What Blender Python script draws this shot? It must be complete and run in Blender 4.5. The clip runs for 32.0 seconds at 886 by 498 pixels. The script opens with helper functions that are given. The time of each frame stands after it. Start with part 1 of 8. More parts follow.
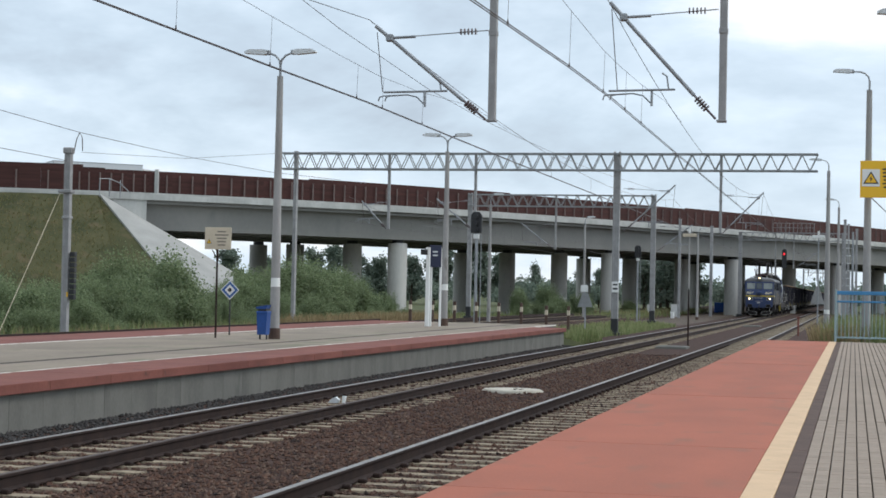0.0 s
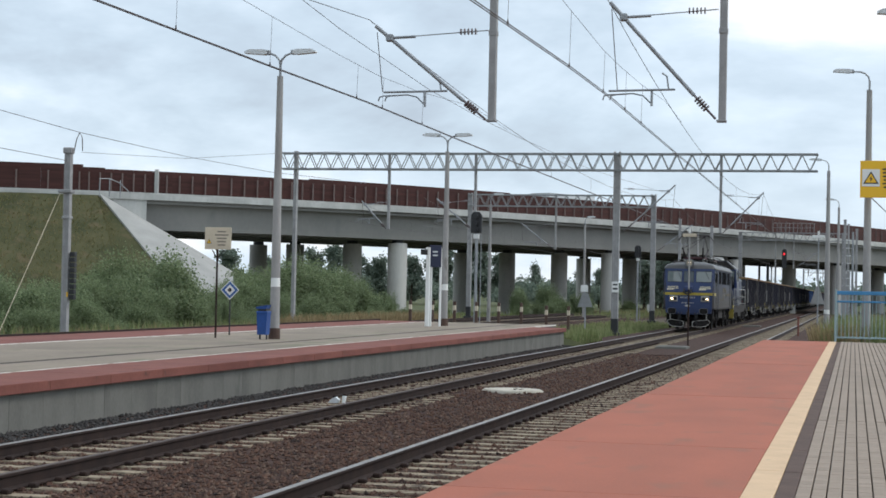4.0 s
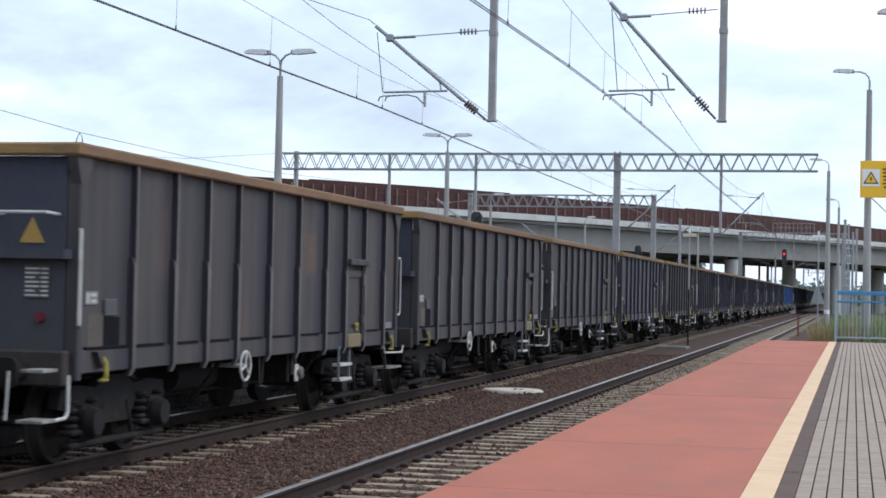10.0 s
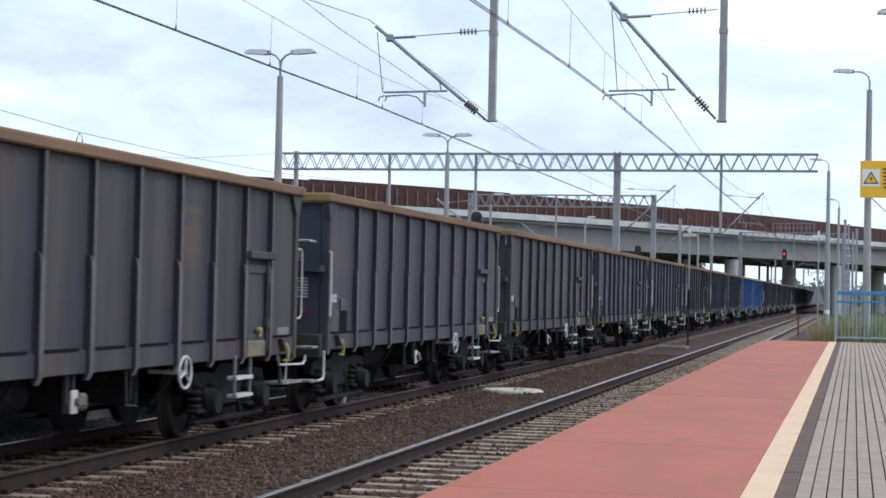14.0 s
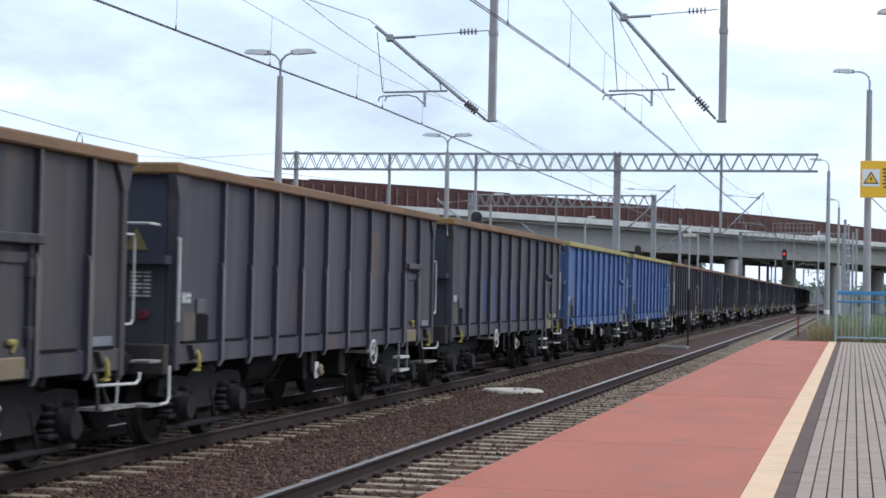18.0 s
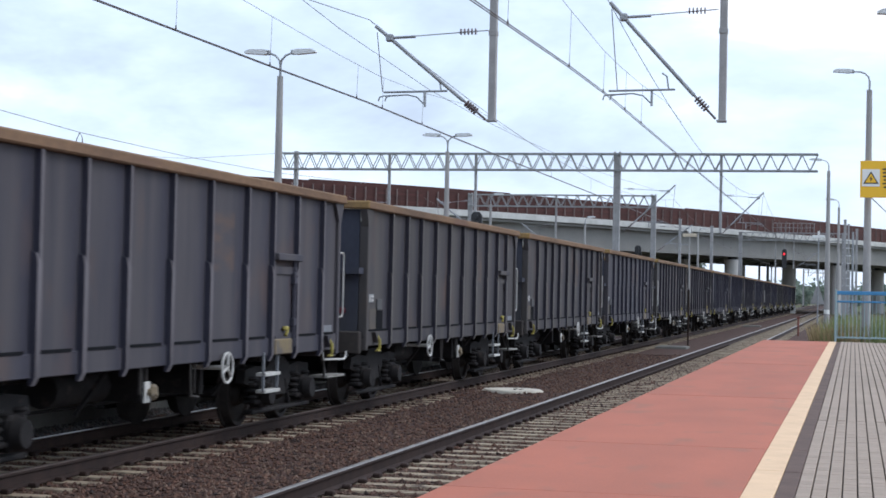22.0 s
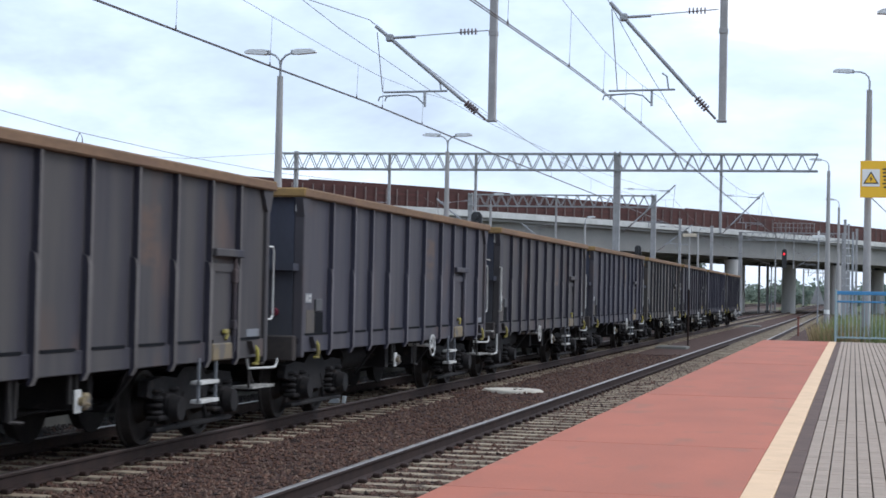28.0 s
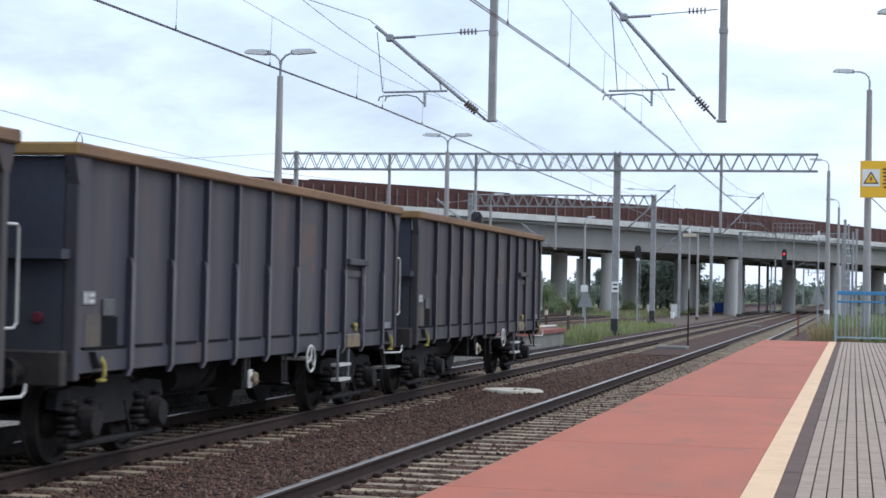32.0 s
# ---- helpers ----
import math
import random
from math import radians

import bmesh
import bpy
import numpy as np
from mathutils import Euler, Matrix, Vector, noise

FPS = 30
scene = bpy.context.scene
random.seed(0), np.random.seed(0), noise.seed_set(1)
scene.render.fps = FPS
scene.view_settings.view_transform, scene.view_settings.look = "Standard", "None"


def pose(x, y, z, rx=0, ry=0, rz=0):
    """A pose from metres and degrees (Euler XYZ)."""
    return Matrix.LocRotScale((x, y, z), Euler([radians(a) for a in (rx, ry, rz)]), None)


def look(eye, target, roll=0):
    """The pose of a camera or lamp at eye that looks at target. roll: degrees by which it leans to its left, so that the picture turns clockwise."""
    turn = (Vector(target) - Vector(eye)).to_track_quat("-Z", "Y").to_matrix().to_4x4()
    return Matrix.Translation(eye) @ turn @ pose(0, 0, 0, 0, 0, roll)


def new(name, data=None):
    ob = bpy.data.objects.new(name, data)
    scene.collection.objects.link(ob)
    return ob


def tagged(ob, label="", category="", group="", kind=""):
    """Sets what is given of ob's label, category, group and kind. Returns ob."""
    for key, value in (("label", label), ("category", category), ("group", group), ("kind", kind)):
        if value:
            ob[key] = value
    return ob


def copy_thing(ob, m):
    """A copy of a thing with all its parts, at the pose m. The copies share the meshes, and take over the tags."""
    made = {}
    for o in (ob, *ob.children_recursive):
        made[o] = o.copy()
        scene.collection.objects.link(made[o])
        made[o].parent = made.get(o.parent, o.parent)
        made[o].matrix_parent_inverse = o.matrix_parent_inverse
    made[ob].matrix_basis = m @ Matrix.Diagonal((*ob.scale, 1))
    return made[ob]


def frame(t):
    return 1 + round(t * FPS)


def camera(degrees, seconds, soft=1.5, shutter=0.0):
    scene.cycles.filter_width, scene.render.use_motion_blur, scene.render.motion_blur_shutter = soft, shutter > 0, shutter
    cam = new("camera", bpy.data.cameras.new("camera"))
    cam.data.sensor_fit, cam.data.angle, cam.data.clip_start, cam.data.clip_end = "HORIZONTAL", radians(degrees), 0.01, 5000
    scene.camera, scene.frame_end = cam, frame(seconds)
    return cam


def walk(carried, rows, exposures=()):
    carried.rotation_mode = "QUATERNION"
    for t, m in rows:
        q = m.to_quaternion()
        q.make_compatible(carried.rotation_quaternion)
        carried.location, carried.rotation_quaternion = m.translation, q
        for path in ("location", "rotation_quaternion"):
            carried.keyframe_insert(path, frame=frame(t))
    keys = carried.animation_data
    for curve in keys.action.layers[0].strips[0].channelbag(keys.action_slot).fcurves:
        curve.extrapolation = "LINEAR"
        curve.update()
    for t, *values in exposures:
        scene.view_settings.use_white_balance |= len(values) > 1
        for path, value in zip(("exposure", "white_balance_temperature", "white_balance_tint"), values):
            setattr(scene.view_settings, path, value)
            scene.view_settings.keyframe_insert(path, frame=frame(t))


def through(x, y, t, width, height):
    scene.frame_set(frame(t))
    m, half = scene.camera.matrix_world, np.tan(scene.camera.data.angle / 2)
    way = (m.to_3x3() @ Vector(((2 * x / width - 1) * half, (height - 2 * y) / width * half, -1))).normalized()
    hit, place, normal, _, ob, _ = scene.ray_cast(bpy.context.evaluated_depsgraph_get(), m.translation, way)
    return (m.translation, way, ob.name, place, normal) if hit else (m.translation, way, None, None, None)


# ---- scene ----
cam = camera(28.643, 32.0, soft=1.65, shutter=0.12)
EYE = Vector((0.0, 0.0, 1.926))
VIEW = look(EYE, EYE + Vector((-math.sin(radians(13.347)) * math.cos(radians(1.36)), math.cos(radians(13.347)) * math.cos(radians(1.36)), math.sin(radians(1.36)))), 1.202)
walk(cam, [(0.0, VIEW), (32.0, VIEW)], [(0.0, 0.16, 6500, 10), (7.5, 0.16, 6500, 10), (9.5, 0.40, 6270, 12.5), (11.0, 0.45, 6120, 14.4), (32.0, 0.45, 6120, 14.4)])

# ---- world and light: an overcast summer sky ----
SUN_UP, SUN_TURN = radians(46), radians(74)
world = bpy.data.worlds.new("overcast_sky")
scene.world = world
world.use_nodes = True
wn, wl = world.node_tree.nodes, world.node_tree.links
wn.clear()


def wnode(kind, **values):
    n = wn.new(kind)
    for k, v in values.items():
        n.inputs[k].default_value = v
    return n


w_out = wn.new("ShaderNodeOutputWorld")
w_sky = wn.new("ShaderNodeTexSky")
w_sky.sky_type, w_sky.sun_disc, w_sky.sun_elevation, w_sky.sun_rotation = "NISHITA", False, SUN_UP, SUN_TURN
w_bg1 = wnode("ShaderNodeBackground", Strength=0.12)
w_bg2 = wnode("ShaderNodeBackground", Strength=1.0)
w_mix = wnode("ShaderNodeMixShader", Fac=0.9)
w_co = wn.new("ShaderNodeTexCoord")
w_map = wn.new("ShaderNodeMapping")
w_map.inputs["Scale"].default_value = (1.0, 1.0, 2.7)
w_n1 = wnode("ShaderNodeTexNoise", Scale=3.4, Detail=6.0, Roughness=0.55, Distortion=0.5)
w_n2 = wnode("ShaderNodeTexNoise", Scale=10.0, Detail=5.0, Roughness=0.6)
w_add = wn.new("ShaderNodeMath")
w_add.operation = "MULTIPLY_ADD"
w_add.inputs[1].default_value = 0.32
w_ramp = wn.new("ShaderNodeValToRGB")
w_ramp.color_ramp.elements[0].position, w_ramp.color_ramp.elements[0].color = 0.47, (0.47, 0.55, 0.65, 1)
w_ramp.color_ramp.elements[1].position, w_ramp.color_ramp.elements[1].color = 0.80, (1.03, 1.055, 1.09, 1)
for spot, col in ((0.58, (0.60, 0.72, 0.84, 1)), (0.69, (0.75, 0.875, 1.0, 1))):
    w_el = w_ramp.color_ramp.elements.new(spot)
    w_el.color = col
wl.new(w_co.outputs["Generated"], w_map.inputs["Vector"])
wl.new(w_map.outputs["Vector"], w_n1.inputs["Vector"])
wl.new(w_map.outputs["Vector"], w_n2.inputs["Vector"])
wl.new(w_n2.outputs["Fac"], w_add.inputs[0])
wl.new(w_n1.outputs["Fac"], w_add.inputs[2])
wl.new(w_add.outputs[0], w_ramp.inputs["Fac"])
wl.new(w_sky.outputs["Color"], w_bg1.inputs["Color"])
# the cloud is thinner and brighter towards the hidden sun
w_dot = wn.new("ShaderNodeVectorMath")
w_dot.operation = "DOT_PRODUCT"
w_dot.inputs[1].default_value = (math.sin(SUN_TURN) * math.cos(SUN_UP), math.cos(SUN_TURN) * math.cos(SUN_UP), math.sin(SUN_UP))
w_gl = wn.new("ShaderNodeMapRange")
w_gl.inputs["From Min"].default_value, w_gl.inputs["From Max"].default_value = 0.30, 1.0
w_gl.inputs["To Min"].default_value, w_gl.inputs["To Max"].default_value = 0.98, 1.62
wl.new(w_co.outputs["Generated"], w_dot.inputs[0])
wl.new(w_dot.outputs["Value"], w_gl.inputs["Value"])
wl.new(w_gl.outputs[0], w_bg2.inputs["Strength"])
wl.new(w_ramp.outputs["Color"], w_bg2.inputs["Color"])
wl.new(w_bg1.outputs[0], w_mix.inputs[1])
wl.new(w_bg2.outputs[0], w_mix.inputs[2])
wl.new(w_mix.outputs[0], w_out.inputs["Surface"])

sun = new("sun", bpy.data.lights.new("sun", "SUN"))
sun.data.energy, sun.data.angle, sun.data.color = 0.9, radians(22), (1.0, 0.94, 0.86)
sun.matrix_world = look((20, -30, 60), (20 - math.sin(SUN_TURN) * 10, -30 - math.cos(SUN_TURN) * 10, 60 - 11))


# ---- materials ----
def surf(name, base, dark=None, scale=2.0, rough=0.7, metal=0.0, bump=0.15, fine=40.0, mix=0.55, stretch=(1, 1, 1), third=None, third_at=0.62, wear=3.0):
    """Two scales of noise between base and dark, fine relief, and patches of a third colour."""
    m = bpy.data.materials.new(name)
    m.use_nodes = True
    n, l = m.node_tree.nodes, m.node_tree.links
    b = n["Principled BSDF"]
    dark = dark or tuple(c * 0.7 for c in base)
    co, info = n.new("ShaderNodeTexCoord"), n.new("ShaderNodeObjectInfo")
    shift = n.new("ShaderNodeVectorMath")
    shift.operation = "SCALE"
    shift.inputs[0].default_value = (37.0, 61.0, 23.0)
    l.new(info.outputs["Random"], shift.inputs["Scale"])
    mp = n.new("ShaderNodeMapping")
    mp.inputs["Scale"].default_value = stretch
    l.new(co.outputs["Object"], mp.inputs["Vector"])
    l.new(shift.outputs["Vector"], mp.inputs["Location"])
    n1, n2 = n.new("ShaderNodeTexNoise"), n.new("ShaderNodeTexNoise")
    n1.inputs["Scale"].default_value, n1.inputs["Detail"].default_value = scale, 5
    n2.inputs["Scale"].default_value, n2.inputs["Detail"].default_value = fine, 3
    l.new(mp.outputs[0], n1.inputs["Vector"])
    l.new(mp.outputs[0], n2.inputs["Vector"])
    add = n.new("ShaderNodeMath")
    add.operation = "MULTIPLY_ADD"
    add.inputs[1].default_value = 0.45
    l.new(n2.outputs["Fac"], add.inputs[0])
    l.new(n1.outputs["Fac"], add.inputs[2])
    ramp = n.new("ShaderNodeValToRGB")
    ramp.color_ramp.elements[0].position, ramp.color_ramp.elements[1].position = mix - 0.02, mix + 0.38
    ramp.color_ramp.elements[0].color, ramp.color_ramp.elements[1].color = (*dark, 1), (*base, 1)
    l.new(add.outputs[0], ramp.inputs["Fac"])
    colour = ramp.outputs["Color"]
    if third:
        n3 = n.new("ShaderNodeTexNoise")
        n3.inputs["Scale"].default_value, n3.inputs["Detail"].default_value = wear, 6
        l.new(mp.outputs[0], n3.inputs["Vector"])
        r3 = n.new("ShaderNodeMapRange")
        r3.inputs["From Min"].default_value, r3.inputs["From Max"].default_value = third_at, third_at + 0.1
        l.new(n3.outputs["Fac"], r3.inputs["Value"])
        mx = n.new("ShaderNodeMix")
        mx.data_type = "RGBA"
        l.new(r3.outputs[0], mx.inputs["Factor"])
        l.new(colour, mx.inputs[6])
        mx.inputs[7].default_value = (*third, 1)
        colour = mx.outputs[2]
    l.new(colour, b.inputs["Base Color"])
    b.inputs["Roughness"].default_value, b.inputs["Metallic"].default_value = rough, metal
    b.inputs["Specular IOR Level"].default_value = 0.22 if rough > 0.55 else 0.4
    if bump:
        bp = n.new("ShaderNodeBump")
        bp.inputs["Strength"].default_value, bp.inputs["Distance"].default_value = bump, 0.02
        l.new(add.outputs[0], bp.inputs["Height"])
        l.new(bp.outputs[0], b.inputs["Normal"])
    return m


def plain(name, col, rough=0.5, metal=0.0, glow=0.0, glass=0.0):
    m = bpy.data.materials.new(name)
    m.use_nodes = True
    b = m.node_tree.nodes["Principled BSDF"]
    b.inputs["Base Color"].default_value = (*col, 1)
    b.inputs["Roughness"].default_value, b.inputs["Metallic"].default_value = rough, metal
    if glow:
        b.inputs["Emission Color"].default_value, b.inputs["Emission Strength"].default_value = (*col, 1), glow
    if glass:
        b.inputs["Transmission Weight"].default_value = glass
    return m


def isle(name, cols, rough=0.85, through=0.0):
    """Colour by loose piece, for leaves and stones."""
    m = bpy.data.materials.new(name)
    m.use_nodes = True
    n, l = m.node_tree.nodes, m.node_tree.links
    b = n["Principled BSDF"]
    g = n.new("ShaderNodeNewGeometry")
    r = n.new("ShaderNodeValToRGB")
    for i in range(len(cols) - 2):
        r.color_ramp.elements.new((i + 1) / (len(cols) - 1))
    for i, c in enumerate(cols):
        r.color_ramp.elements[i].position = i / (len(cols) - 1)
        r.color_ramp.elements[i].color = (*c, 1)
    l.new(g.outputs["Random Per Island"], r.inputs["Fac"])
    l.new(r.outputs["Color"], b.inputs["Base Color"])
    b.inputs["Roughness"].default_value = rough
    if through:
        b.inputs["Specular IOR Level"].default_value = 0.25
        tr, mx = n.new("ShaderNodeBsdfTranslucent"), n.new("ShaderNodeMixShader")
        mx.inputs["Fac"].default_value = 0.42
        l.new(r.outputs["Color"], tr.inputs["Color"])
        l.new(b.outputs[0], mx.inputs[1])
        l.new(tr.outputs[0], mx.inputs[2])
        l.new(mx.outputs[0], n["Material Output"].inputs["Surface"])
    return m


M = dict(
    red_paving=surf("red_paving", (0.378, 0.121, 0.074), (0.30, 0.104, 0.066), 0.9, 0.8, fine=60, bump=0.08, stretch=(1, 0.45, 1), third=(0.275, 0.112, 0.074), third_at=0.58, wear=2.0),
    red_coping=surf("red_coping", (0.225, 0.084, 0.064), (0.155, 0.057, 0.045), 0.7, 0.85, fine=25, third=(0.115, 0.054, 0.044), third_at=0.62),
    cream=surf("cream_paint", (0.65, 0.455, 0.285), (0.54, 0.375, 0.235), 3.0, 0.8, fine=70, bump=0.06, third=(0.40, 0.32, 0.23), third_at=0.68, wear=6),
    dark_strip=surf("dark_strip", (0.115, 0.074, 0.058), (0.08, 0.052, 0.042), 3.0, 0.85, fine=60),
    paver=surf("grey_paver", (0.315, 0.25, 0.197), (0.25, 0.198, 0.155), 2.2, 0.85, fine=90, bump=0.12),
    joint=surf("sandy_joint", (0.075, 0.06, 0.05), (0.05, 0.04, 0.035), 8.0, 0.95),
    paving_far=surf("grey_platform_paving", (0.285, 0.232, 0.178), (0.195, 0.16, 0.125), 0.5, 0.85, fine=14, bump=0.05, stretch=(1, 0.4, 1), third=(0.17, 0.165, 0.105), third_at=0.58, wear=1.2),
    white_line=surf("white_line_paint", (0.66, 0.62, 0.56), (0.48, 0.44, 0.39), 3.0, 0.8, fine=30, third=(0.25, 0.215, 0.17), third_at=0.56, wear=2.2),
    wall_concrete=surf("platform_wall_concrete", (0.185, 0.18, 0.16), (0.13, 0.127, 0.113), 1.6, 0.9, fine=30, stretch=(1, 1, 0.5), third=(0.10, 0.10, 0.088), third_at=0.62, wear=1.5),
    concrete=surf("concrete", (0.40, 0.39, 0.36), (0.30, 0.295, 0.275), 1.2, 0.85, fine=20, stretch=(1, 1, 0.4), third=(0.26, 0.25, 0.235), third_at=0.64),
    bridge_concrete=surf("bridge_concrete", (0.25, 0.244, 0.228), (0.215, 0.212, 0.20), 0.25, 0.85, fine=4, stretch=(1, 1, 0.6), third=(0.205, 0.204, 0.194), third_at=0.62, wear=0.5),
    pier=surf("pier_concrete", (0.52, 0.505, 0.47), (0.41, 0.40, 0.375), 0.5, 0.85, fine=6, stretch=(1, 1, 0.3)),
    cream_concrete=surf("cream_concrete", (0.54, 0.50, 0.42), (0.42, 0.385, 0.32), 2.0, 0.9, fine=25),
    fascia=surf("pale_fascia_concrete", (0.50, 0.50, 0.475), (0.37, 0.37, 0.35), 0.6, 0.85, fine=6, stretch=(1, 1, 0.3)),
    slope=surf("slope_paving", (0.37, 0.36, 0.335), (0.30, 0.295, 0.275), 0.6, 0.9, fine=8),
    barrier=surf("brown_barrier_timber", (0.085, 0.036, 0.031), (0.052, 0.025, 0.022), 0.9, 0.85, fine=7, stretch=(0.12, 0.12, 5)),
    barrier_post=surf("barrier_post_steel", (0.21, 0.155, 0.14), (0.15, 0.115, 0.105), 2, 0.6),
    sleeper=surf("sleeper_concrete", (0.35, 0.285, 0.20), (0.15, 0.115, 0.082), 2.5, 0.9, fine=35, third=(0.062, 0.043, 0.032), third_at=0.56, wear=4),
    rail_rust=surf("rusty_rail_side", (0.040, 0.024, 0.019), (0.022, 0.014, 0.012), 4.0, 0.85, fine=50),
    rail_head=surf("polished_rail_head", (0.36, 0.335, 0.315), (0.25, 0.22, 0.20), 3.0, 0.42, metal=1.0, bump=0.0),
    rail_brown=surf("brown_rail_head", (0.105, 0.078, 0.066), (0.07, 0.052, 0.045), 3.0, 0.6, metal=0.35, bump=0.0),
    rail_dull=surf("dull_rail_head", (0.17, 0.12, 0.10), (0.10, 0.07, 0.06), 3.0, 0.6, metal=0.5, bump=0.0),
    ballast=surf("ballast_bed", (0.076, 0.037, 0.025), (0.026, 0.015, 0.012), 7.0, 0.95, fine=24, bump=0.8, third=(0.08, 0.055, 0.04), third_at=0.62, wear=11),
    stones=isle("ballast_stones", [(0.022, 0.013, 0.010), (0.076, 0.036, 0.023), (0.108, 0.054, 0.034), (0.046, 0.025, 0.018), (0.155, 0.100, 0.070)], 0.95),
    soot_stones=isle("sooty_ballast_stones", [(0.020, 0.019, 0.019), (0.042, 0.038, 0.036), (0.065, 0.058, 0.054), (0.03, 0.028, 0.027)], 0.95),
    ground=surf("rough_grass_ground", (0.10, 0.105, 0.045), (0.055, 0.07, 0.025), 0.25, 0.95, fine=3, bump=0.3, third=(0.17, 0.14, 0.075), third_at=0.6, wear=0.5),
    gravel=surf("trodden_gravel", (0.12, 0.09, 0.07), (0.065, 0.052, 0.042), 1.5, 0.95, fine=18, bump=0.4, third=(0.09, 0.10, 0.05), third_at=0.62, wear=0.8),
    bank=surf("embankment_turf", (0.09, 0.083, 0.038), (0.045, 0.05, 0.021), 0.4, 0.95, fine=3.5, bump=0.6, third=(0.105, 0.085, 0.045), third_at=0.58, wear=0.6),
    galv=surf("galvanised_steel", (0.34, 0.35, 0.36), (0.25, 0.26, 0.27), 3.0, 0.5, metal=0.45, fine=30, bump=0.03),
    mast_paint=surf("grey_mast_paint", (0.345, 0.34, 0.335), (0.26, 0.255, 0.25), 3.0, 0.6, fine=30, bump=0.03),
    truss=surf("grey_truss_steel", (0.32, 0.325, 0.325), (0.23, 0.235, 0.235), 2.0, 0.6, metal=0.2, fine=12, bump=0.0),
    pole_concrete=surf("pole_concrete", (0.37, 0.36, 0.345), (0.28, 0.27, 0.26), 1.5, 0.9, fine=30, stretch=(1, 1, 0.3), third=(0.22, 0.205, 0.19), third_at=0.62),
    wire=plain("wire_copper", (0.10, 0.085, 0.085), 0.5, 0.6),
    insulator=plain("brown_insulator", (0.13, 0.10, 0.10), 0.35),
    lamp_head=plain("pale_lamp_head", (0.62, 0.64, 0.64), 0.4),
    white=plain("white_enamel", (0.75, 0.75, 0.72), 0.5),
    sign_back=surf("faded_sign_face", (0.62, 0.54, 0.41), (0.54, 0.46, 0.35), 3, 0.6, fine=20, bump=0),
    yellow_sign=plain("yellow_sign_enamel", (0.83, 0.48, 0.02), 0.45),
    black=plain("black_paint", (0.018, 0.018, 0.02), 0.5),
    grey_text=plain("grey_lettering", (0.22, 0.19, 0.16), 0.7),
    blue_sign=plain("blue_sign_enamel", (0.03, 0.10, 0.30), 0.45),
    navy_sign=plain("navy_board", (0.02, 0.025, 0.06), 0.45),
    bin_blue=surf("blue_bin_plastic", (0.015, 0.075, 0.28), (0.01, 0.05, 0.2), 4, 0.5, fine=30, bump=0.02),
    fence_blue=surf("blue_fence_paint", (0.06, 0.24, 0.44), (0.045, 0.19, 0.37), 4, 0.5, fine=20, bump=0.02),
    fence_pale=surf("pale_fence_bar", (0.33, 0.42, 0.42), (0.26, 0.34, 0.35), 4, 0.5, fine=20, bump=0.02),
    red_glow=plain("red_signal_light", (1.0, 0.02, 0.03), 0.4, glow=2.5),
    lamp_glow=plain("warm_headlight", (1.0, 0.76, 0.45), 0.3, glow=9.0),
    bark=surf("bark", (0.09, 0.07, 0.05), (0.05, 0.04, 0.03), 4, 0.95),
    leaf_bush=isle("shrub_leaves", [(0.10, 0.135, 0.068), (0.185, 0.235, 0.118), (0.25, 0.30, 0.16), (0.14, 0.185, 0.092), (0.29, 0.325, 0.20)], 0.75, 1),
    # far leaves: pale bluish green, with the distance haze mixed into the colour
    leaf_hazed=isle("hazed_far_leaves", [(0.125, 0.165, 0.13), (0.17, 0.21, 0.165), (0.225, 0.26, 0.205)], 0.8, 1),
    blade=isle("grass_blades", [(0.15, 0.19, 0.075), (0.21, 0.25, 0.10), (0.29, 0.29, 0.15), (0.12, 0.165, 0.06)], 0.8, 1),
    turf_blade=isle("turf_blades", [(0.16, 0.16, 0.07), (0.21, 0.185, 0.09), (0.14, 0.15, 0.065), (0.25, 0.205, 0.11)], 0.9, 1),
    straw=isle("dry_grass", [(0.28, 0.21, 0.11), (0.36, 0.28, 0.16), (0.20, 0.16, 0.08)], 0.9, 1),
)


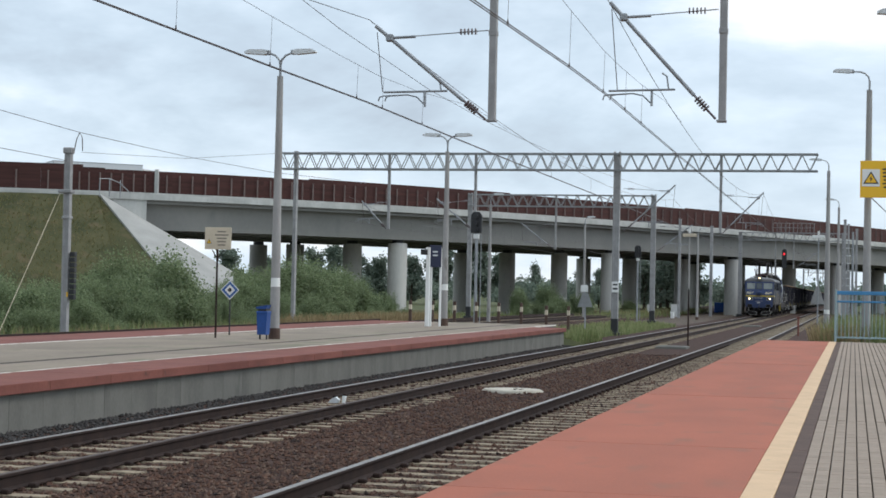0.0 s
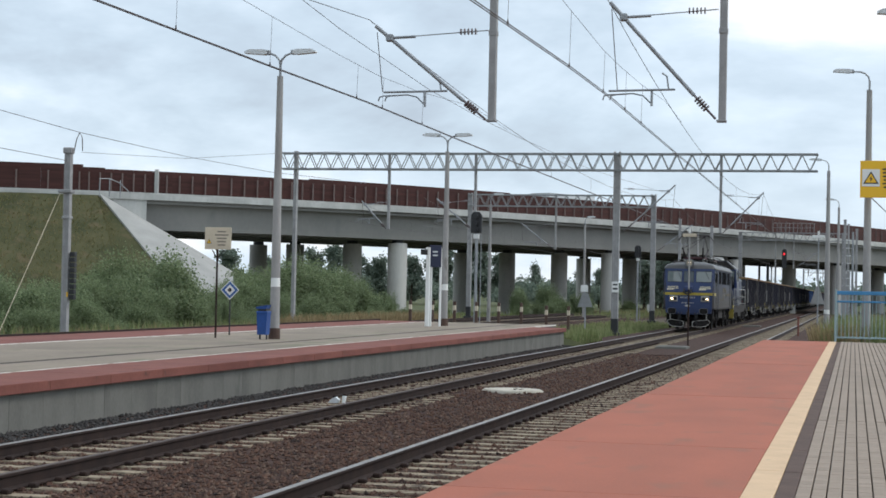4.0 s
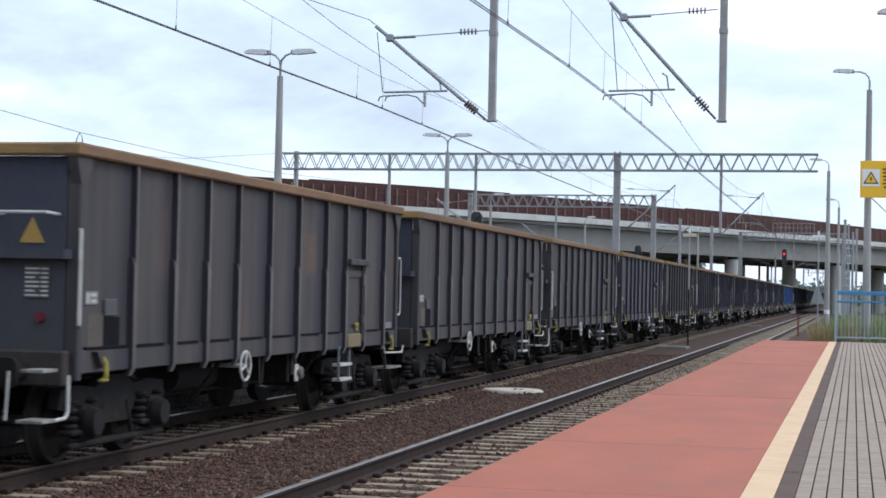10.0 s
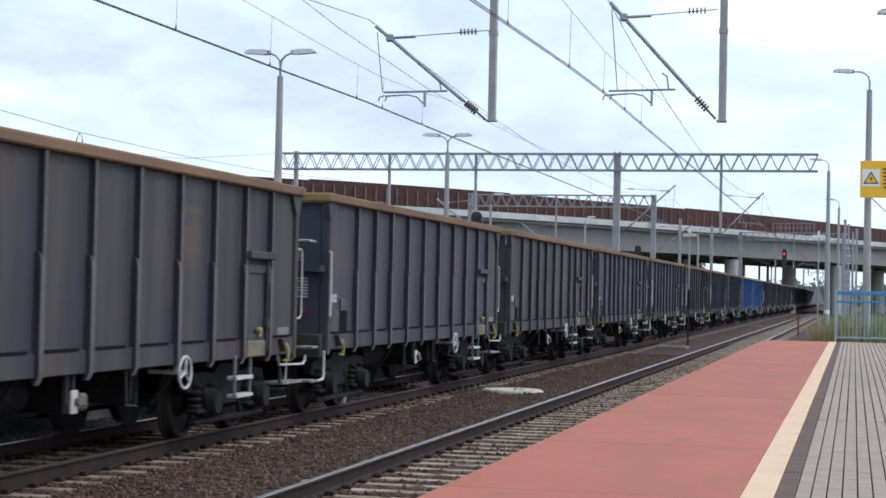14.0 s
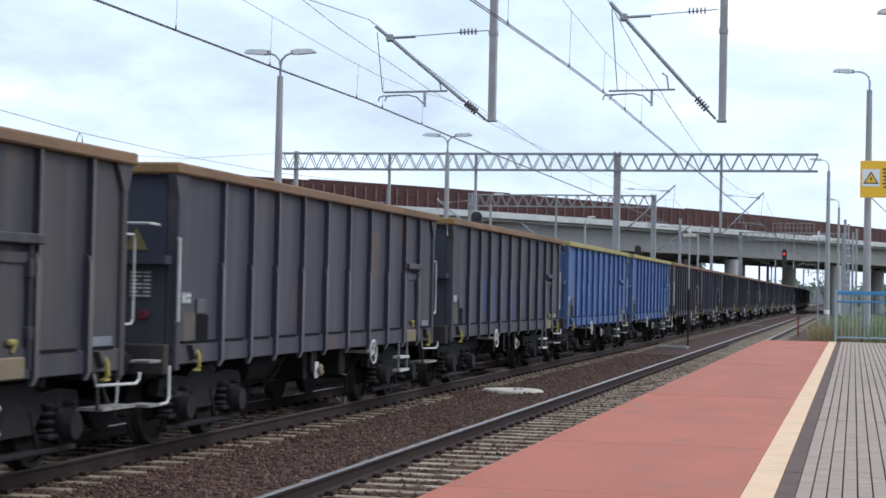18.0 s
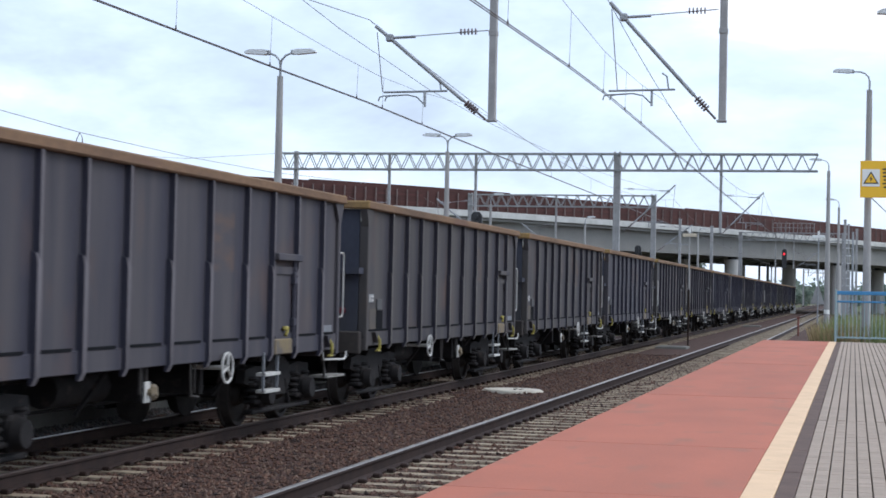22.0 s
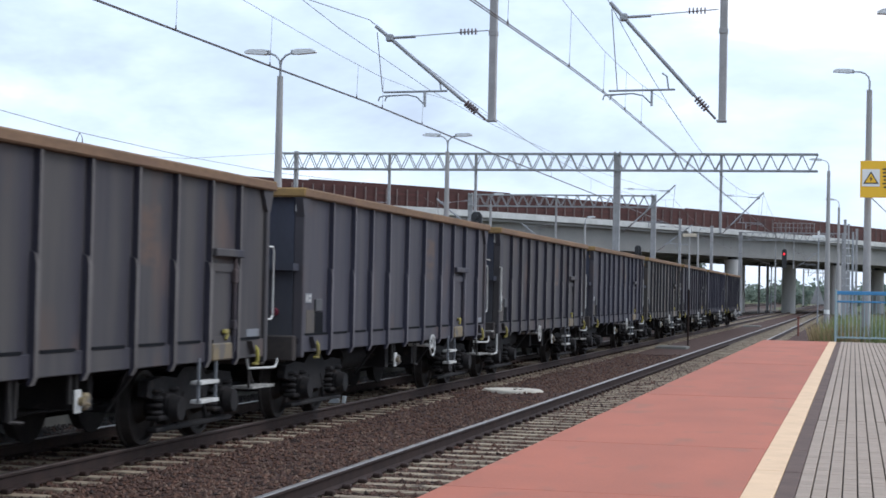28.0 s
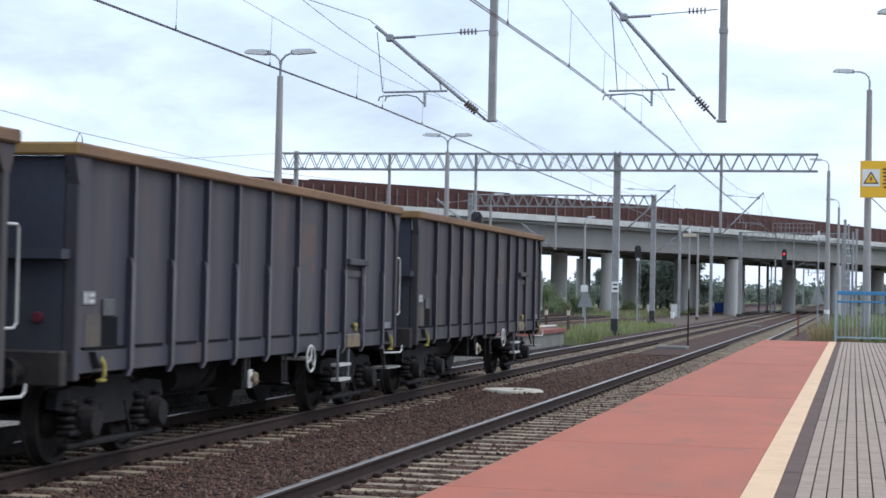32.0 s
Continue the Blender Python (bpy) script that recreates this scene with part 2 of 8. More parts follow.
# ---- shapes ----
class Geo:
    """Collects simple solids into one mesh."""

    def __init__(self):
        self.v, self.f = [], []

    def add(self, verts, faces):
        k = len(self.v)
        self.v += [tuple(p) for p in verts]
        self.f += [tuple(i + k for i in q) for q in faces]
        return self

    def box(self, x0, x1, y0, y1, z0, z1, c=0.0):
        if x0 > x1: x0, x1 = x1, x0
        if y0 > y1: y0, y1 = y1, y0
        if z0 > z1: z0, z1 = z1, z0
        c = min(c, (x1 - x0) * 0.45, (y1 - y0) * 0.45, (z1 - z0) * 0.45)
        if c <= 0:
            v = [(x, y, z) for z in (z0, z1) for y in (y0, y1) for x in (x0, x1)]
            return self.add(v, [(0, 2, 3, 1), (4, 5, 7, 6), (0, 1, 5, 4), (2, 6, 7, 3), (0, 4, 6, 2), (1, 3, 7, 5)])
        v, idx = [], {}
        for sx in (0, 1):
            for sy in (0, 1):
                for sz in (0, 1):
                    X, Y, Z = (x0, x1)[sx], (y0, y1)[sy], (z0, z1)[sz]
                    ix, iy, iz = (c, -c)[sx], (c, -c)[sy], (c, -c)[sz]
                    for a, p in (("x", (X, Y + iy, Z + iz)), ("y", (X + ix, Y, Z + iz)), ("z", (X + ix, Y + iy, Z))):
                        idx[a, sx, sy, sz] = len(v)
                        v.append(p)
        f = []
        for s in (0, 1):
            f.append([idx["x", s, *q] for q in ((0, 0), (1, 0), (1, 1), (0, 1))])
            f.append([idx["y", q[0], s, q[1]] for q in ((0, 0), (1, 0), (1, 1), (0, 1))])
            f.append([idx["z", q[0], q[1], s] for q in ((0, 0), (1, 0), (1, 1), (0, 1))])
        for p in (0, 1):
            for q in (0, 1):
                f.append([idx["x", p, q, 0], idx["x", p, q, 1], idx["y", p, q, 1], idx["y", p, q, 0]])
                f.append([idx["x", p, 0, q], idx["x", p, 1, q], idx["z", p, 1, q], idx["z", p, 0, q]])
                f.append([idx["y", 0, p, q], idx["y", 1, p, q], idx["z", 1, p, q], idx["z", 0, p, q]])
        for sx in (0, 1):
            for sy in (0, 1):
                for sz in (0, 1):
                    f.append([idx["x", sx, sy, sz], idx["y", sx, sy, sz], idx["z", sx, sy, sz]])
        return self.add(v, f)

    def cyl(self, p, q, r0, r1=None, n=10):
        p, q = Vector(p), Vector(q)
        r1 = r0 if r1 is None else r1
        d = (q - p).normalized()
        u = d.cross(Vector((0, 0, 1)) if abs(d.z) < 0.9 else Vector((1, 0, 0))).normalized()
        w = d.cross(u)
        ring = [(math.cos(2 * math.pi * i / n), math.sin(2 * math.pi * i / n)) for i in range(n)]
        v = [p + (u * a + w * b) * r0 for a, b in ring] + [q + (u * a + w * b) * r1 for a, b in ring]
        f = [(i, (i + 1) % n, n + (i + 1) % n, n + i) for i in range(n)] + [tuple(range(n))[::-1], tuple(range(n, 2 * n))]
        return self.add(v, f)

    def tube(self, pts, r, n=6):
        pts = [Vector(p) for p in pts]
        v, f, u = [], [], None
        for i, p in enumerate(pts):
            d = (pts[min(i + 1, len(pts) - 1)] - pts[max(i - 1, 0)]).normalized()
            if u is None:
                u = d.cross(Vector((0, 0, 1)) if abs(d.z) < 0.9 else Vector((1, 0, 0))).normalized()
            u = (u - d * u.dot(d)).normalized()
            w = d.cross(u)
            v += [p + (u * math.cos(2 * math.pi * k / n) + w * math.sin(2 * math.pi * k / n)) * r for k in range(n)]
        for i in range(len(pts) - 1):
            f += [(i * n + k, i * n + (k + 1) % n, (i + 1) * n + (k + 1) % n, (i + 1) * n + k) for k in range(n)]
        f += [tuple(range(n))[::-1], tuple(range(len(v) - n, len(v)))]
        return self.add(v, f)

    def prism(self, prof, axis, a, b):
        """A closed outline pushed along an axis; prof in the other two axes, in the order x, y, z."""
        def at(p, s):
            return {"x": (s, p[0], p[1]), "y": (p[0], s, p[1]), "z": (p[0], p[1], s)}[axis]
        n = len(prof)
        v = [at(p, a) for p in prof] + [at(p, b) for p in prof]
        return self.add(v, [(i, (i + 1) % n, n + (i + 1) % n, n + i) for i in range(n)] + [tuple(range(n))[::-1], tuple(range(n, 2 * n))])

    def ring(self, c, axis, R, r, n=20, m=6):
        v = []
        for i in range(n):
            a = 2 * math.pi * i / n
            for k in range(m):
                b = 2 * math.pi * k / m
                e, h = R + r * math.cos(b), r * math.sin(b)
                p = {"x": (h, e * math.cos(a), e * math.sin(a)), "y": (e * math.cos(a), h, e * math.sin(a)), "z": (e * math.cos(a), e * math.sin(a), h)}[axis]
                v.append((c[0] + p[0], c[1] + p[1], c[2] + p[2]))
        return self.add(v, [(i * m + k, i * m + (k + 1) % m, ((i + 1) % n) * m + (k + 1) % m, ((i + 1) % n) * m + k) for i in range(n) for k in range(m)])

    def mesh(self, name):
        me = bpy.data.meshes.new(name)
        me.from_pydata(self.v, [], self.f)
        bm = bmesh.new()
        bm.from_mesh(me)
        bmesh.ops.recalc_face_normals(bm, faces=bm.faces)
        bm.to_mesh(me)
        bm.free()
        me.shade_smooth()
        me.set_sharp_from_angle(angle=radians(32))
        return me


def part(name, g, material, parent, label=""):
    me = g.mesh(name) if isinstance(g, Geo) else g
    if not me.materials:
        me.materials.append(material)
    ob = new(name, me)
    ob.parent = parent
    return tagged(ob, label)


def solid(name, g, material, label, category, group="", kind="", at=None):
    me = g.mesh(name) if isinstance(g, Geo) else g
    if not me.materials:
        me.materials.append(material)
    ob = tagged(new(name, me), label, category, group, kind)
    if at is not None:
        ob.matrix_basis = at
    return ob


def thing(name, label, category, group="", kind="", at=None):
    ob = tagged(new(name), label, category, group, kind)
    ob.empty_display_size = 0.2
    if at is not None:
        ob.matrix_basis = at
    return ob


def fast_mesh(name, v, f, material):
    me = bpy.data.meshes.new(name)
    me.from_pydata(v, [], f)
    me.materials.append(material)
    return me


XL, XR, PZ = -9.012, -4.521, 0.574


# ---- ground, track beds, tracks ----
def strip(name, prof, y0, y1, material, label, category, kind="structure"):
    g = Geo()
    g.prism(prof, "y", y0, y1)
    return solid(name, g, material, label, category, kind=kind)


def wavy(name, x0, x1, y0, y1, nx, ny, height, material, label, category):
    """A sheet with a height for each place."""
    xs, ys = np.linspace(x0, x1, nx), np.linspace(y0, y1, ny)
    v = [(x, y, height(x, y)) for y in ys for x in xs]
    f = [(j * nx + i, j * nx + i + 1, (j + 1) * nx + i + 1, (j + 1) * nx + i) for j in range(ny - 1) for i in range(nx - 1)]
    me = fast_mesh(name, v, f, material)
    me.shade_smooth()
    return tagged(new(name, me), label, category, kind="structure")


GROUND_Z = -0.62
me = fast_mesh("ground", [(-2500, -300, GROUND_Z), (2500, -300, GROUND_Z), (2500, 4000, GROUND_Z), (-2500, 4000, GROUND_Z)], [(0, 1, 2, 3)], M["ground"])
tagged(new("ground", me), "flat rough grassland reaching to the horizon", "ground", kind="structure")


def bed_height(x, y):
    z = -0.205 + 0.018 * noise.noise((x * 2.3, y * 2.3, 0)) + 0.014 * noise.noise((x * 7, y * 7, 3))
    z -= 0.05 * max(0.0, 1 - abs(x + 6.77) / 0.8)
    z += 0.10 * math.exp(-(((x + 6.83) / 1.0) ** 4 + ((y - 35.25) / 1.3) ** 4))
    return z + 0.11 * min(1.0, max(0.0, (-10.2 - x) / 0.45))


wavy("ballast_bed_main", -11.2, -2.2, 10, 62, 110, 560, bed_height, M["ballast"], "brown crushed-stone ballast between and under the two main tracks", "ballast")
strip("ballast_bed_far", [(-13.4, GROUND_Z), (-11.9, -0.215), (-2.0, -0.215), (-0.6, GROUND_Z)], 62, 1500, M["ballast"], "brown ballast bed of the two main tracks running away", "ballast")
strip("ballast_bed_near", [(-11.2, GROUND_Z), (-11.2, -0.215), (-2.2, -0.215), (-2.2, GROUND_Z)], -60, 10, M["ballast"], "brown ballast bed of the main tracks", "ballast")
strip("ballast_bed_side", [(-29.5, GROUND_Z), (-28.0, -0.215), (-20.3, -0.215), (-20.3, GROUND_Z)], -60, 74, M["ballast"], "brown ballast bed of the side tracks", "ballast")
strip("ballast_bed_side_far", [(-29.5, GROUND_Z), (-28.0, -0.215), (-19.6, -0.215), (-18.2, GROUND_Z)], 74, 900, M["ballast"], "brown ballast bed of the side tracks running away", "ballast")
strip("gravel_path", [(-18.6, GROUND_Z), (-17.8, -0.30), (-13.8, -0.30), (-13.0, GROUND_Z)], 74, 330, M["gravel"], "trodden gravel between the tracks past the platform end", "ground")
strip("gravel_verge", [(-2.1, GROUND_Z), (-1.4, -0.25), (9, -0.25), (11, GROUND_Z)], 55.9, 300, M["gravel"], "trodden gravel verge past the platform end", "ground")


def rail_parts(track, x, y0, y1, head):
    prof = [(-0.07, -0.172), (0.07, -0.172), (0.07, -0.16), (0.012, -0.142), (0.010, -0.05), (0.036, -0.036), (0.036, -0.010), (-0.036, -0.010), (-0.036, -0.036), (-0.010, -0.05), (-0.012, -0.142), (-0.07, -0.16)]
    r = part("rail", Geo().prism([(x + a, b) for a, b in prof], "y", y0, y1), M["rail_rust"], track)
    part("running_surface", Geo().prism([(x - 0.034, -0.0095), (x + 0.034, -0.0095), (x + 0.03, -0.001), (x + 0.02, 0.0), (x - 0.02, 0.0), (x - 0.03, -0.001)], "y", y0, y1), head, r, "bright worn rail head")


def sleeper_geo():
    g = Geo()
    prof = [(-0.15, -0.36), (0.15, -0.36), (0.11, -0.185), (-0.11, -0.185)]
    g.prism([(a, b) for a, b in prof], "x", -1.3, 1.3)
    g.v = [(x, y, z - (0.03 if abs(x) < 0.01 else 0)) for x, y, z in g.v]
    return g


sleeper_mesh = sleeper_geo().mesh("sleeper")
sleeper_mesh.materials.append(M["sleeper"])


def track(name, x, y0, y1, head, near0=None, near1=None, label="", pitch=0.6):
    t = thing(name, label, "railway track", kind="structure")
    for s, h in zip((-0.752, 0.752), head if isinstance(head, tuple) else (head, head)):
        rail_parts(t, x + s, y0, y1, h)
    rest = Geo()
    clips = Geo()
    base = sleeper_geo()
    y = y0
    while y < min(y1, 330):
        jitter = random.uniform(-0.02, 0.02)
        if near0 is not None and near0 <= y <= near1:
            s = new("sleeper", sleeper_mesh)
            s.parent = t
            s.matrix_basis = pose(x + jitter, y + jitter, random.uniform(-0.006, 0.004), 0, 0, random.uniform(-0.5, 0.5))
        else:
            rest.add([(a + x, b + y, c) for a, b, c in base.v], base.f)
        if y < 75 and near0 is not None:
            for rx in (-0.752, 0.752):
                for k in (-0.115, 0.115):
                    clips.box(x + rx + k - 0.045, x + rx + k + 0.045, y - 0.05, y + 0.05, -0.187, -0.135, 0.012)
        y += pitch
    if rest.v:
        tagged(part("sleepers", fast_mesh("sleepers", rest.v, rest.f, M["sleeper"]), M["sleeper"], t), kind="stuff")
    if clips.v:
        tagged(part("rail_clips", fast_mesh("rail_clips", clips.v, clips.f, M["rail_rust"]), M["rail_rust"], t), kind="stuff")
    return t


track("track_1", XR, -40, 1400, M["rail_head"], 12, 90, "main track with polished rails on pale concrete sleepers")
track("track_2", XL, -40, 1400, (M["rail_head"], M["rail_brown"]), 17, 100, "main track carrying the goods train, rusty rail sides, concrete sleepers")
track("track_3", -21.75, -40, 700, M["rail_dull"], None, None, "side track with rusty rails behind the island platform")
track("track_4", -26.1, -40, 700, M["rail_dull"], None, None, "second side track with rusty rails below the shrubs")


def stones(name, count, xs, ys, size, zf, label, material=None):
    rng = np.random.default_rng(5)
    v, f = [], []
    base = np.array([(1, 0, 0), (-1, 0, 0), (0, 1, 0), (0, -1, 0), (0, 0, 1), (0, 0, -1)], float)
    tri = [(0, 2, 4), (2, 1, 4), (1, 3, 4), (3, 0, 4), (2, 0, 5), (1, 2, 5), (3, 1, 5), (0, 3, 5)]
    u = rng.random(count)
    yy = ys[0] * (ys[1] / ys[0]) ** u
    xx = rng.uniform(xs[0], xs[1], count)
    for x, y in zip(xx, yy):
        s = size * rng.uniform(0.6, 1.5)
        p = base * (s * rng.uniform(0.5, 1.1, (6, 1))) * [1, 1, 0.75]
        a = rng.uniform(0, 6.28)
        c, d = math.cos(a), math.sin(a)
        k = len(v)
        z = zf(x, y) + s * 0.25
        v += [(x + c * q[0] - d * q[1], y + d * q[0] + c * q[1], z + q[2]) for q in p]
        f += [(i + k, j + k, l + k) for i, j, l in tri]
    me = fast_mesh(name, v, f, material or M["stones"])
    tagged(new(name, me), label, "ballast stones", kind="stuff")


def stone_floor(x, y):
    for c in (XL, XR):
        if abs(x - c) < 1.32 and abs(((y + 40 + 0.3) % 0.6) - 0.3) < 0.13:
            return -0.30
    return bed_height(x, y)


stones("ballast_stones", 50000, (-10.3, -2.6), (12, 62), 0.032, stone_floor, "loose brown and rust-red ballast stones around the sleepers")
stones("sooty_ballast_stones", 9000, (-10.9, -10.22), (12, 66), 0.034, stone_floor, "loose soot-grey ballast stones heaped against the platform wall", M["soot_stones"])


# ---- right-hand platform ----
def slabs(name, parent_label, x0, x1, y0, y1, step, z, thick, material, piece, category="paving", gap=0.006):
    t = thing(name, parent_label, category, kind="structure")
    n = int(round((y1 - y0) / step))
    me = None
    for i in range(n):
        if me is None:
            me = Geo().box(0, x1 - x0, 0, step - gap, -thick, 0, 0.006).mesh(piece)
            me.materials.append(material)
        s = new(piece, me)
        s.parent = t
        s.location = (x0, y0 + i * step, z + random.uniform(-0.0015, 0.0015))
    return t


PEND = 55.6
solid("platform_main", Geo().box(-2.62, 9.0, -40, PEND - 0.05, GROUND_Z, PZ - 0.09), M["joint"], "solid body of the platform under its paving", "platform", kind="structure")
slabs("platform_edge_paving", "faded red edge paving slabs along the platform", -2.754, -0.733, -40.0, PEND, 3.98, PZ, 0.16, M["red_paving"], "paving_slab")
slabs("platform_cream_line", "cream-painted warning line of slabs along the platform", -0.730, -0.510, -40.0, PEND, 1.992, PZ + 0.002, 0.09, M["cream"], "line_slab", gap=0.004)
slabs("platform_dark_strip", "dark grooved guide strip beside the cream line", -0.507, -0.372, -40.0, PEND, 1.992, PZ - 0.004, 0.09, M["dark_strip"], "strip_slab", gap=0.004)
paving = thing("platform_paving", "grey concrete block paving laid in long rows", "paving", kind="structure")
block = Geo().box(-0.0475, 0.0475, -0.0992, 0.0992, -0.07, 0, 0.004).mesh("paving_block")
block.materials.append(M["paver"])
rows_rest = Geo()
for c in range(88):
    x = -0.320 + c * 0.1045
    y = -40.0 + (0.1 if c % 2 else 0)
    if c < 7:
        yb = 11.2
        rows_rest.box(x - 0.046, x + 0.046, -40, yb - 0.1, PZ - 0.07, PZ, 0.006)
        while yb < 19.7:
            b = new("paving_block", block)
            b.parent = paving
            b.location = (x, yb + (0.1 if c % 2 else 0), PZ + random.uniform(-0.0015, 0.0015))
            yb += 0.2
        rows_rest.box(x - 0.046, x + 0.046, yb + 0.0, PEND, PZ - 0.07, PZ, 0.006)
    else:
        rows_rest.box(x - 0.046, x + 0.046, -40, PEND, PZ - 0.07, PZ, 0.006)
tagged(part("paving_rows", rows_rest, M["paver"], paving), kind="stuff")
solid("platform_end_wall", Geo().box(-2.7, 9.0, PEND, PEND + 0.16, GROUND_Z, PZ - 0.01, 0.01), M["concrete"], "concrete end wall of the platform", "wall", kind="structure")

# ---- island platform ----
LX0, LX1, LEND = -20.05, -10.72, 73.2
solid("platform_island", Geo().prism([(LX0 + 0.25, -40.0), (LX1 - 0.28, -40.0), (LX1 - 0.28, 66.0), (-12.6, LEND), (LX0 + 0.25, LEND)], "z", GROUND_Z, PZ - 0.05), M["joint"], "solid body of the island platform", "platform", kind="structure")
wall = thing("platform_wall", "grey stained concrete panel wall below the island platform edge", "wall", kind="structure")
pm = Geo().box(0, 0.1, 0.002, 0.998, -0.58, PZ - 0.13, 0.004).mesh("wall_panel")
pm.materials.append(M["wall_concrete"])
for i in range(106):
    w = new("wall_panel", pm)
    w.parent = wall
    w.matrix_basis = pose(LX1 - 0.2 + random.uniform(-0.002, 0.002), -40.0 + i, 0, 0, 0, random.uniform(-0.06, 0.06))
slabs("island_coping", "dark red painted coping slabs of the island platform", -12.12, LX1, -40.0, 66.0, 2.0, PZ, 0.14, M["red_coping"], "coping_slab")
slabs("island_line", "thin white line along the island platform", -12.19, -12.125, -40, 72, 4.0, PZ + 0.002, 0.05, M["white_line"], "line_slab")
slabs("island_paving", "weathered grey paving of the island platform", -13.50, -12.195, -40, 72, 4.0, PZ - 0.002, 0.05, M["paving_far"], "paving_slab")
strip("island_drain", [(-13.72, PZ - 0.05), (-13.505, PZ - 0.05), (-13.505, PZ - 0.004), (-13.72, PZ - 0.004)], -40, 72, M["joint"], "dark drainage groove along the island platform", "drain")
slabs("island_paving_wide", "weathered grey paving with mossy patches", -17.6, -13.725, -40, 73, 4.0, PZ - 0.002, 0.05, M["paving_far"], "paving_slab")
slabs("island_line_far", "white line along the far edge of the island platform", -17.75, -17.605, -40, 73, 4.0, PZ + 0.002, 0.05, M["white_line"], "line_slab")
slabs("island_edge_far", "dark red edge slabs along the island platform's far side", LX0, -17.755, -40, 73, 4.0, PZ, 0.14, M["red_coping"], "coping_slab")
ramp = Geo().prism([(66.0, GROUND_Z), (66.0, 0.2), (73.0, -0.3), (73.0, GROUND_Z)], "x", -12.62, LX1 - 0.1)
solid("island_ramp", ramp, M["ground"], "weedy end ramp of the island platform", "ramp", kind="structure")


# narrow raised strip, added to draw a dark line along the back edge
strip("island_back_edge", [(LX0 - 0.1, GROUND_Z), (LX0 - 0.004, GROUND_Z), (LX0 - 0.004, PZ + 0.05), (LX0 - 0.1, PZ + 0.05)], -40, 73, M["rail_rust"], "dark raised strip along the back of the island platform", "kerb")


# ---- road bridge ----
def bridge_at(u):
    """Front edge of the deck in plan, and its direction; u from 0 to 1, and straight on past both ends."""
    a, b, c = Vector((-75, 129)), Vector((-37, 136)), Vector((6, 249))
    k = min(max(u, 0), 1)
    p = a * (1 - k) ** 2 + b * 2 * k * (1 - k) + c * k * k
    d = ((b - a) * 2 * (1 - k) + (c - b) * 2 * k)
    return p + d * (u - k), d.normalized()


def sweep(prof, u0, u1, n):
    """An outline of (distance behind the front edge, height) carried along the bridge."""
    g, m = Geo(), len(prof)
    v, f = [], []
    for i in range(n + 1):
        p, d = bridge_at(u0 + (u1 - u0) * i / n)
        back = Vector((-d.y, d.x))
        v += [(p.x + back.x * s, p.y + back.y * s, z) for s, z in prof]
    for i in range(n):
        f += [(i * m + k, i * m + (k + 1) % m, (i + 1) * m + (k + 1) % m, (i + 1) * m + k) for k in range(m)]
    f += [tuple(range(m))[::-1], tuple(range(n * m, n * m + m))]
    return g.add(v, f)


U0, U1, UA = -0.9, 1.7, 0.218
bridge = thing("road_bridge", "long concrete road bridge with brown timber noise barriers", "bridge")
part("fascia", sweep([(0, 9.05), (0, 9.52), (0.5, 9.52), (0.5, 9.05)], U0, U1, 60), M["fascia"], bridge, "pale concrete edge beam")
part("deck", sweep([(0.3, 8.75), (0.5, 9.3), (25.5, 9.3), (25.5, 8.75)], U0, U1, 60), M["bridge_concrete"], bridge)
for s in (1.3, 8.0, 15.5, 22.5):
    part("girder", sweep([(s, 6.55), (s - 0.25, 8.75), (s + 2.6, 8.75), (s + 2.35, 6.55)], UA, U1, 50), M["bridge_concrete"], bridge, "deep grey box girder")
part("cap_beam", sweep([(0.1, 9.52), (0.1, 9.66), (0.35, 9.66), (0.35, 9.52)], U0, U1, 60), M["fascia"], bridge)
NB = 130
for i in range(NB):
    ua, ub = U0 + (U1 - U0) * i / NB, U0 + (U1 - U0) * (i + 1) / NB
    if ua < -0.45:
        continue
    top = 11.55 + (0.10 if (i // 9) % 2 else 0.0) + (0.30 if ua < 0.0 else 0.2 if ua < 0.16 else 0.0)
    part("barrier_panel", sweep([(0.75, 9.5), (0.75, top), (0.9, top), (0.9, 9.5)], ua, ub - 0.00005, 1), M["barrier"], bridge)
post_u = [0.0966 - 0.0306 * q for q in range(12)][::-1] + [0.1272, 0.1564] + [0.1652 + 0.0101 * q for q in range(6)] + [0.235 + 0.0113 * q for q in range(9)]
while post_u[-1] < 1.5:
    post_u.append(post_u[-1] + 0.0092)
for q in post_u:
    p, d = bridge_at(q)
    e = p + Vector((-d.y, d.x)) * 0.62
    part("railing_post", Geo().box(e.x - 0.05, e.x + 0.05, e.y - 0.05, e.y + 0.05, 9.5, 11.25), M["barrier_post"], bridge)
for k, u in enumerate((0.255, 0.448, 0.652, 0.79, 0.93, 1.07, 1.22)):
    p, d = bridge_at(u)
    bk = Vector((-d.y, d.x))
    for s in ((2.4, 9.4, 19.0, 25.6) if k == 1 else (2.4, 9.2, 16.6, 23.4)):
        if k == 0:
            continue
        c = p + bk * s
        g = Geo().cyl((c.x, c.y, GROUND_Z), (c.x, c.y, 6.25), 0.92, n=20)
        pier = part("pier", g, M["pier"], bridge, "round concrete pier")
        part("bearing", Geo().cyl((c.x, c.y, 6.25), (c.x, c.y, 6.6), 0.55, n=12), M["black"], pier)

p, dv = bridge_at(0.226)
bk = Vector((-dv.y, dv.x))
e = p + bk * 0.6
part("barrier_pillar", Geo().box(e.x - 0.16, e.x + 0.16, e.y - 0.12, e.y + 0.12, 9.5, 11.7, 0.02), M["fascia"], bridge, "pale concrete pillar in the barrier")

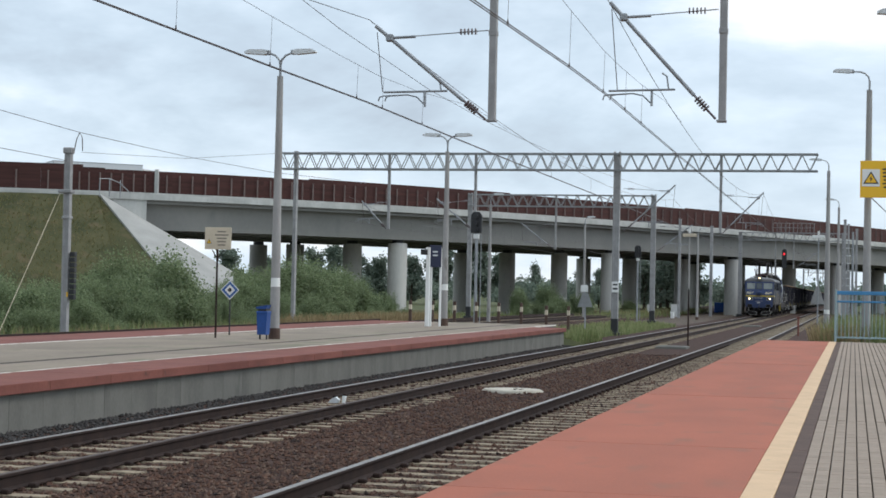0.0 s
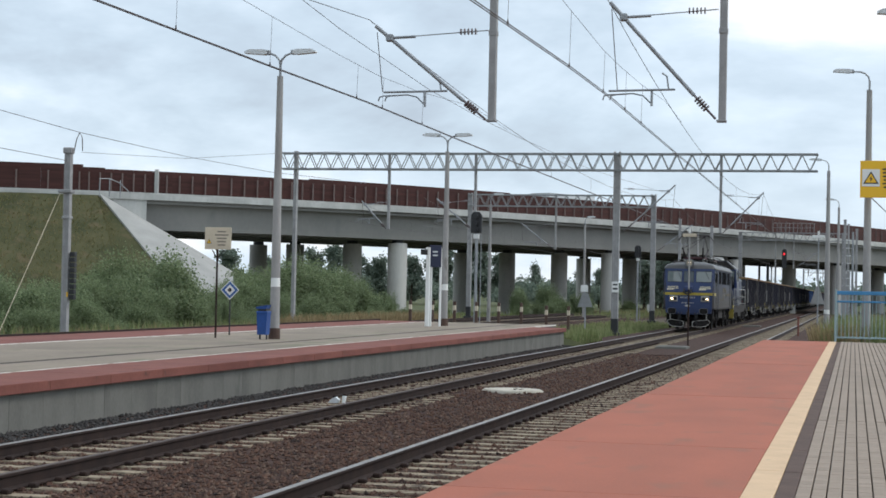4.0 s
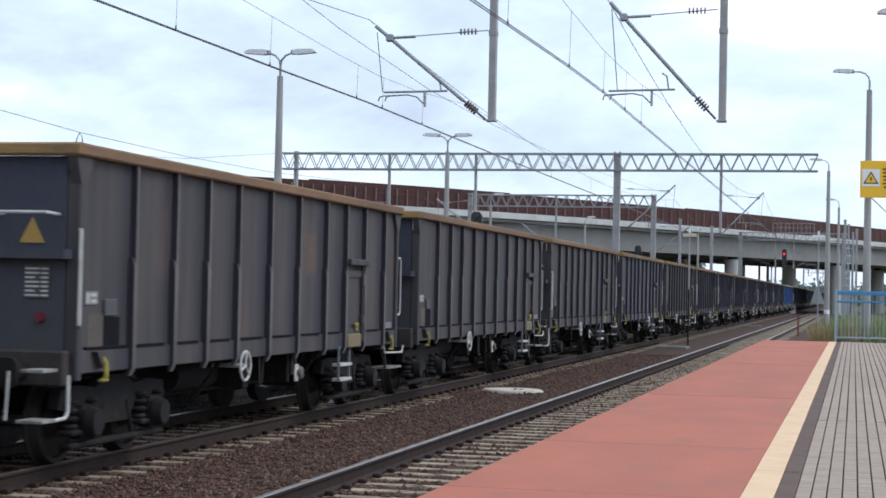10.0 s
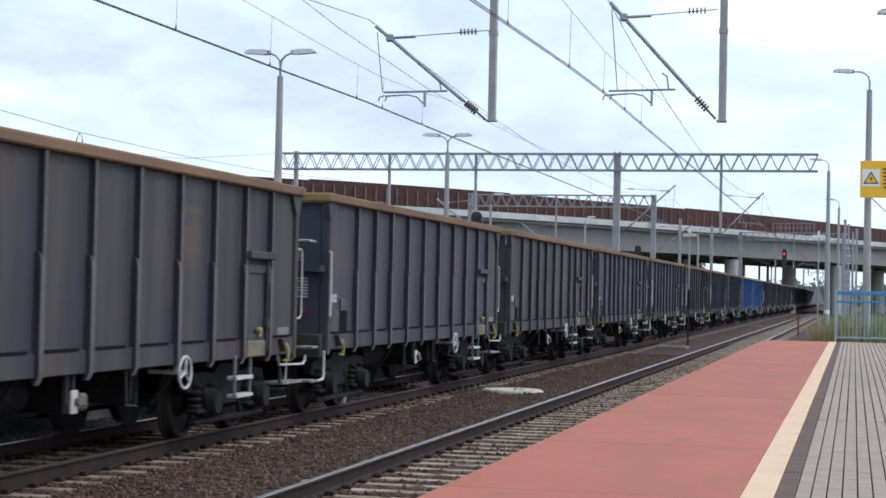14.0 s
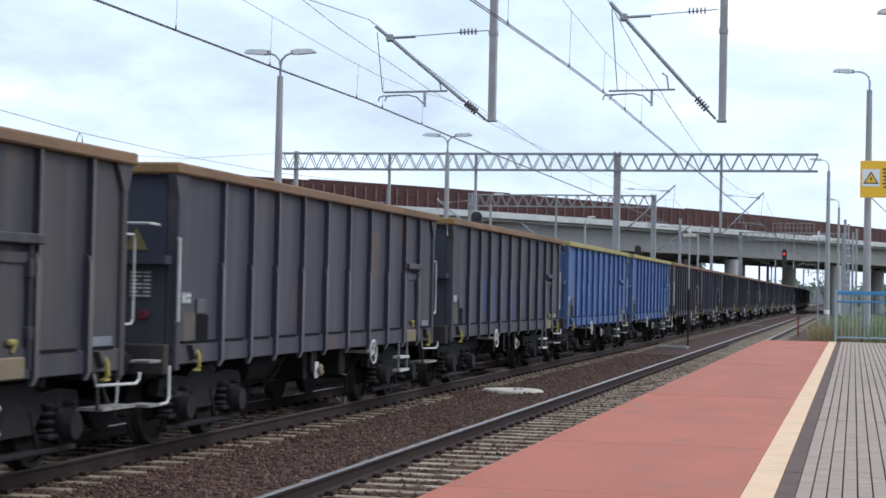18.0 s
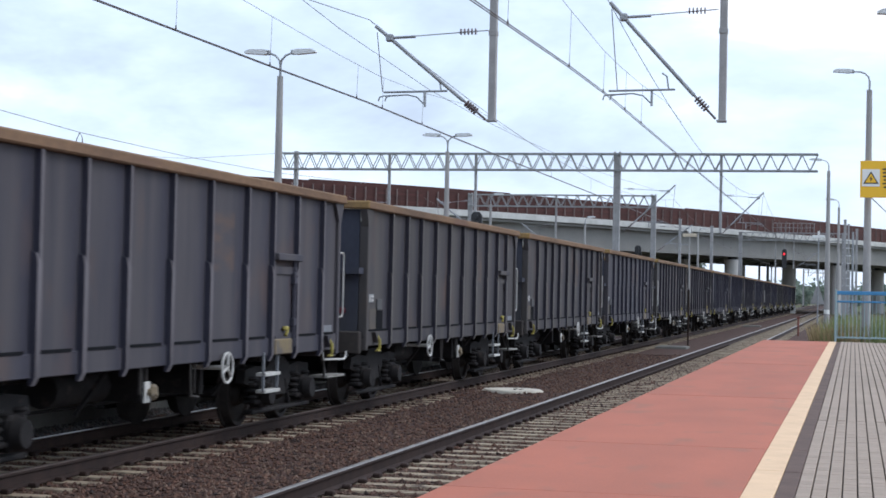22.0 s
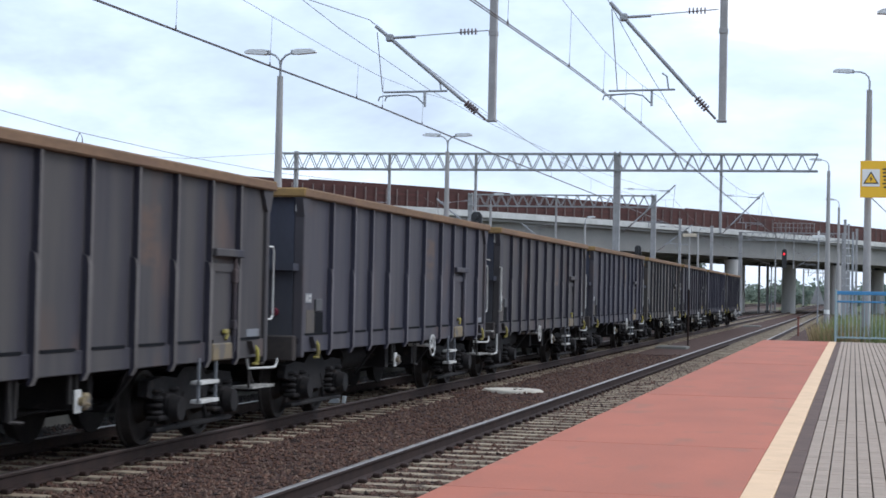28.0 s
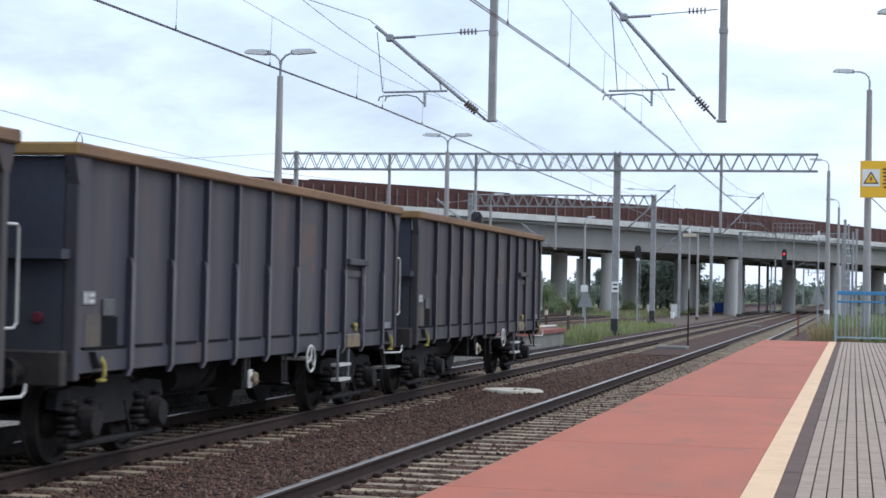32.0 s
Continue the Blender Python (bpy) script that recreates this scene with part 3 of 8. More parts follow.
rail_g = Geo()
for y, x in ((129.6, -59.3), (130.6, -58.9), (131.6, -58.4)):
    rail_g.cyl((x, y, 8.9), (x, y, 10.35), 0.04, n=6)
rail_g.tube([(-59.35, 129.6, 10.35), (-58.9, 130.6, 10.4), (-58.4, 131.6, 10.1), (-57.6, 131.8, 9.3)], 0.04, 6)
solid("stair_rail", rail_g, M["galv"], "short grey steel stair rail at the top of the paved slope", "railing")

# embankment and its paved end slope
pa, da = bridge_at(0.235)
bka = Vector((-da.y, da.x))


def bank_mesh():
    g = Geo()
    fr = [bridge_at(u)[0] for u in (-1.2, -0.5, -0.1, 0.1, 0.172)]
    bk = [bridge_at(u)[0] + Vector((-bridge_at(u)[1].y, bridge_at(u)[1].x)) * 26 for u in (-1.2, -0.5, -0.1, 0.1, 0.172)]
    v, f = [], []
    for i, (p, q) in enumerate(zip(fr, bk)):
        d = bridge_at((-1.2, -0.5, -0.1, 0.1, 0.172)[i])[1]
        nrm = Vector((d.y, -d.x))
        toe = p + nrm * 17.5
        v += [(toe.x, toe.y, GROUND_Z - 0.1), (p.x + nrm.x * 0.6, p.y + nrm.y * 0.6, 9.25), (q.x, q.y, 9.25), (q.x - nrm.x * 17, q.y - nrm.y * 17, GROUND_Z - 0.1)]
    for i in range(4):
        f += [(i * 4 + k, i * 4 + k + 1, i * 4 + k + 5, i * 4 + k + 4) for k in range(3)]
    f += [(0, 1, 2, 3), (16, 19, 18, 17)]
    g.add(v, f)
    # rounded end towards the railway, turf as far as the paved part
    d = bridge_at(0.172)[1]
    nrm = Vector((d.y, -d.x))
    p = fr[-1] + nrm * 0.6
    v, f = [], []
    for k in range(5):
        w = nrm * math.cos(radians(4.5 * k)) + d * math.sin(radians(4.5 * k))
        toe = p + w * (16.9 + 0.33 * k)
        v += [(p.x, p.y, 9.25 + 0.012 * k), (toe.x, toe.y, GROUND_Z - 0.1)]
    for k in range(4):
        f.append((2 * k, 2 * k + 1, 2 * k + 3, 2 * k + 2))
    return g.add(v, f)


solid("embankment", bank_mesh(), M["bank"], "tall embankment of brownish-green turf carrying the road", "embankment", kind="structure")
dd = bridge_at(0.172)[1]
nn = Vector((dd.y, -dd.x))
e0 = bridge_at(0.172)[0] + nn * 0.2
sl = Geo()
pv, pf = [], []
p0 = e0 + nn * 0.5
for k in range(9):
    w = nn * math.cos(radians(17.6 + 9.05 * k)) + dd * math.sin(radians(17.6 + 9.05 * k))
    toe = p0 + w * 18.2
    top = p0 + w * 0.25
    pv += [(top.x, top.y, 9.31), (toe.x, toe.y, GROUND_Z - 0.1)]
for s in (6.0, 26.0):
    top, toe = p0 - nn * s + dd * 0.25, p0 - nn * s + dd * 18.2
    pv += [(top.x, top.y, 9.31), (toe.x, toe.y, GROUND_Z - 0.1)]
m = len(pv)
pv += [(x, y, z - 0.6) for x, y, z in pv]
for k in range(m // 2 - 1):
    q = (2 * k, 2 * k + 1, 2 * k + 3, 2 * k + 2)
    pf += [q, tuple(i + m for i in q[::-1])]
    pf += [(2 * k, 2 * k + 2, 2 * k + 2 + m, 2 * k + m)]
pf += [(0, 1, 1 + m, m)]
sl.add(pv, pf)
solid("slope_paving", sl, M["slope"], "pale concrete paved slope under the end of the bridge", "slope", kind="structure")
ab = bridge_at(0.225)[0]
solid("abutment", sweep([(0.2, 5.5), (0.2, 9.05), (25, 9.05), (25, 5.5)], 0.165, 0.2165, 4), M["fascia"], "pale concrete abutment block at the bridge end", "abutment", kind="structure")


# ---- overhead line: gantries, cantilevers, wires ----
def truss_geo(x0, x1, y, z0, z1, w=0.45, pitch=0.78):
    chords, lace = [], Geo()
    for yy in (y - w / 2, y + w / 2):
        for z in (z0, z1):
            chords.append(Geo().box(x0, x1, yy - 0.045, yy + 0.045, z - 0.045, z + 0.045))
        n = max(2, int((x1 - x0) / pitch) * 2)
        for i in range(n):
            a, b = x0 + (x1 - x0) * i / n, x0 + (x1 - x0) * (i + 1) / n
            za, zb = (z0, z1) if i % 2 else (z1, z0)
            lace.cyl((a, yy, za), (b, yy, zb), 0.026, n=5)
    for i in range(int((x1 - x0) / 1.56) + 1):
        x = x0 + i * 1.56
        for z in (z0, z1):
            lace.cyl((x, y - w / 2, z), (x, y + w / 2, z), 0.022, n=5)
    return chords, lace


def cantilever(parent, xh, y, s, tip=(2.62, 7.05), k=1.0):
    """Arms from a hanger at xh to the wires on the side s; tip: reach and height of the bracket tube, k stretches the steady arms."""
    def P(o, z):
        return (xh + s * o, y, z)

    def on(w):
        return (0.12 + (tip[0] - 0.12) * w, 5.12 + (tip[1] - 5.12) * w)

    part("bracket_tube", Geo().cyl(P(*on(0.2)), P(*on(1.0)), 0.036, n=8), M["galv"], parent)
    ins = Geo().cyl(P(*on(0.0)), P(*on(0.2)), 0.024, n=6)
    for q in range(5):
        ins.cyl(P(*on(0.085 + q * 0.02)), P(*on(0.093 + q * 0.02)), 0.075, n=10)
    part("insulator", ins, M["insulator"], parent, "dark ribbed insulator")
    to, tz = on(0.87)
    part("top_tie", Geo().cyl(P(0.1, tz + 0.12), P(to, tz), 0.011, n=5), M["galv"], parent)
    part("tie_sleeve", Geo().cyl(P(to - 0.5, tz + 0.02), P(to, tz), 0.028, n=6), M["galv"], parent)
    ins2 = Geo()
    for q in range(5):
        ins2.cyl(P(0.33 + q * 0.07, tz + 0.10), P(0.352 + q * 0.07, tz + 0.10), 0.06, n=10)
    part("tie_insulator", ins2, M["insulator"], parent, "dark ribbed insulator")
    part("clamp", Geo().box(*sorted((xh + s * (to - 0.07), xh + s * (to + 0.07))), y - 0.06, y + 0.06, tz - 0.07, tz + 0.07, 0.02), M["galv"], parent)
    part("steady_tube", Geo().cyl(P(2.3 * k, 5.64), P(0.95 * k, 5.66), 0.022, n=6), M["galv"], parent)
    for o in (0.0, 0.13):
        part("registration_arm", Geo().tube([P(1.45 * k, 5.42), P(1.6 * k, 5.55), P(1.8 * k, 5.59), P(2.3 * k - o, 5.57), P(2.39 * k - o, 5.55), P(2.42 * k - o, 5.47)], 0.014, 6), M["galv"], parent, "bent steady arm")
    part("arm_hanger", Geo().cyl(P(1.42 * k, 5.64), P(1.42 * k, 5.36), 0.025, n=6), M["galv"], parent)
    part("drop_rod", Geo().cyl(P(tip[0] - 0.03, tip[1] - 0.12), P(tip[0] - 0.16, 5.65), 0.009, n=5), M["wire"], parent)
    part("support_link", Geo().tube([P(1.22 * k, 5.96), P(1.12 * k, 5.9), P(1.08 * k, 5.66)], 0.016, 5), M["galv"], parent)


def gantry(y, x0, x1, masts, hangers, arms, label, z1=9.12, z0=8.28):
    g = thing("overhead_line_gantry", label, "gantry", "gantries over the tracks")
    chords, lace = truss_geo(x0, x1, y, z0, z1)
    for ch in chords:
        part("truss_chord", ch, M["truss"], g)
    tagged(part("truss_lacing", lace, M["truss"], g), kind="stuff")
    for x, r, zb in masts:
        m = Geo()
        for sx in (-1, 1):
            m.box(x + sx * r - 0.04, x + sx * r + 0.04, y - 0.16, y + 0.16, zb, z1 + 0.12, 0.008)
        m.box(x - r, x + r, y - 0.13, y - 0.09, zb, z1 + 0.05)
        m.box(x - r, x + r, y + 0.09, y + 0.13, zb, z1 + 0.05)
        mast = part("mast", m, M["mast_paint"], g)
        part("foundation", Geo().box(x - r - 0.18, x + r + 0.18, y - 0.35, y + 0.35, GROUND_Z, zb + 0.25, 0.03), M["black"] if r > 0.1 else M["concrete"], mast, "dark base of the mast")
        if 0.1 < r < 0.16:
            part("painted_foot", Geo().box(x - r - 0.05, x + r + 0.05, y - 0.17, y + 0.17, zb + 0.2, zb + 0.95, 0.01), M["black"], mast, "black painted foot")
    for x, zb in hangers:
        part("hanger", Geo().box(x - 0.066, x + 0.066, y - 0.08, y + 0.08, zb, z1, 0.012).box(x - 0.1, x + 0.08, y - 0.09, y + 0.09, zb, zb + 0.04, 0.008).box(x - 0.078, x + 0.078, y - 0.09, y + 0.09, zb + 1.6, zb + 1.7, 0.008), M["mast_paint"], g)
    for xh, s, dz in arms:
        cantilever(g, xh, y, s, *(dz or ()))
    return g


YN, Y1, Y2, Y3 = 31.56, 88.9, 126.6, 197.5
gantry(YN, -19.6, 4.2, [(-19.2, 0.18, PZ), (3.8, 0.18, PZ)], [(-6.605, 5.08), (-2.36, 5.06)], [(-6.605, -1, ((2.28, 6.9), 0.91)), (-2.36, -1, ((2.07, 7.27), 0.9))], "steel lattice gantry with two hanging brackets above the platforms")
gantry(Y1, -30.1, -1.85, [(-29.3, 0.045, -0.1), (-11.95, 0.13, -0.3)], [(-24.1, 5.1), (-19.4, 5.1), (-6.65, 5.1)],
       [(-11.7, 1, ((2.75, 7.55), 1.0)), (-6.65, 1, ((2.15, 7.2), 0.9)), (-24.1, -1, ((1.5, 6.6), 0.75)), (-19.4, -1, ((2.1, 6.75), 0.9))], "long grey lattice gantry spanning four tracks")
gantry(Y2, -28.1, -14.2, [(-28.0, 0.12, -0.2), (-14.3, 0.14, -0.2)], [(-21.5, 5.1)], [(-21.5, -1, 0), (-14.1, 1, 0)], "grey lattice gantry beyond the island platform")
g3 = gantry(Y3, -12.7, -0.8, [(-12.5, 0.16, -0.3), (-1.2, 0.16, -0.3)], [(-8.6, 5.3), (-6.6, 5.1)], [(-6.6, 1, 0)], "grey lattice gantry with a railed signal cage")
for k, yy in enumerate((262, 322, 384, 450)):
    gantry(yy, -12.7, -0.8, [(-12.5, 0.16, -0.3), (-1.2, 0.16, -0.3)], [(-6.6, 5.1)], [(-6.6, 1, 0)], "far grey lattice gantry beyond the bridge")
cage = Geo()
for x in np.arange(-8.9, -4.2, 0.45):
    cage.cyl((x, Y3 - 0.4, 9.1), (x, Y3 - 0.4, 10.2), 0.025, n=5)
for z in (9.15, 9.7, 10.2):
    cage.cyl((-8.9, Y3 - 0.4, z), (-4.3, Y3 - 0.4, z), 0.025, n=5)
part("signal_cage", cage, M["truss"], g3)


def signal(name, x, y, z, label, lit, post=None, low=0.45):
    s = thing(name, label, "railway signal")
    part("backboard", Geo().prism([(x - 0.26, z - low), (x + 0.26, z - low), (x + 0.26, z + 0.4), (x + 0.14, z + 0.55), (x - 0.14, z + 0.55), (x - 0.26, z + 0.4)], "y", y, y + 0.12), M["black"], s)
    for k in range(3):
        zz = z + 0.32 - k * 0.3
        part("hood", Geo().cyl((x, y - 0.18, zz), (x, y, zz), 0.11, n=12), M["black"], s)
        part("lens", Geo().cyl((x, y - 0.19, zz), (x, y - 0.181, zz), 0.085, n=12), M["red_glow"] if lit == k else M["black"], s, "glowing red lens" if lit == k else "")
    if post:
        part("post", Geo().cyl((x, y + 0.15, post), (x, y + 0.15, z + 0.3), 0.075, n=8), M["galv"], s)
        part("ladder", Geo().cyl((x + 0.22, y + 0.15, post), (x + 0.22, y + 0.15, z - 0.5), 0.02, n=5), M["galv"], s)
        part("junction_box", Geo().box(x - 0.13, x + 0.13, y + 0.0, y + 0.2, z - 0.72, z - 0.5, 0.02), M["white"], s)
    else:
        part("bracket", Geo().box(x - 0.04, x + 0.04, y + 0.12, y + 0.2, z - 0.3, 9.1), M["truss"], s)
    return s


signal("light_signal", -7.62, Y3 - 0.35, 6.75, "black hanging signal showing one red light", 1, None, 1.6)
signal("light_signal", -17.35, 79.8, 5.1, "unlit black light signal on a slim steel post", 9, -0.3)
signal("light_signal", -17.4, 143, 5.4, "small dark signal seen from afar on a post", 9, -0.3)
signal("light_signal", -10.6, 232, 6.4, "dark light signal on a post beyond the bridge", 9, -0.3)
signal("light_signal", -1.0, 236, 6.0, "dark light signal on a post beyond the bridge", 9, -0.3)


lad = thing("signal_ladder", "steel signal mast with a hooped access ladder", "railway signal")
lx, ly = -0.72, 178.0
part("mast", Geo().cyl((lx + 0.55, ly, -0.4), (lx + 0.55, ly, 8.6), 0.12, n=10), M["galv"], lad)
for s in (-0.2, 0.2):
    part("stringer", Geo().cyl((lx + s, ly, 0.0), (lx + s, ly, 8.2), 0.03, n=6), M["galv"], lad)
for k in range(22):
    part("rung", Geo().cyl((lx - 0.2, ly, 0.4 + k * 0.35), (lx + 0.2, ly, 0.4 + k * 0.35), 0.02, n=5), M["galv"], lad)
for k in range(7):
    part("hoop", Geo().ring((lx, ly - 0.35, 3.2 + k * 0.75), "z", 0.4, 0.03, 16, 5), M["lamp_head"], lad)


def sagging(x, ya, yb, za, zb, sag, n=14):
    return [(x, ya + (yb - ya) * i / n, za + (zb - za) * i / n - 4 * sag * (i / n) * (1 - i / n)) for i in range(n + 1)]


def wires(x, stops, label, stitch=None, n_drop=7, zc=5.46, zm=6.8, sag=0.85, contact=None, zn=None):
    t = thing("overhead_wires", label, "overhead wires", "overhead wires along the tracks")
    line = contact or [(stops[0], zc), (stops[-1], zc)]
    for o in (-0.02, 0.025):
        part("contact_wire", Geo().tube([(x + o, yy, zz) for yy, zz in line], 0.0085, 5), M["wire"], t)

    def zat(y):
        return float(np.interp(y, [q[0] for q in line], [q[1] for q in line]))

    for a, b in zip(stops, stops[1:]):
        za, zb = (zn if zn and q == YN else zm for q in (a, b))
        part("messenger_wire", Geo().tube(sagging(x, a, b, za, zb, sag + (za + zb) / 2 - zm), 0.0072, 5), M["wire"], t)
        for k in range(n_drop):
            w = (k + 0.5) / n_drop
            y = a + (b - a) * w
            if stitch and stitch[0][0] < y < stitch[0][-1]:
                continue
            zt = za + (zb - za) * w - 4 * (sag + (za + zb) / 2 - zm) * w * (1 - w)
            d = Geo().cyl((x, y, zt), (x, y, zat(y)), 0.0032, n=4)
            d.cyl((x, y, zat(y)), (x, y, zat(y) + 0.06), 0.014, 0.008, 5)
            part("dropper", d, M["wire"], t)
    if stitch:
        ys, zs, drops = stitch
        part("stitch_wire", Geo().tube([(x + 0.02, a, b) for a, b in zip(ys, zs)], 0.0042, 5), M["wire"], t)
        for y in drops:
            d = Geo().cyl((x + 0.02, y, float(np.interp(y, ys, zs))), (x, y, zat(y)), 0.0032, n=4)
            d.cyl((x, y, zat(y)), (x, y, zat(y) + 0.07), 0.018, 0.008, 5)
            part("dropper", d, M["wire"], t)
    return t


MAIN = (-26, YN, Y1, 143, Y3, 262, 322, 384, 450)
wl_t = wires(XL, MAIN, "thin catenary and contact wires above the goods track", ((18, 21.5, 24.6, 29.6, 32.3, 35.3, 40.7, 45), (6.32, 6.28, 6.22, 6.08, 6.04, 6.1, 6.36, 6.2), (22.0, 25.9, 30.8, 32.6, 35.8)), zn=7.02,
             contact=[(-26, 5.3), (19.3, 5.36), (25.9, 5.40), (31.5, 5.45), (45, 5.43), (Y1, 5.46), (450, 5.46)])
part("feeder", Geo().tube([(XL, y, z) for y, z in ((-26, 7.3), (20, 7.12), (27.4, 6.72), (29.6, 6.56), (36.4, 6.26), (42.5, 6.17), (46.5, 6.16), (60, 6.25), (Y1, 7.0))], 0.0055, 5), M["wire"], wl_t)
wires(XR, MAIN, "thin catenary and contact wires above the near track", ((18, 22, 26.7, 31.2, 33.5, 37, 42, 46), (6.75, 6.66, 6.5, 6.36, 6.36, 6.42, 6.6, 6.5), (22.5, 27.6, 31.5, 34.6, 37.3)), zm=7.12, sag=1.0, zn=7.4,
      contact=[(-26, 5.35), (20.2, 5.42), (27.6, 5.57), (32.3, 5.62), (45, 5.58), (Y1, 5.5), (450, 5.48)])
wires(-22.2, (Y1, Y2, 190, 262), "thin catenary wires above the side track", zc=5.5)
wires(-26.3, (Y1, Y2, 190, 262), "thin catenary wires above the outer side track", zc=5.5)
FEED_A = ((30, 8.0), (50.9, 7.42), (56.9, 7.25), (67.1, 7.2), (77.6, 7.32), (Y1, 7.7))
FEED_B = ((30, 6.4), (51.7, 6.27), (56.6, 6.24))
FEED_C = ((57.0, 6.56), (66.9, 7.12), (78.3, 8.26), (88.6, 9.2))
feed = thing("feeder_wires", "thin feeder wires strung past the steel end mast", "overhead wires")
part("wire", Geo().tube([(-26.8, y, z) for y, z in FEED_A], 0.011, 5), M["wire"], feed)
part("wire", Geo().tube([(-27.2, y, z) for y, z in FEED_B], 0.011, 5), M["wire"], feed)
part("wire", Geo().tube([(-26.8, y, z) for y, z in FEED_C], 0.008, 5), M["wire"], feed)


def end_mast(x, y):
    t = thing("overhead_line_mast", "grey steel end mast with a guy rope and a weight", "mast")
    m = Geo()
    for s in (-1, 1):
        m.box(x + s * 0.09 - 0.03, x + s * 0.09 + 0.03, y - 0.11, y + 0.11, -0.3, 6.55, 0.01)
    m.box(x - 0.07, x + 0.07, y - 0.085, y + 0.085, -0.3, 6.5)
    part("post", m, M["mast_paint"], t)
    part("head", Geo().box(x - 0.17, x + 0.17, y - 0.14, y + 0.14, 6.5, 6.72, 0.03), M["mast_paint"], t)
    part("loop", Geo().tube([(x + 0.2, y, 6.6), (x + 0.28, y, 7.0), (x + 0.4, y, 7.27), (x + 0.5, y, 7.05), (x + 0.52, y, 6.6)], 0.018, 5), M["wire"], t)
    part("guy_rope", Geo().cyl((x - 0.25, y, 5.2), (x - 1.15, y - 3.1, -0.35), 0.014, n=5), M["sign_back"], t)
    part("bracket", Geo().box(x - 0.3, x + 0.2, y - 0.2, y + 0.2, 5.1, 5.22, 0.02), M["mast_paint"], t)
    part("clamp_band", Geo().box(x - 0.15, x + 0.15, y - 0.14, y + 0.14, 4.18, 4.28, 0.01), M["mast_paint"], t)
    w = Geo()
    for k in range(9):
        w.box(x + 0.17, x + 0.37, y - 0.1, y + 0.1, 1.32 + k * 0.19, 1.49 + k * 0.19, 0.015)
    part("balance_weight", w, M["black"], t, "stacked dark balance weights")
    part("label_plate", Geo().box(x + 0.11, x + 0.17, y - 0.16, y - 0.15, 1.42, 1.58), M["yellow_sign"], t)


end_mast(-27.25, 56.9)


# ---- lamps, signs, small station furniture ----
def lamp_post(x, y, zb, top, arms, label, r=(0.12, 0.075), concrete=True, out=1.0):
    t = thing("platform_lamp", label, "lamp post", "platform lamps")
    up = top - 0.65
    part("post", Geo().cyl((x, y, zb), (x, y, up), r[0], r[1], 12), M["pole_concrete"] if concrete else M["galv"], t)
    part("base", Geo().cyl((x, y, zb), (x, y, zb + 0.28), r[0] + 0.02, r[0] + 0.015, 12), M["dark_strip"], t, "stained dark foot")
    band = Geo().cyl((x, y, zb + 1.35), (x, y, zb + 1.58), r[0] - 0.01, r[0] - 0.012, 12)
    part("number_plate", band, M["white"], t, "white painted band")
    part("spigot", Geo().cyl((x, y, up), (x, y, up + 0.3), 0.035, n=8), M["galv"], t)
    for s in arms:
        part("arm", Geo().tube([(x, y, up + 0.25), (x + s * 0.03, y, up + 0.42), (x + s * 0.14, y, up + 0.54), (x + s * 0.3, y, up + 0.6), (x + s * (0.35 * out + 0.05), y, up + 0.61)], 0.028, 7), M["galv"], t)
        h = Geo()
        x0, x1 = x + s * 0.35 * out, x + s * (0.35 * out + 0.62)
        prof = [(0.0, -0.04), (0.1, -0.065), (0.62, -0.03), (0.62, 0.01), (0.5, 0.07), (0.1, 0.075), (0.0, 0.045)]
        h.prism([(x0 + s * a, up + 0.62 + b + 0.02 * a) for a, b in prof], "y", y - 0.1, y + 0.1)
        part("lamp_head", h, M["lamp_head"], t, "pale cobra-style lamp head")
        part("head_clamp", Geo().box(x0 - 0.06, x0 + 0.06, y - 0.07, y + 0.07, up + 0.56, up + 0.68, 0.015), M["galv"], t)
    return t


lamp_post(-14.6, 42.8, PZ, 8.05, (-1, 1), "tall concrete lamp post with two lamp heads, beside a bin", (0.135, 0.08))
lamp_post(-15.12, 64.15, PZ, 7.85, (-1, 1), "tall concrete lamp post with two pale lamp heads", (0.135, 0.08))
lamp_post(1.42, 37.0, PZ, 7.9, (-1,), "slim grey lamp post with one lamp head on the platform", (0.15, 0.09), True, 1.2)
lamp_post(0.4, 58.6, -0.25, 9.45, (-1,), "slim grey lamp post with one lamp head, platform end", (0.15, 0.09), True, 1.6)
lamp_post(-1.47, 99.3, -0.3, 9.7, (-1,), "slim grey lamp post with one lamp head", (0.17, 0.09), True, 1.3)
lamp_post(-1.22, 137.4, -0.3, 9.6, (-1,), "far slim grey lamp post with one lamp head", (0.15, 0.09), True, 1.3)
lamp_post(-22.5, 107.7, -0.3, 8.1, (1,), "far slim lamp post with one pale lamp head", (0.13, 0.08), True, 0.6)
lamp_post(-21.2, 138.9, -0.3, 8.1, (1,), "far slim lamp post with one pale lamp head", (0.13, 0.08), True, 0.6)
lamp_post(-14.0, 160.5, -0.3, 8.1, (1,), "far slim lamp post with one pale lamp head", (0.13, 0.08), True, 0.6)
lamp_post(-13.4, 215, -0.3, 8.1, (1,), "far slim lamp post beyond the bridge edge", (0.13, 0.08), True, 0.6)
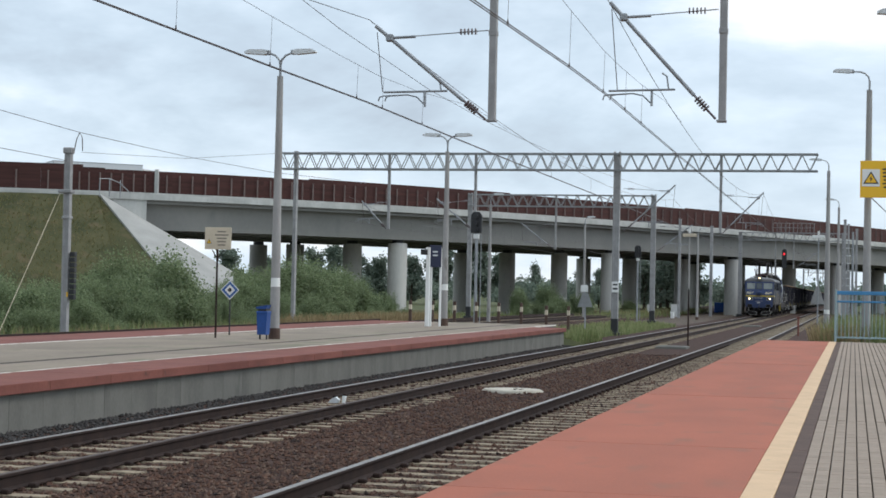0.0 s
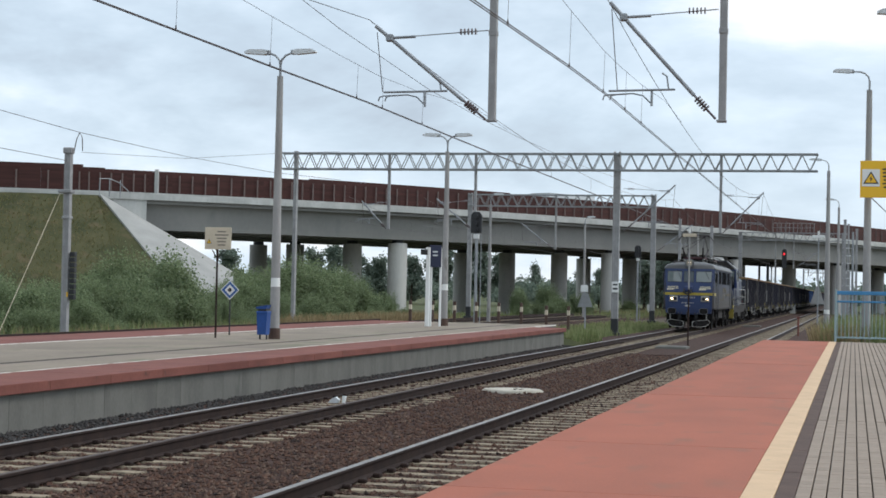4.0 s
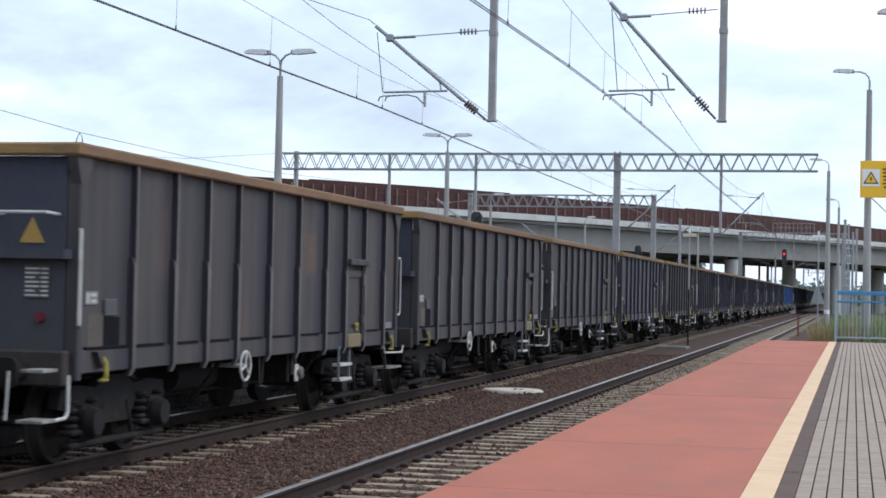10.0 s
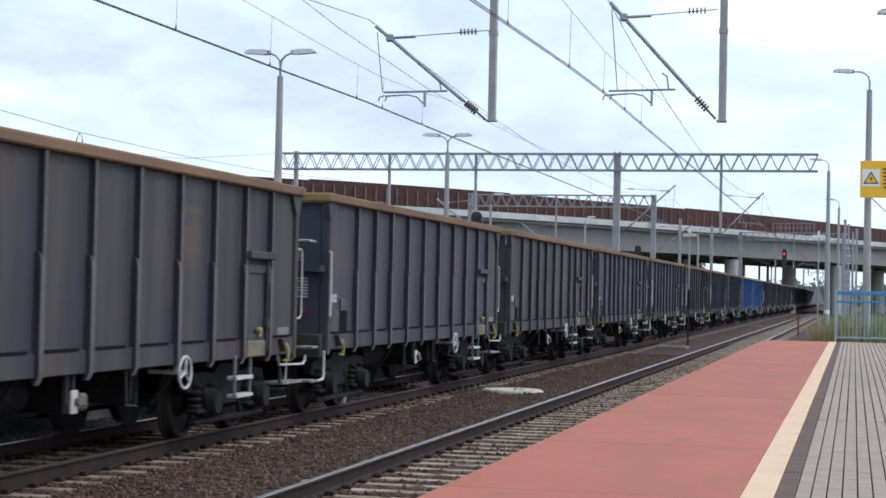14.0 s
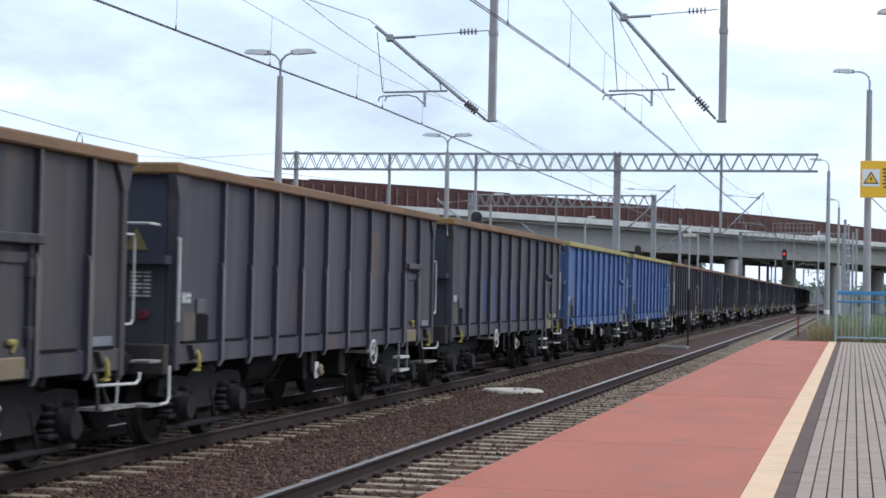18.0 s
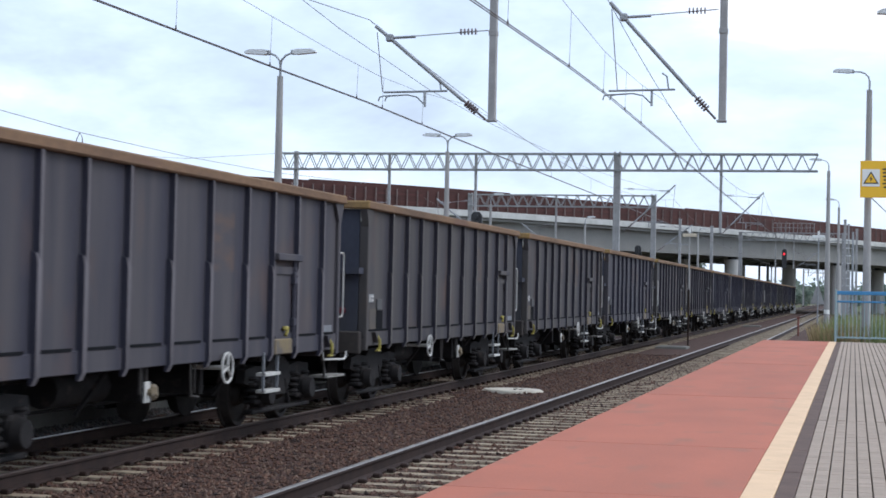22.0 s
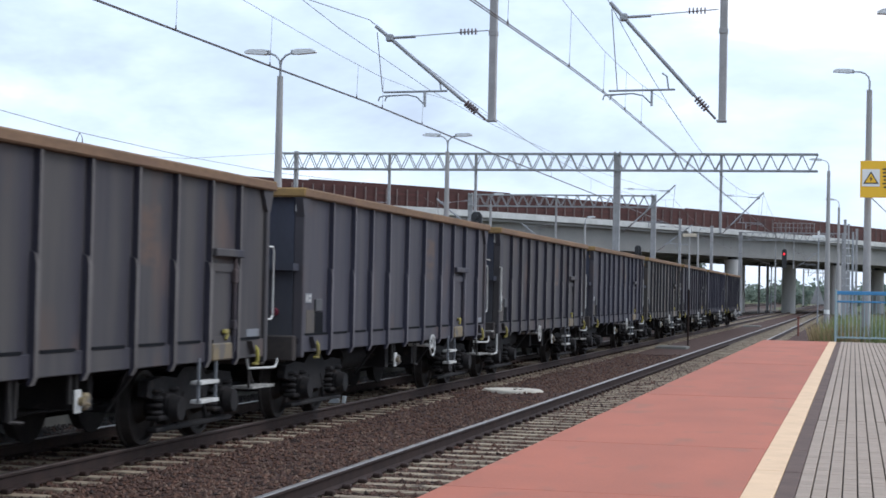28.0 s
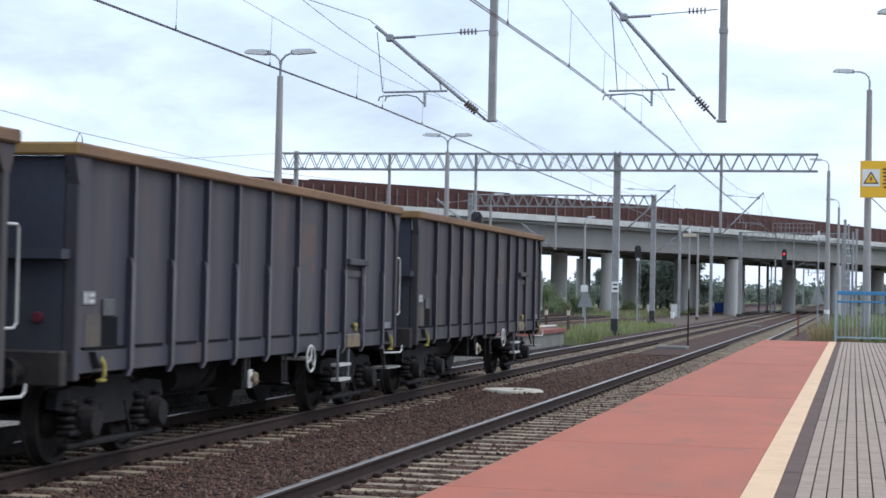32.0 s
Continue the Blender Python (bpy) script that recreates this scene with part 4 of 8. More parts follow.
for x, y, r in ((-14.85, 186.6, 0.16), (-16.6, 170.0, 0.13), (-12.75, 243, 0.15), (-0.9, 168, 0.13), (-0.6, 178, 0.1), (0.2, 190, 0.12), (-12.6, 290, 0.15), (-1.0, 300, 0.15)):
    t = thing("overhead_line_mast", "plain grey steel mast beside the tracks", "mast", "far masts")
    part("post", Geo().box(x - r, x + r, y - r, y + r, -0.4, 9.3, 0.02), M["mast_paint"], t)
    part("cap", Geo().box(x - r - 0.03, x + r + 0.03, y - r - 0.03, y + r + 0.03, 9.3, 9.38, 0.01), M["mast_paint"], t)


def bars(parent, x0, x1, y, z0, z1, rows, material, short=0.25, name="lettering"):
    h = (z1 - z0) / rows
    for i in range(rows):
        e = (x1 - x0) * random.uniform(0.02, short)
        part(name, Geo().box(x0 + e, x1 - e, y, y + 0.004, z0 + h * (i + 0.3), z0 + h * (i + 0.72)), material, parent)


def triangle(parent, x, y, z, s):
    part("warning_triangle", Geo().prism([(x - s, z - s * 0.75), (x + s, z - s * 0.75), (x, z + s * 0.95)], "y", y, y + 0.004), M["black"], parent)
    part("triangle_face", Geo().prism([(x - s * 0.76, z - s * 0.6), (x + s * 0.76, z - s * 0.6), (x, z + s * 0.66)], "y", y - 0.004, y - 0.0005), M["yellow_sign"], parent, "yellow triangle")
    part("bolt_mark", Geo().prism([(x + s * 0.1, z + s * 0.35), (x - s * 0.22, z - s * 0.12), (x - s * 0.02, z - s * 0.12), (x - s * 0.1, z - s * 0.5), (x + s * 0.24, z - s * 0.02), (x + s * 0.03, z - s * 0.02)], "y", y - 0.008, y - 0.0045), M["black"], parent)


n1 = thing("notice_board", "faded cream notice board with warning triangle, rusty post", "sign")
part("post", Geo().cyl((-16.05, 42.36, PZ), (-16.05, 42.36, 3.1), 0.028, n=8), M["rail_rust"], n1)
part("panel", Geo().box(-16.38, -15.66, 42.30, 42.325, 2.86, 3.43, 0.004), M["sign_back"], n1)
triangle(n1, -16.26, 42.292, 3.06, 0.07)
bars(n1, -16.12, -15.72, 42.295, 2.93, 3.36, 5, M["grey_text"])
brk = Geo()
for s in (-1, 1):
    brk.cyl((-16.05, 42.35, 2.62), (-16.02 + s * 0.16, 42.33, 2.84), 0.014, n=5)
part("brace", brk, M["black"], n1)

dm = thing("diamond_sign", "blue and white diamond sign on a thin dark post", "sign")
cx, cy, cz = -16.66, 45.0, 1.81
part("post", Geo().cyl((cx, cy + 0.03, PZ), (cx, cy + 0.03, 2.05), 0.02, n=6), M["black"], dm)
for k, (s, mt) in enumerate(((0.27, M["white"]), (0.235, M["blue_sign"]), (0.15, M["white"]), (0.07, M["black"]))):
    part(("plate", "blue_border", "white_centre", "dark_spot")[k], Geo().prism([(cx - s, cz), (cx, cz - s), (cx + s, cz), (cx, cz + s)], "y", cy - k * 0.006, cy + 0.01 - k * 0.006), mt, dm)
part("pointer", Geo().prism([(cx - 0.1, 2.12), (cx + 0.08, 2.05), (cx + 0.08, 2.2)], "y", cy, cy + 0.01), M["white"], dm)

bn = thing("litter_bin", "blue plastic litter bin on two legs beside the lamp post", "litter bin")
bx, by = -14.69, 42.2
for s in (-1, 1):
    part("leg", Geo().box(bx + s * 0.09 - 0.02, bx + s * 0.09 + 0.02, by - 0.02, by + 0.02, PZ, PZ + 0.3, 0.004), M["black"], bn)
part("body", Geo().prism([(bx - 0.12, PZ + 0.12), (bx + 0.11, PZ + 0.12), (bx + 0.14, PZ + 0.68), (bx - 0.14, PZ + 0.68)], "y", by - 0.15, by + 0.15), M["bin_blue"], bn)
part("rim", Geo().box(bx - 0.15, bx + 0.15, by - 0.17, by + 0.17, PZ + 0.66, PZ + 0.72, 0.012), M["bin_blue"], bn)
part("lid", Geo().prism([(bx - 0.16, PZ + 0.78), (bx + 0.1, PZ + 0.78), (bx + 0.15, PZ + 0.88), (bx - 0.16, PZ + 0.83)], "y", by - 0.16, by + 0.16), M["bin_blue"], bn)
part("opening", Geo().box(bx - 0.11, bx + 0.11, by - 0.13, by + 0.13, PZ + 0.70, PZ + 0.785), M["black"], bn, "dark opening below the lid")

ws = thing("white_marker_post", "white steel post with a small black indicator", "sign post")
part("post", Geo().box(-15.42, -15.28, 62.3, 62.42, PZ, 3.5, 0.01), M["white"], ws)
part("indicator", Geo().box(-15.62, -15.36, 62.28, 62.3, 3.22, 3.42, 0.004), M["black"], ws)
nb = thing("station_name_board", "dark navy name board with pale lettering on two white legs", "sign")
for x in (-15.38, -15.02):
    part("leg", Geo().cyl((x, 63.0, PZ), (x, 63.0, 3.5), 0.045, n=8), M["white"], nb)
part("board", Geo().box(-15.43, -14.99, 62.93, 62.97, 2.78, 3.6, 0.006), M["navy_sign"], nb)
bars(nb, -15.38, -15.06, 62.92, 3.15, 3.42, 2, M["lamp_head"])

yb = thing("high_voltage_sign", "yellow warning sign with a white panel and a lightning triangle", "sign")
part("plate", Geo().box(0.14, 1.18, 57.9, 57.93, 5.22, 6.42, 0.006), M["yellow_sign"], yb)
part("white_panel", Geo().box(0.20, 0.76, 57.885, 57.899, 5.58, 6.14), M["white"], yb)
triangle(yb, 0.48, 57.875, 5.85, 0.24)
bars(yb, 0.84, 1.16, 57.89, 5.5, 6.2, 6, M["black"], 0.15)
part("strut", Geo().cyl((0.45, 58.4, 5.3), (1.15, 58.0, 4.6), 0.02, n=5), M["galv"], yb)
part("bracket", Geo().box(0.3, 0.5, 57.93, 58.5, 5.7, 5.8), M["galv"], yb)


def tee_post(x, y, z0, z1, label, cone):
    t = thing("tee_marker", label, "trackside marker", "tee markers beside the tracks")
    part("post", Geo().cyl((x, y, z0 + (0 if cone else 2.4)), (x, y, z1), 0.034, n=8), M["galv"] if cone else M["pole_concrete"], t)
    if not cone:
        part("lower_post", Geo().cyl((x, y, z0), (x, y, z0 + 2.45), 0.034, n=8), M["rail_rust"], t, "rusty lower half")
    part("crosspiece", Geo().box(x - 0.29, x + 0.29, y - 0.04, y + 0.04, z1 - 0.28, z1 - 0.14, 0.01), M["white"] if cone else M["sign_back"], t)
    part("tip", Geo().box(x - 0.05, x + 0.05, y - 0.04, y + 0.04, z1 - 0.12, z1 + 0.05), M["white"], t)
    if cone:
        part("foot_board", Geo().prism([(x - 0.35, z0 + 1.88), (x + 0.32, z0 + 1.88), (x + 0.05, z0 + 2.72), (x - 0.09, z0 + 2.72)], "y", y + 0.1, y + 0.16), M["mast_paint"], t, "grey triangular board")


tee_post(-6.85, 74.4, -0.25, 4.7, "slim rusty post with a pale crosspiece between the tracks", False)
tee_post(-1.66, 83.9, -0.25, 5.05, "grey post with a white crosspiece past the platform end", True)
mt = thing("triangle_board", "grey triangular board with a white plate on a post", "trackside marker")
part("post", Geo().cyl((-13.65, 90.0, -0.3), (-13.65, 90.0, 2.4), 0.04, n=8), M["galv"], mt)
part("board", Geo().prism([(-14.05, 1.2), (-13.25, 1.2), (-13.5, 1.95), (-13.8, 1.95)], "y", 89.93, 89.95), M["truss"], mt)
part("plate", Geo().box(-13.9, -13.5, 89.92, 89.94, 2.0, 2.35), M["white"], mt)
kp = thing("kilometre_plate", "white kilometre plate on the gantry mast", "sign")
part("plate", Geo().box(-12.1, -11.74, 88.66, 88.68, 2.0, 2.55, 0.004), M["white"], kp)
bars(kp, -12.06, -11.78, 88.655, 2.08, 2.5, 2, M["black"])
rp = thing("red_marker_post", "small rust-red marker post beside the near track", "trackside marker")
part("post", Geo().cyl((-3.0, 99.0, -0.3), (-3.0, 99.0, 0.75), 0.05, n=8), M["red_coping"], rp)
part("cap", Geo().box(-3.08, -2.92, 98.93, 99.07, 0.75, 0.86, 0.01), M["red_coping"], rp)

pst = thing("platform_end_post", "short square concrete post at the end of the island platform", "post", "posts across the platform end", at=pose(-19.0, 74.1, 0))
part("shaft", Geo().box(-0.06, 0.06, -0.06, 0.06, -0.4, 1.45, 0.012), M["dark_strip"], pst)
part("painted_top", Geo().box(-0.062, 0.062, -0.062, 0.062, 1.05, 1.28, 0.012), M["sign_back"], pst)
for k, (x, y) in enumerate(((-18, 74.1), (-17, 74.1), (-16.03, 74.1), (-15.03, 74.1), (-14.03, 74.1), (-12.84, 73.6), (-11.88, 73.6))):
    copy_thing(pst, pose(x, y, -0.1 if x > -13 else 0))

mh = thing("cable_manhole_cover", "pale round concrete manhole ring between the tracks", "manhole")
part("ring", Geo().cyl((-6.83, 35.25, -0.34), (-6.83, 35.25, -0.11), 0.66, 0.64, 28), M["cream_concrete"], mh)
part("lid", Geo().cyl((-6.83, 35.25, -0.11), (-6.83, 35.25, -0.085), 0.60, 0.59, 28), M["cream_concrete"], mh)
lf = Geo()
for k in range(2):
    lf.box(-6.79 + k * 0.12, -6.74 + k * 0.12, 35.1, 35.4, -0.086, -0.075, 0.004)
part("lifting_bar", lf, M["rail_rust"], mh)
for y, x in ((70.0, -7.05), (125.0, -7.0)):
    c = thing("cable_cover_slab", "pale concrete cable cover slab in the ballast", "slab", "cable covers")
    part("slab", Geo().box(x - 0.62, x + 0.62, y - 0.7, y + 0.7, -0.3, -0.13, 0.02), M["wall_concrete"], c)
    part("rim", Geo().box(x - 0.5, x + 0.5, y - 0.55, y + 0.55, -0.131, -0.115, 0.006), M["wall_concrete"], c)
lt = thing("litter_scrap", "crumpled white litter lying between the rails", "litter")
part("bag", Geo().prism([(-0.1, 0), (0.08, 0.0), (0.1, 0.06), (0.03, 0.11), (-0.05, 0.07)], "y", -0.05, 0.06), M["lamp_head"], lt)
part("cup", Geo().cyl((0.18, 0, 0), (0.19, 0.02, 0.13), 0.035, 0.04, 8), M["white"], lt)
lt.matrix_basis = pose(-9.25, 30.6, -0.18)


def cabinet(x, y, w, h, mat, label):
    t = thing("trackside_cabinet", label, "cabinet", "trackside cabinets")
    part("body", Geo().box(x - w / 2, x + w / 2, y - 0.3, y + 0.3, -0.5, h, 0.03), mat, t)
    part("lid", Geo().box(x - w / 2 - 0.04, x + w / 2 + 0.04, y - 0.34, y + 0.34, h, h + 0.06, 0.02), mat, t)


cabinet(-21.9, 192, 0.6, 0.75, M["white"], "small white equipment cabinet")
cabinet(-19.0, 190, 0.75, 0.85, M["white"], "small white equipment cabinet")
cabinet(-17.0, 168, 0.3, 0.2, M["white"], "low white marker box in the grass")
hut = thing("blue_container", "blue steel container standing under the bridge", "container")
part("body", Geo().box(-19.2, -16.3, 248, 250.6, -0.5, 1.0, 0.05), M["bin_blue"], hut)
part("door", Geo().box(-17.6, -16.7, 247.95, 248, -0.4, 0.85), M["bin_blue"], hut)

# fence at the end of the near platform
fn = thing("platform_end_fence", "blue steel railing with upright bars across the platform end", "fence")
FY, FZ = 57.0, 0.45
part("top_rail", Geo().box(-0.56, 5.0, FY - 0.035, FY + 0.035, 2.05, 2.17, 0.012), M["fence_blue"], fn, "broad blue top rail")
part("second_rail", Geo().box(-0.56, 5.0, FY - 0.025, FY + 0.025, 1.80, 1.86, 0.01), M["fence_blue"], fn)
part("bottom_rail", Geo().box(-0.56, 5.0, FY - 0.025, FY + 0.025, FZ + 0.2, FZ + 0.26, 0.01), M["fence_pale"], fn)
bar = Geo().cyl((0, 0, FZ + 0.2), (0, 0, 2.05), 0.012, n=6).mesh("bar")
bar.materials.append(M["fence_pale"])
for k in range(46):
    b = new("bar", bar)
    b.parent = fn
    b.location = (-0.5 + k * 0.12, FY, 0)
for x in (-0.56, 1.1, 2.9, 4.7):
    part("post", Geo().box(x - 0.035, x + 0.035, FY - 0.045, FY + 0.045, -0.4, 2.22, 0.012), M["fence_pale"], fn)


# ---- plants ----
def leaf_mesh(name, count, lobes, size, material, seed, droop=0.0, stalks=0):
    """Small leaves filling several uneven lobes (x, y, z, radius, height)."""
    rng = np.random.default_rng(seed)
    v, f = [], []
    wts = np.array([r * r * h for _, _, _, r, h in lobes])
    pick = rng.choice(len(lobes), count, p=wts / wts.sum())
    for i in pick:
        x, y, z, r, h = lobes[i]
        d = rng.normal(size=3)
        d /= np.linalg.norm(d)
        q = rng.random() ** 0.42 * (1 + 0.25 * rng.normal())
        p = np.array([x + d[0] * r * q, y + d[1] * r * q, z + d[2] * h * q])
        if p[2] < 0.02:
            continue
        a, e = rng.uniform(0, 6.283), rng.normal(0, 0.6)
        s = size * rng.uniform(0.55, 1.5)
        u = np.array([math.cos(a) * math.cos(e), math.sin(a) * math.cos(e), math.sin(e) - droop])
        w = np.cross(u, rng.normal(size=3))
        w *= 0.38 * s / (np.linalg.norm(w) + 1e-6)
        u = u * s
        k = len(v)
        v += [tuple(p - u * 0.5), tuple(p + w), tuple(p + u * 0.5), tuple(p - w)]
        f.append((k, k + 1, k + 2, k + 3))
    return fast_mesh(name, v, f, material)


def lobes_bush(rng, w, h):
    out = []
    for _ in range(rng.randint(9, 13)):
        a, q = rng.uniform(0, 6.28), rng.uniform(0, 0.75) * w
        hh = h * rng.uniform(0.45, 1.0) * (1 - 0.35 * (q / w) ** 2)
        out.append((q * math.cos(a), q * math.sin(a), hh * 0.58, w * rng.uniform(0.22, 0.4), hh * 0.42))
    return out


def trunk_geo(rng, h, r, limbs=6, spread=0.35):
    g = Geo().cyl((0, 0, -0.3), (rng.uniform(-0.2, 0.2), rng.uniform(-0.2, 0.2), h * 0.8), r, r * 0.35, 8)
    for k in range(limbs):
        z = h * rng.uniform(0.15, 0.65)
        a = rng.uniform(0, 6.28)
        q = h * spread * rng.uniform(0.5, 1.0)
        g.tube([(0, 0, z), (math.cos(a) * q * 0.5, math.sin(a) * q * 0.5, z + q * 0.45), (math.cos(a) * q, math.sin(a) * q, z + q * 0.8)], r * 0.22, 5)
    return g


rg = random.Random(11)
bush_kinds = []
for k in range(5):
    w, h = rg.uniform(2.2, 3.2), rg.uniform(3.4, 4.6)
    lm = leaf_mesh("foliage", 21000, lobes_bush(rg, w, h), 0.112, M["leaf_bush"], 20 + k, droop=0.15)
    tm = trunk_geo(rg, h * 0.7, 0.07, 9, 0.45).mesh("stems")
    tm.materials.append(M["bark"])
    bush_kinds.append((lm, tm))


def bush(x, y, s, k, z=GROUND_Z):
    b = thing("shrub", "dense green willowy shrub growing beside the side track", "shrub", "shrubs below the embankment")
    lm, tm = bush_kinds[k % 5]
    for nm, me in (("foliage", lm), ("stems", tm)):
        o = new(nm, me)
        o.parent = b
    b.matrix_basis = Matrix.LocRotScale((x, y, z), Euler((0, 0, rg.uniform(0, 6.28))), (s, s, s * rg.uniform(0.9, 1.1)))


k = 0
for y in np.arange(50, 130, 3.0):
    for x, f in ((-31.6, 0.6), (-34.2, 1.0), (-37.5, 1.0)):
        xx, yy = x + rg.uniform(-0.9, 0.9), y + rg.uniform(-1.2, 1.2)
        rise = float(np.interp(-xx / yy, [0.2, 0.266, 0.28, 0.301, 0.31, 0.33, 0.355, 0.375, 0.391, 0.405, 0.421, 0.44, 0.47, 0.524, 0.7], [-14, -10, -2, 9, 13, 19, 9, 1, -4, 11, 18, 14, 4, 6, 6]) / 1000)
        tall = max(0.9, 2.55 + rise * yy)
        bush(xx, yy, tall * f / 4.0 * rg.uniform(0.88, 1.08), k)
        k += 1
for x, y, s in ((-46, 128, 0.9), (-42, 134, 0.7), (-37.5, 138, 0.55), (-34, 142, 0.45), (-26, 168, 0.7), (-28.5, 165, 0.8), (-31, 162, 0.7), (-24, 190, 0.5)):
    bush(x, y, s, k)
    k += 1

tree_kinds = []
for k in range(4):
    h = 9.0
    lobes = []
    for _ in range(14):
        z = rg.uniform(0.22, 0.92) * h
        q = rg.uniform(0, 1) * (1.9 if z < 0.65 * h else 1.0)
        a = rg.uniform(0, 6.28)
        lobes.append((q * math.cos(a), q * math.sin(a), z, rg.uniform(0.7, 1.3), rg.uniform(0.8, 1.5)))
    lm = leaf_mesh("crown", 3800, lobes, 0.34, M["leaf_hazed"], 50 + k)
    tm = trunk_geo(rg, h * 0.9, 0.2, 9, 0.25).mesh("trunk")
    tm.materials.append(M["bark"])
    tree_kinds.append((lm, tm))


def tree(x, y, h, k, wide=1.0):
    t = thing("tree", "dark green leafy tree in the row behind the bridge", "tree", "trees behind the bridge")
    for nm, me in zip(("crown", "trunk"), tree_kinds[k % 4]):
        o = new(nm, me)
        o.parent = t
    s = h / 9.0
    t.matrix_basis = Matrix.LocRotScale((x, y, GROUND_Z), Euler((0, 0, rg.uniform(0, 6.28))), (s * wide, s * wide, s))


for i, (x, y, h, w) in enumerate(((-91, 288, 9.6, 1.2), (-87, 286, 10, 1.3), (-84, 290, 8.6, 1.1), (-79.5, 289, 8.0, 1.2), (-82, 292, 7, 1.3), (-74.5, 291, 8.4, 1.1), (-71, 293, 8.6, 1.2), (-68.5, 291, 10, 1.0),
                                  (-66, 294, 9.6, 1.1), (-63, 293, 10.2, 1.1), (-60, 296, 9.6, 1.2), (-53.5, 296, 7.3, 0.9), (-46, 298, 6.6, 1.2), (-43, 299, 6.8, 1.0), (-37, 300, 7.4, 1.3), (-33.5, 302, 8.0, 1.3),
                                  (-30, 255, 8.2, 1.5), (-26.8, 258, 8.6, 1.6), (-23.8, 262, 8.6, 1.4), (-29, 268, 8.4, 1.6), (-100, 290, 8, 1.3), (-106, 286, 9, 1.3), (-112, 280, 9, 1.4),
                                  (4, 330, 5.6, 1.6), (7.5, 325, 6.4, 1.4), (11, 335, 6, 1.5), (15, 330, 7, 1.4), (20, 340, 6, 1.6))):
    tree(x, y, h, i, w)
# a low far wood line along the horizon
rngw = np.random.default_rng(3)
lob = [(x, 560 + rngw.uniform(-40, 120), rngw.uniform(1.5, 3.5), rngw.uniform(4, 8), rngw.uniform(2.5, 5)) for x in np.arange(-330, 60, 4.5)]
tagged(new("far_wood", leaf_mesh("far_wood", 24000, lob, 1.5, M["leaf_hazed"], 9)), "low dark line of woods on the horizon", "woods", kind="stuff")

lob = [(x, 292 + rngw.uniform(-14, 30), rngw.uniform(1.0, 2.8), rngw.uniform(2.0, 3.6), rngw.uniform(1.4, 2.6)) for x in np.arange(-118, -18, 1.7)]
tagged(new("far_hedge", leaf_mesh("far_hedge", 30000, lob, 0.5, M["leaf_hazed"], 19)), "hazy band of bushes and small trees behind the bridge", "woods", kind="stuff")


def grass(name, count, spots, h, material, label, seed):
    rng = np.random.default_rng(seed)
    v, f = [], []
    for _ in range(count):
        x0, x1, y0, y1, z = spots[rng.integers(len(spots))]
        x, y = rng.uniform(x0, x1), rng.uniform(y0, y1)
        hh = h * rng.uniform(0.4, 1.25)
        a = rng.uniform(0, 6.28)
        b = hh * rng.uniform(0.1, 0.5)
        c, s = math.cos(a), math.sin(a)
        wd = 0.02 + hh * 0.018
        k = len(v)
        v += [(x - s * wd, y + c * wd, z), (x + s * wd, y - c * wd, z), (x + c * b * 0.4 + s * wd * 0.7, y + s * b * 0.4 - c * wd * 0.7, z + hh * 0.6), (x + c * b * 0.4 - s * wd * 0.7, y + s * b * 0.4 + c * wd * 0.7, z + hh * 0.6), (x + c * b, y + s * b, z + hh)]
        f += [(k, k + 1, k + 2, k + 3), (k + 3, k + 2, k + 4)]
    tagged(new(name, fast_mesh(name, v, f, material)), label, "grass", kind="stuff")


grass("weeds_by_track", 11000, [(-13.6, -11.9, 74, 88, -0.35), (-13.2, -11.6, 88, 118, -0.35), (-17.5, -13.5, 100, 130, -0.4), (-12.6, -10.9, 67, 76, -0.05), (-12.6, -11.0, 71, 78, -0.3)], 0.42, M["blade"], "tall green weeds growing past the island platform end", 1)
grass("verge_grass", 16000, [(-31.5, -28.5, 45, 150, -0.6), (-33, -29, 60, 130, -0.6), (-24, -19, 150, 240, -0.5), (0.3, 6, 60, 110, -0.3), (-0.6, 3, 58, 75, -0.3)], 0.8, M["blade"], "long green grass along the edge of the railway", 2)
grass("fence_grass", 9000, [(-0.9, 8, 57.6, 66, -0.25), (-0.5, 8, 60, 84, -0.25)], 1.35, M["blade"], "tall pale green grass behind the platform fence", 5)
grass("dry_tuft", 1200, [(-1.3, 0.3, 57.5, 61, -0.25)], 1.15, M["straw"], "dry straw-coloured grass tuft beside the fence", 6)
bank_v, bank_f = [], []
rngb = np.random.default_rng(12)
for _ in range(19000):
    u, w = rngb.uniform(-0.42, 0.24), rngb.uniform(0.02, 0.98)
    p, dr = bridge_at(min(u, 0.172))
    fan = radians(17.0 * max(0.0, u - 0.172) / 0.068)
    out = Vector((dr.y, -dr.x)) * math.cos(fan) + dr * math.sin(fan)
    q = p + out * (0.6 + 16.9 * w)
    z = 9.25 - (9.25 - GROUND_Z + 0.1) * w - 0.03
    hh, ang = rngb.uniform(0.08, 0.30), rngb.uniform(0, 6.28)
    e = Vector((math.cos(ang), math.sin(ang))) * 0.05
    lean = Vector((rngb.uniform(-0.15, 0.15), rngb.uniform(-0.15, 0.15)))
    k = len(bank_v)
    bank_v += [(q.x - e.x, q.y - e.y, z), (q.x + e.x, q.y + e.y, z), (q.x + lean.x, q.y + lean.y, z + hh)]
    bank_f.append((k, k + 1, k + 2))
tagged(new("bank_grass", fast_mesh("bank_grass", bank_v, bank_f, M["turf_blade"])), "short brownish-green grass covering the embankment", "grass", kind="stuff")
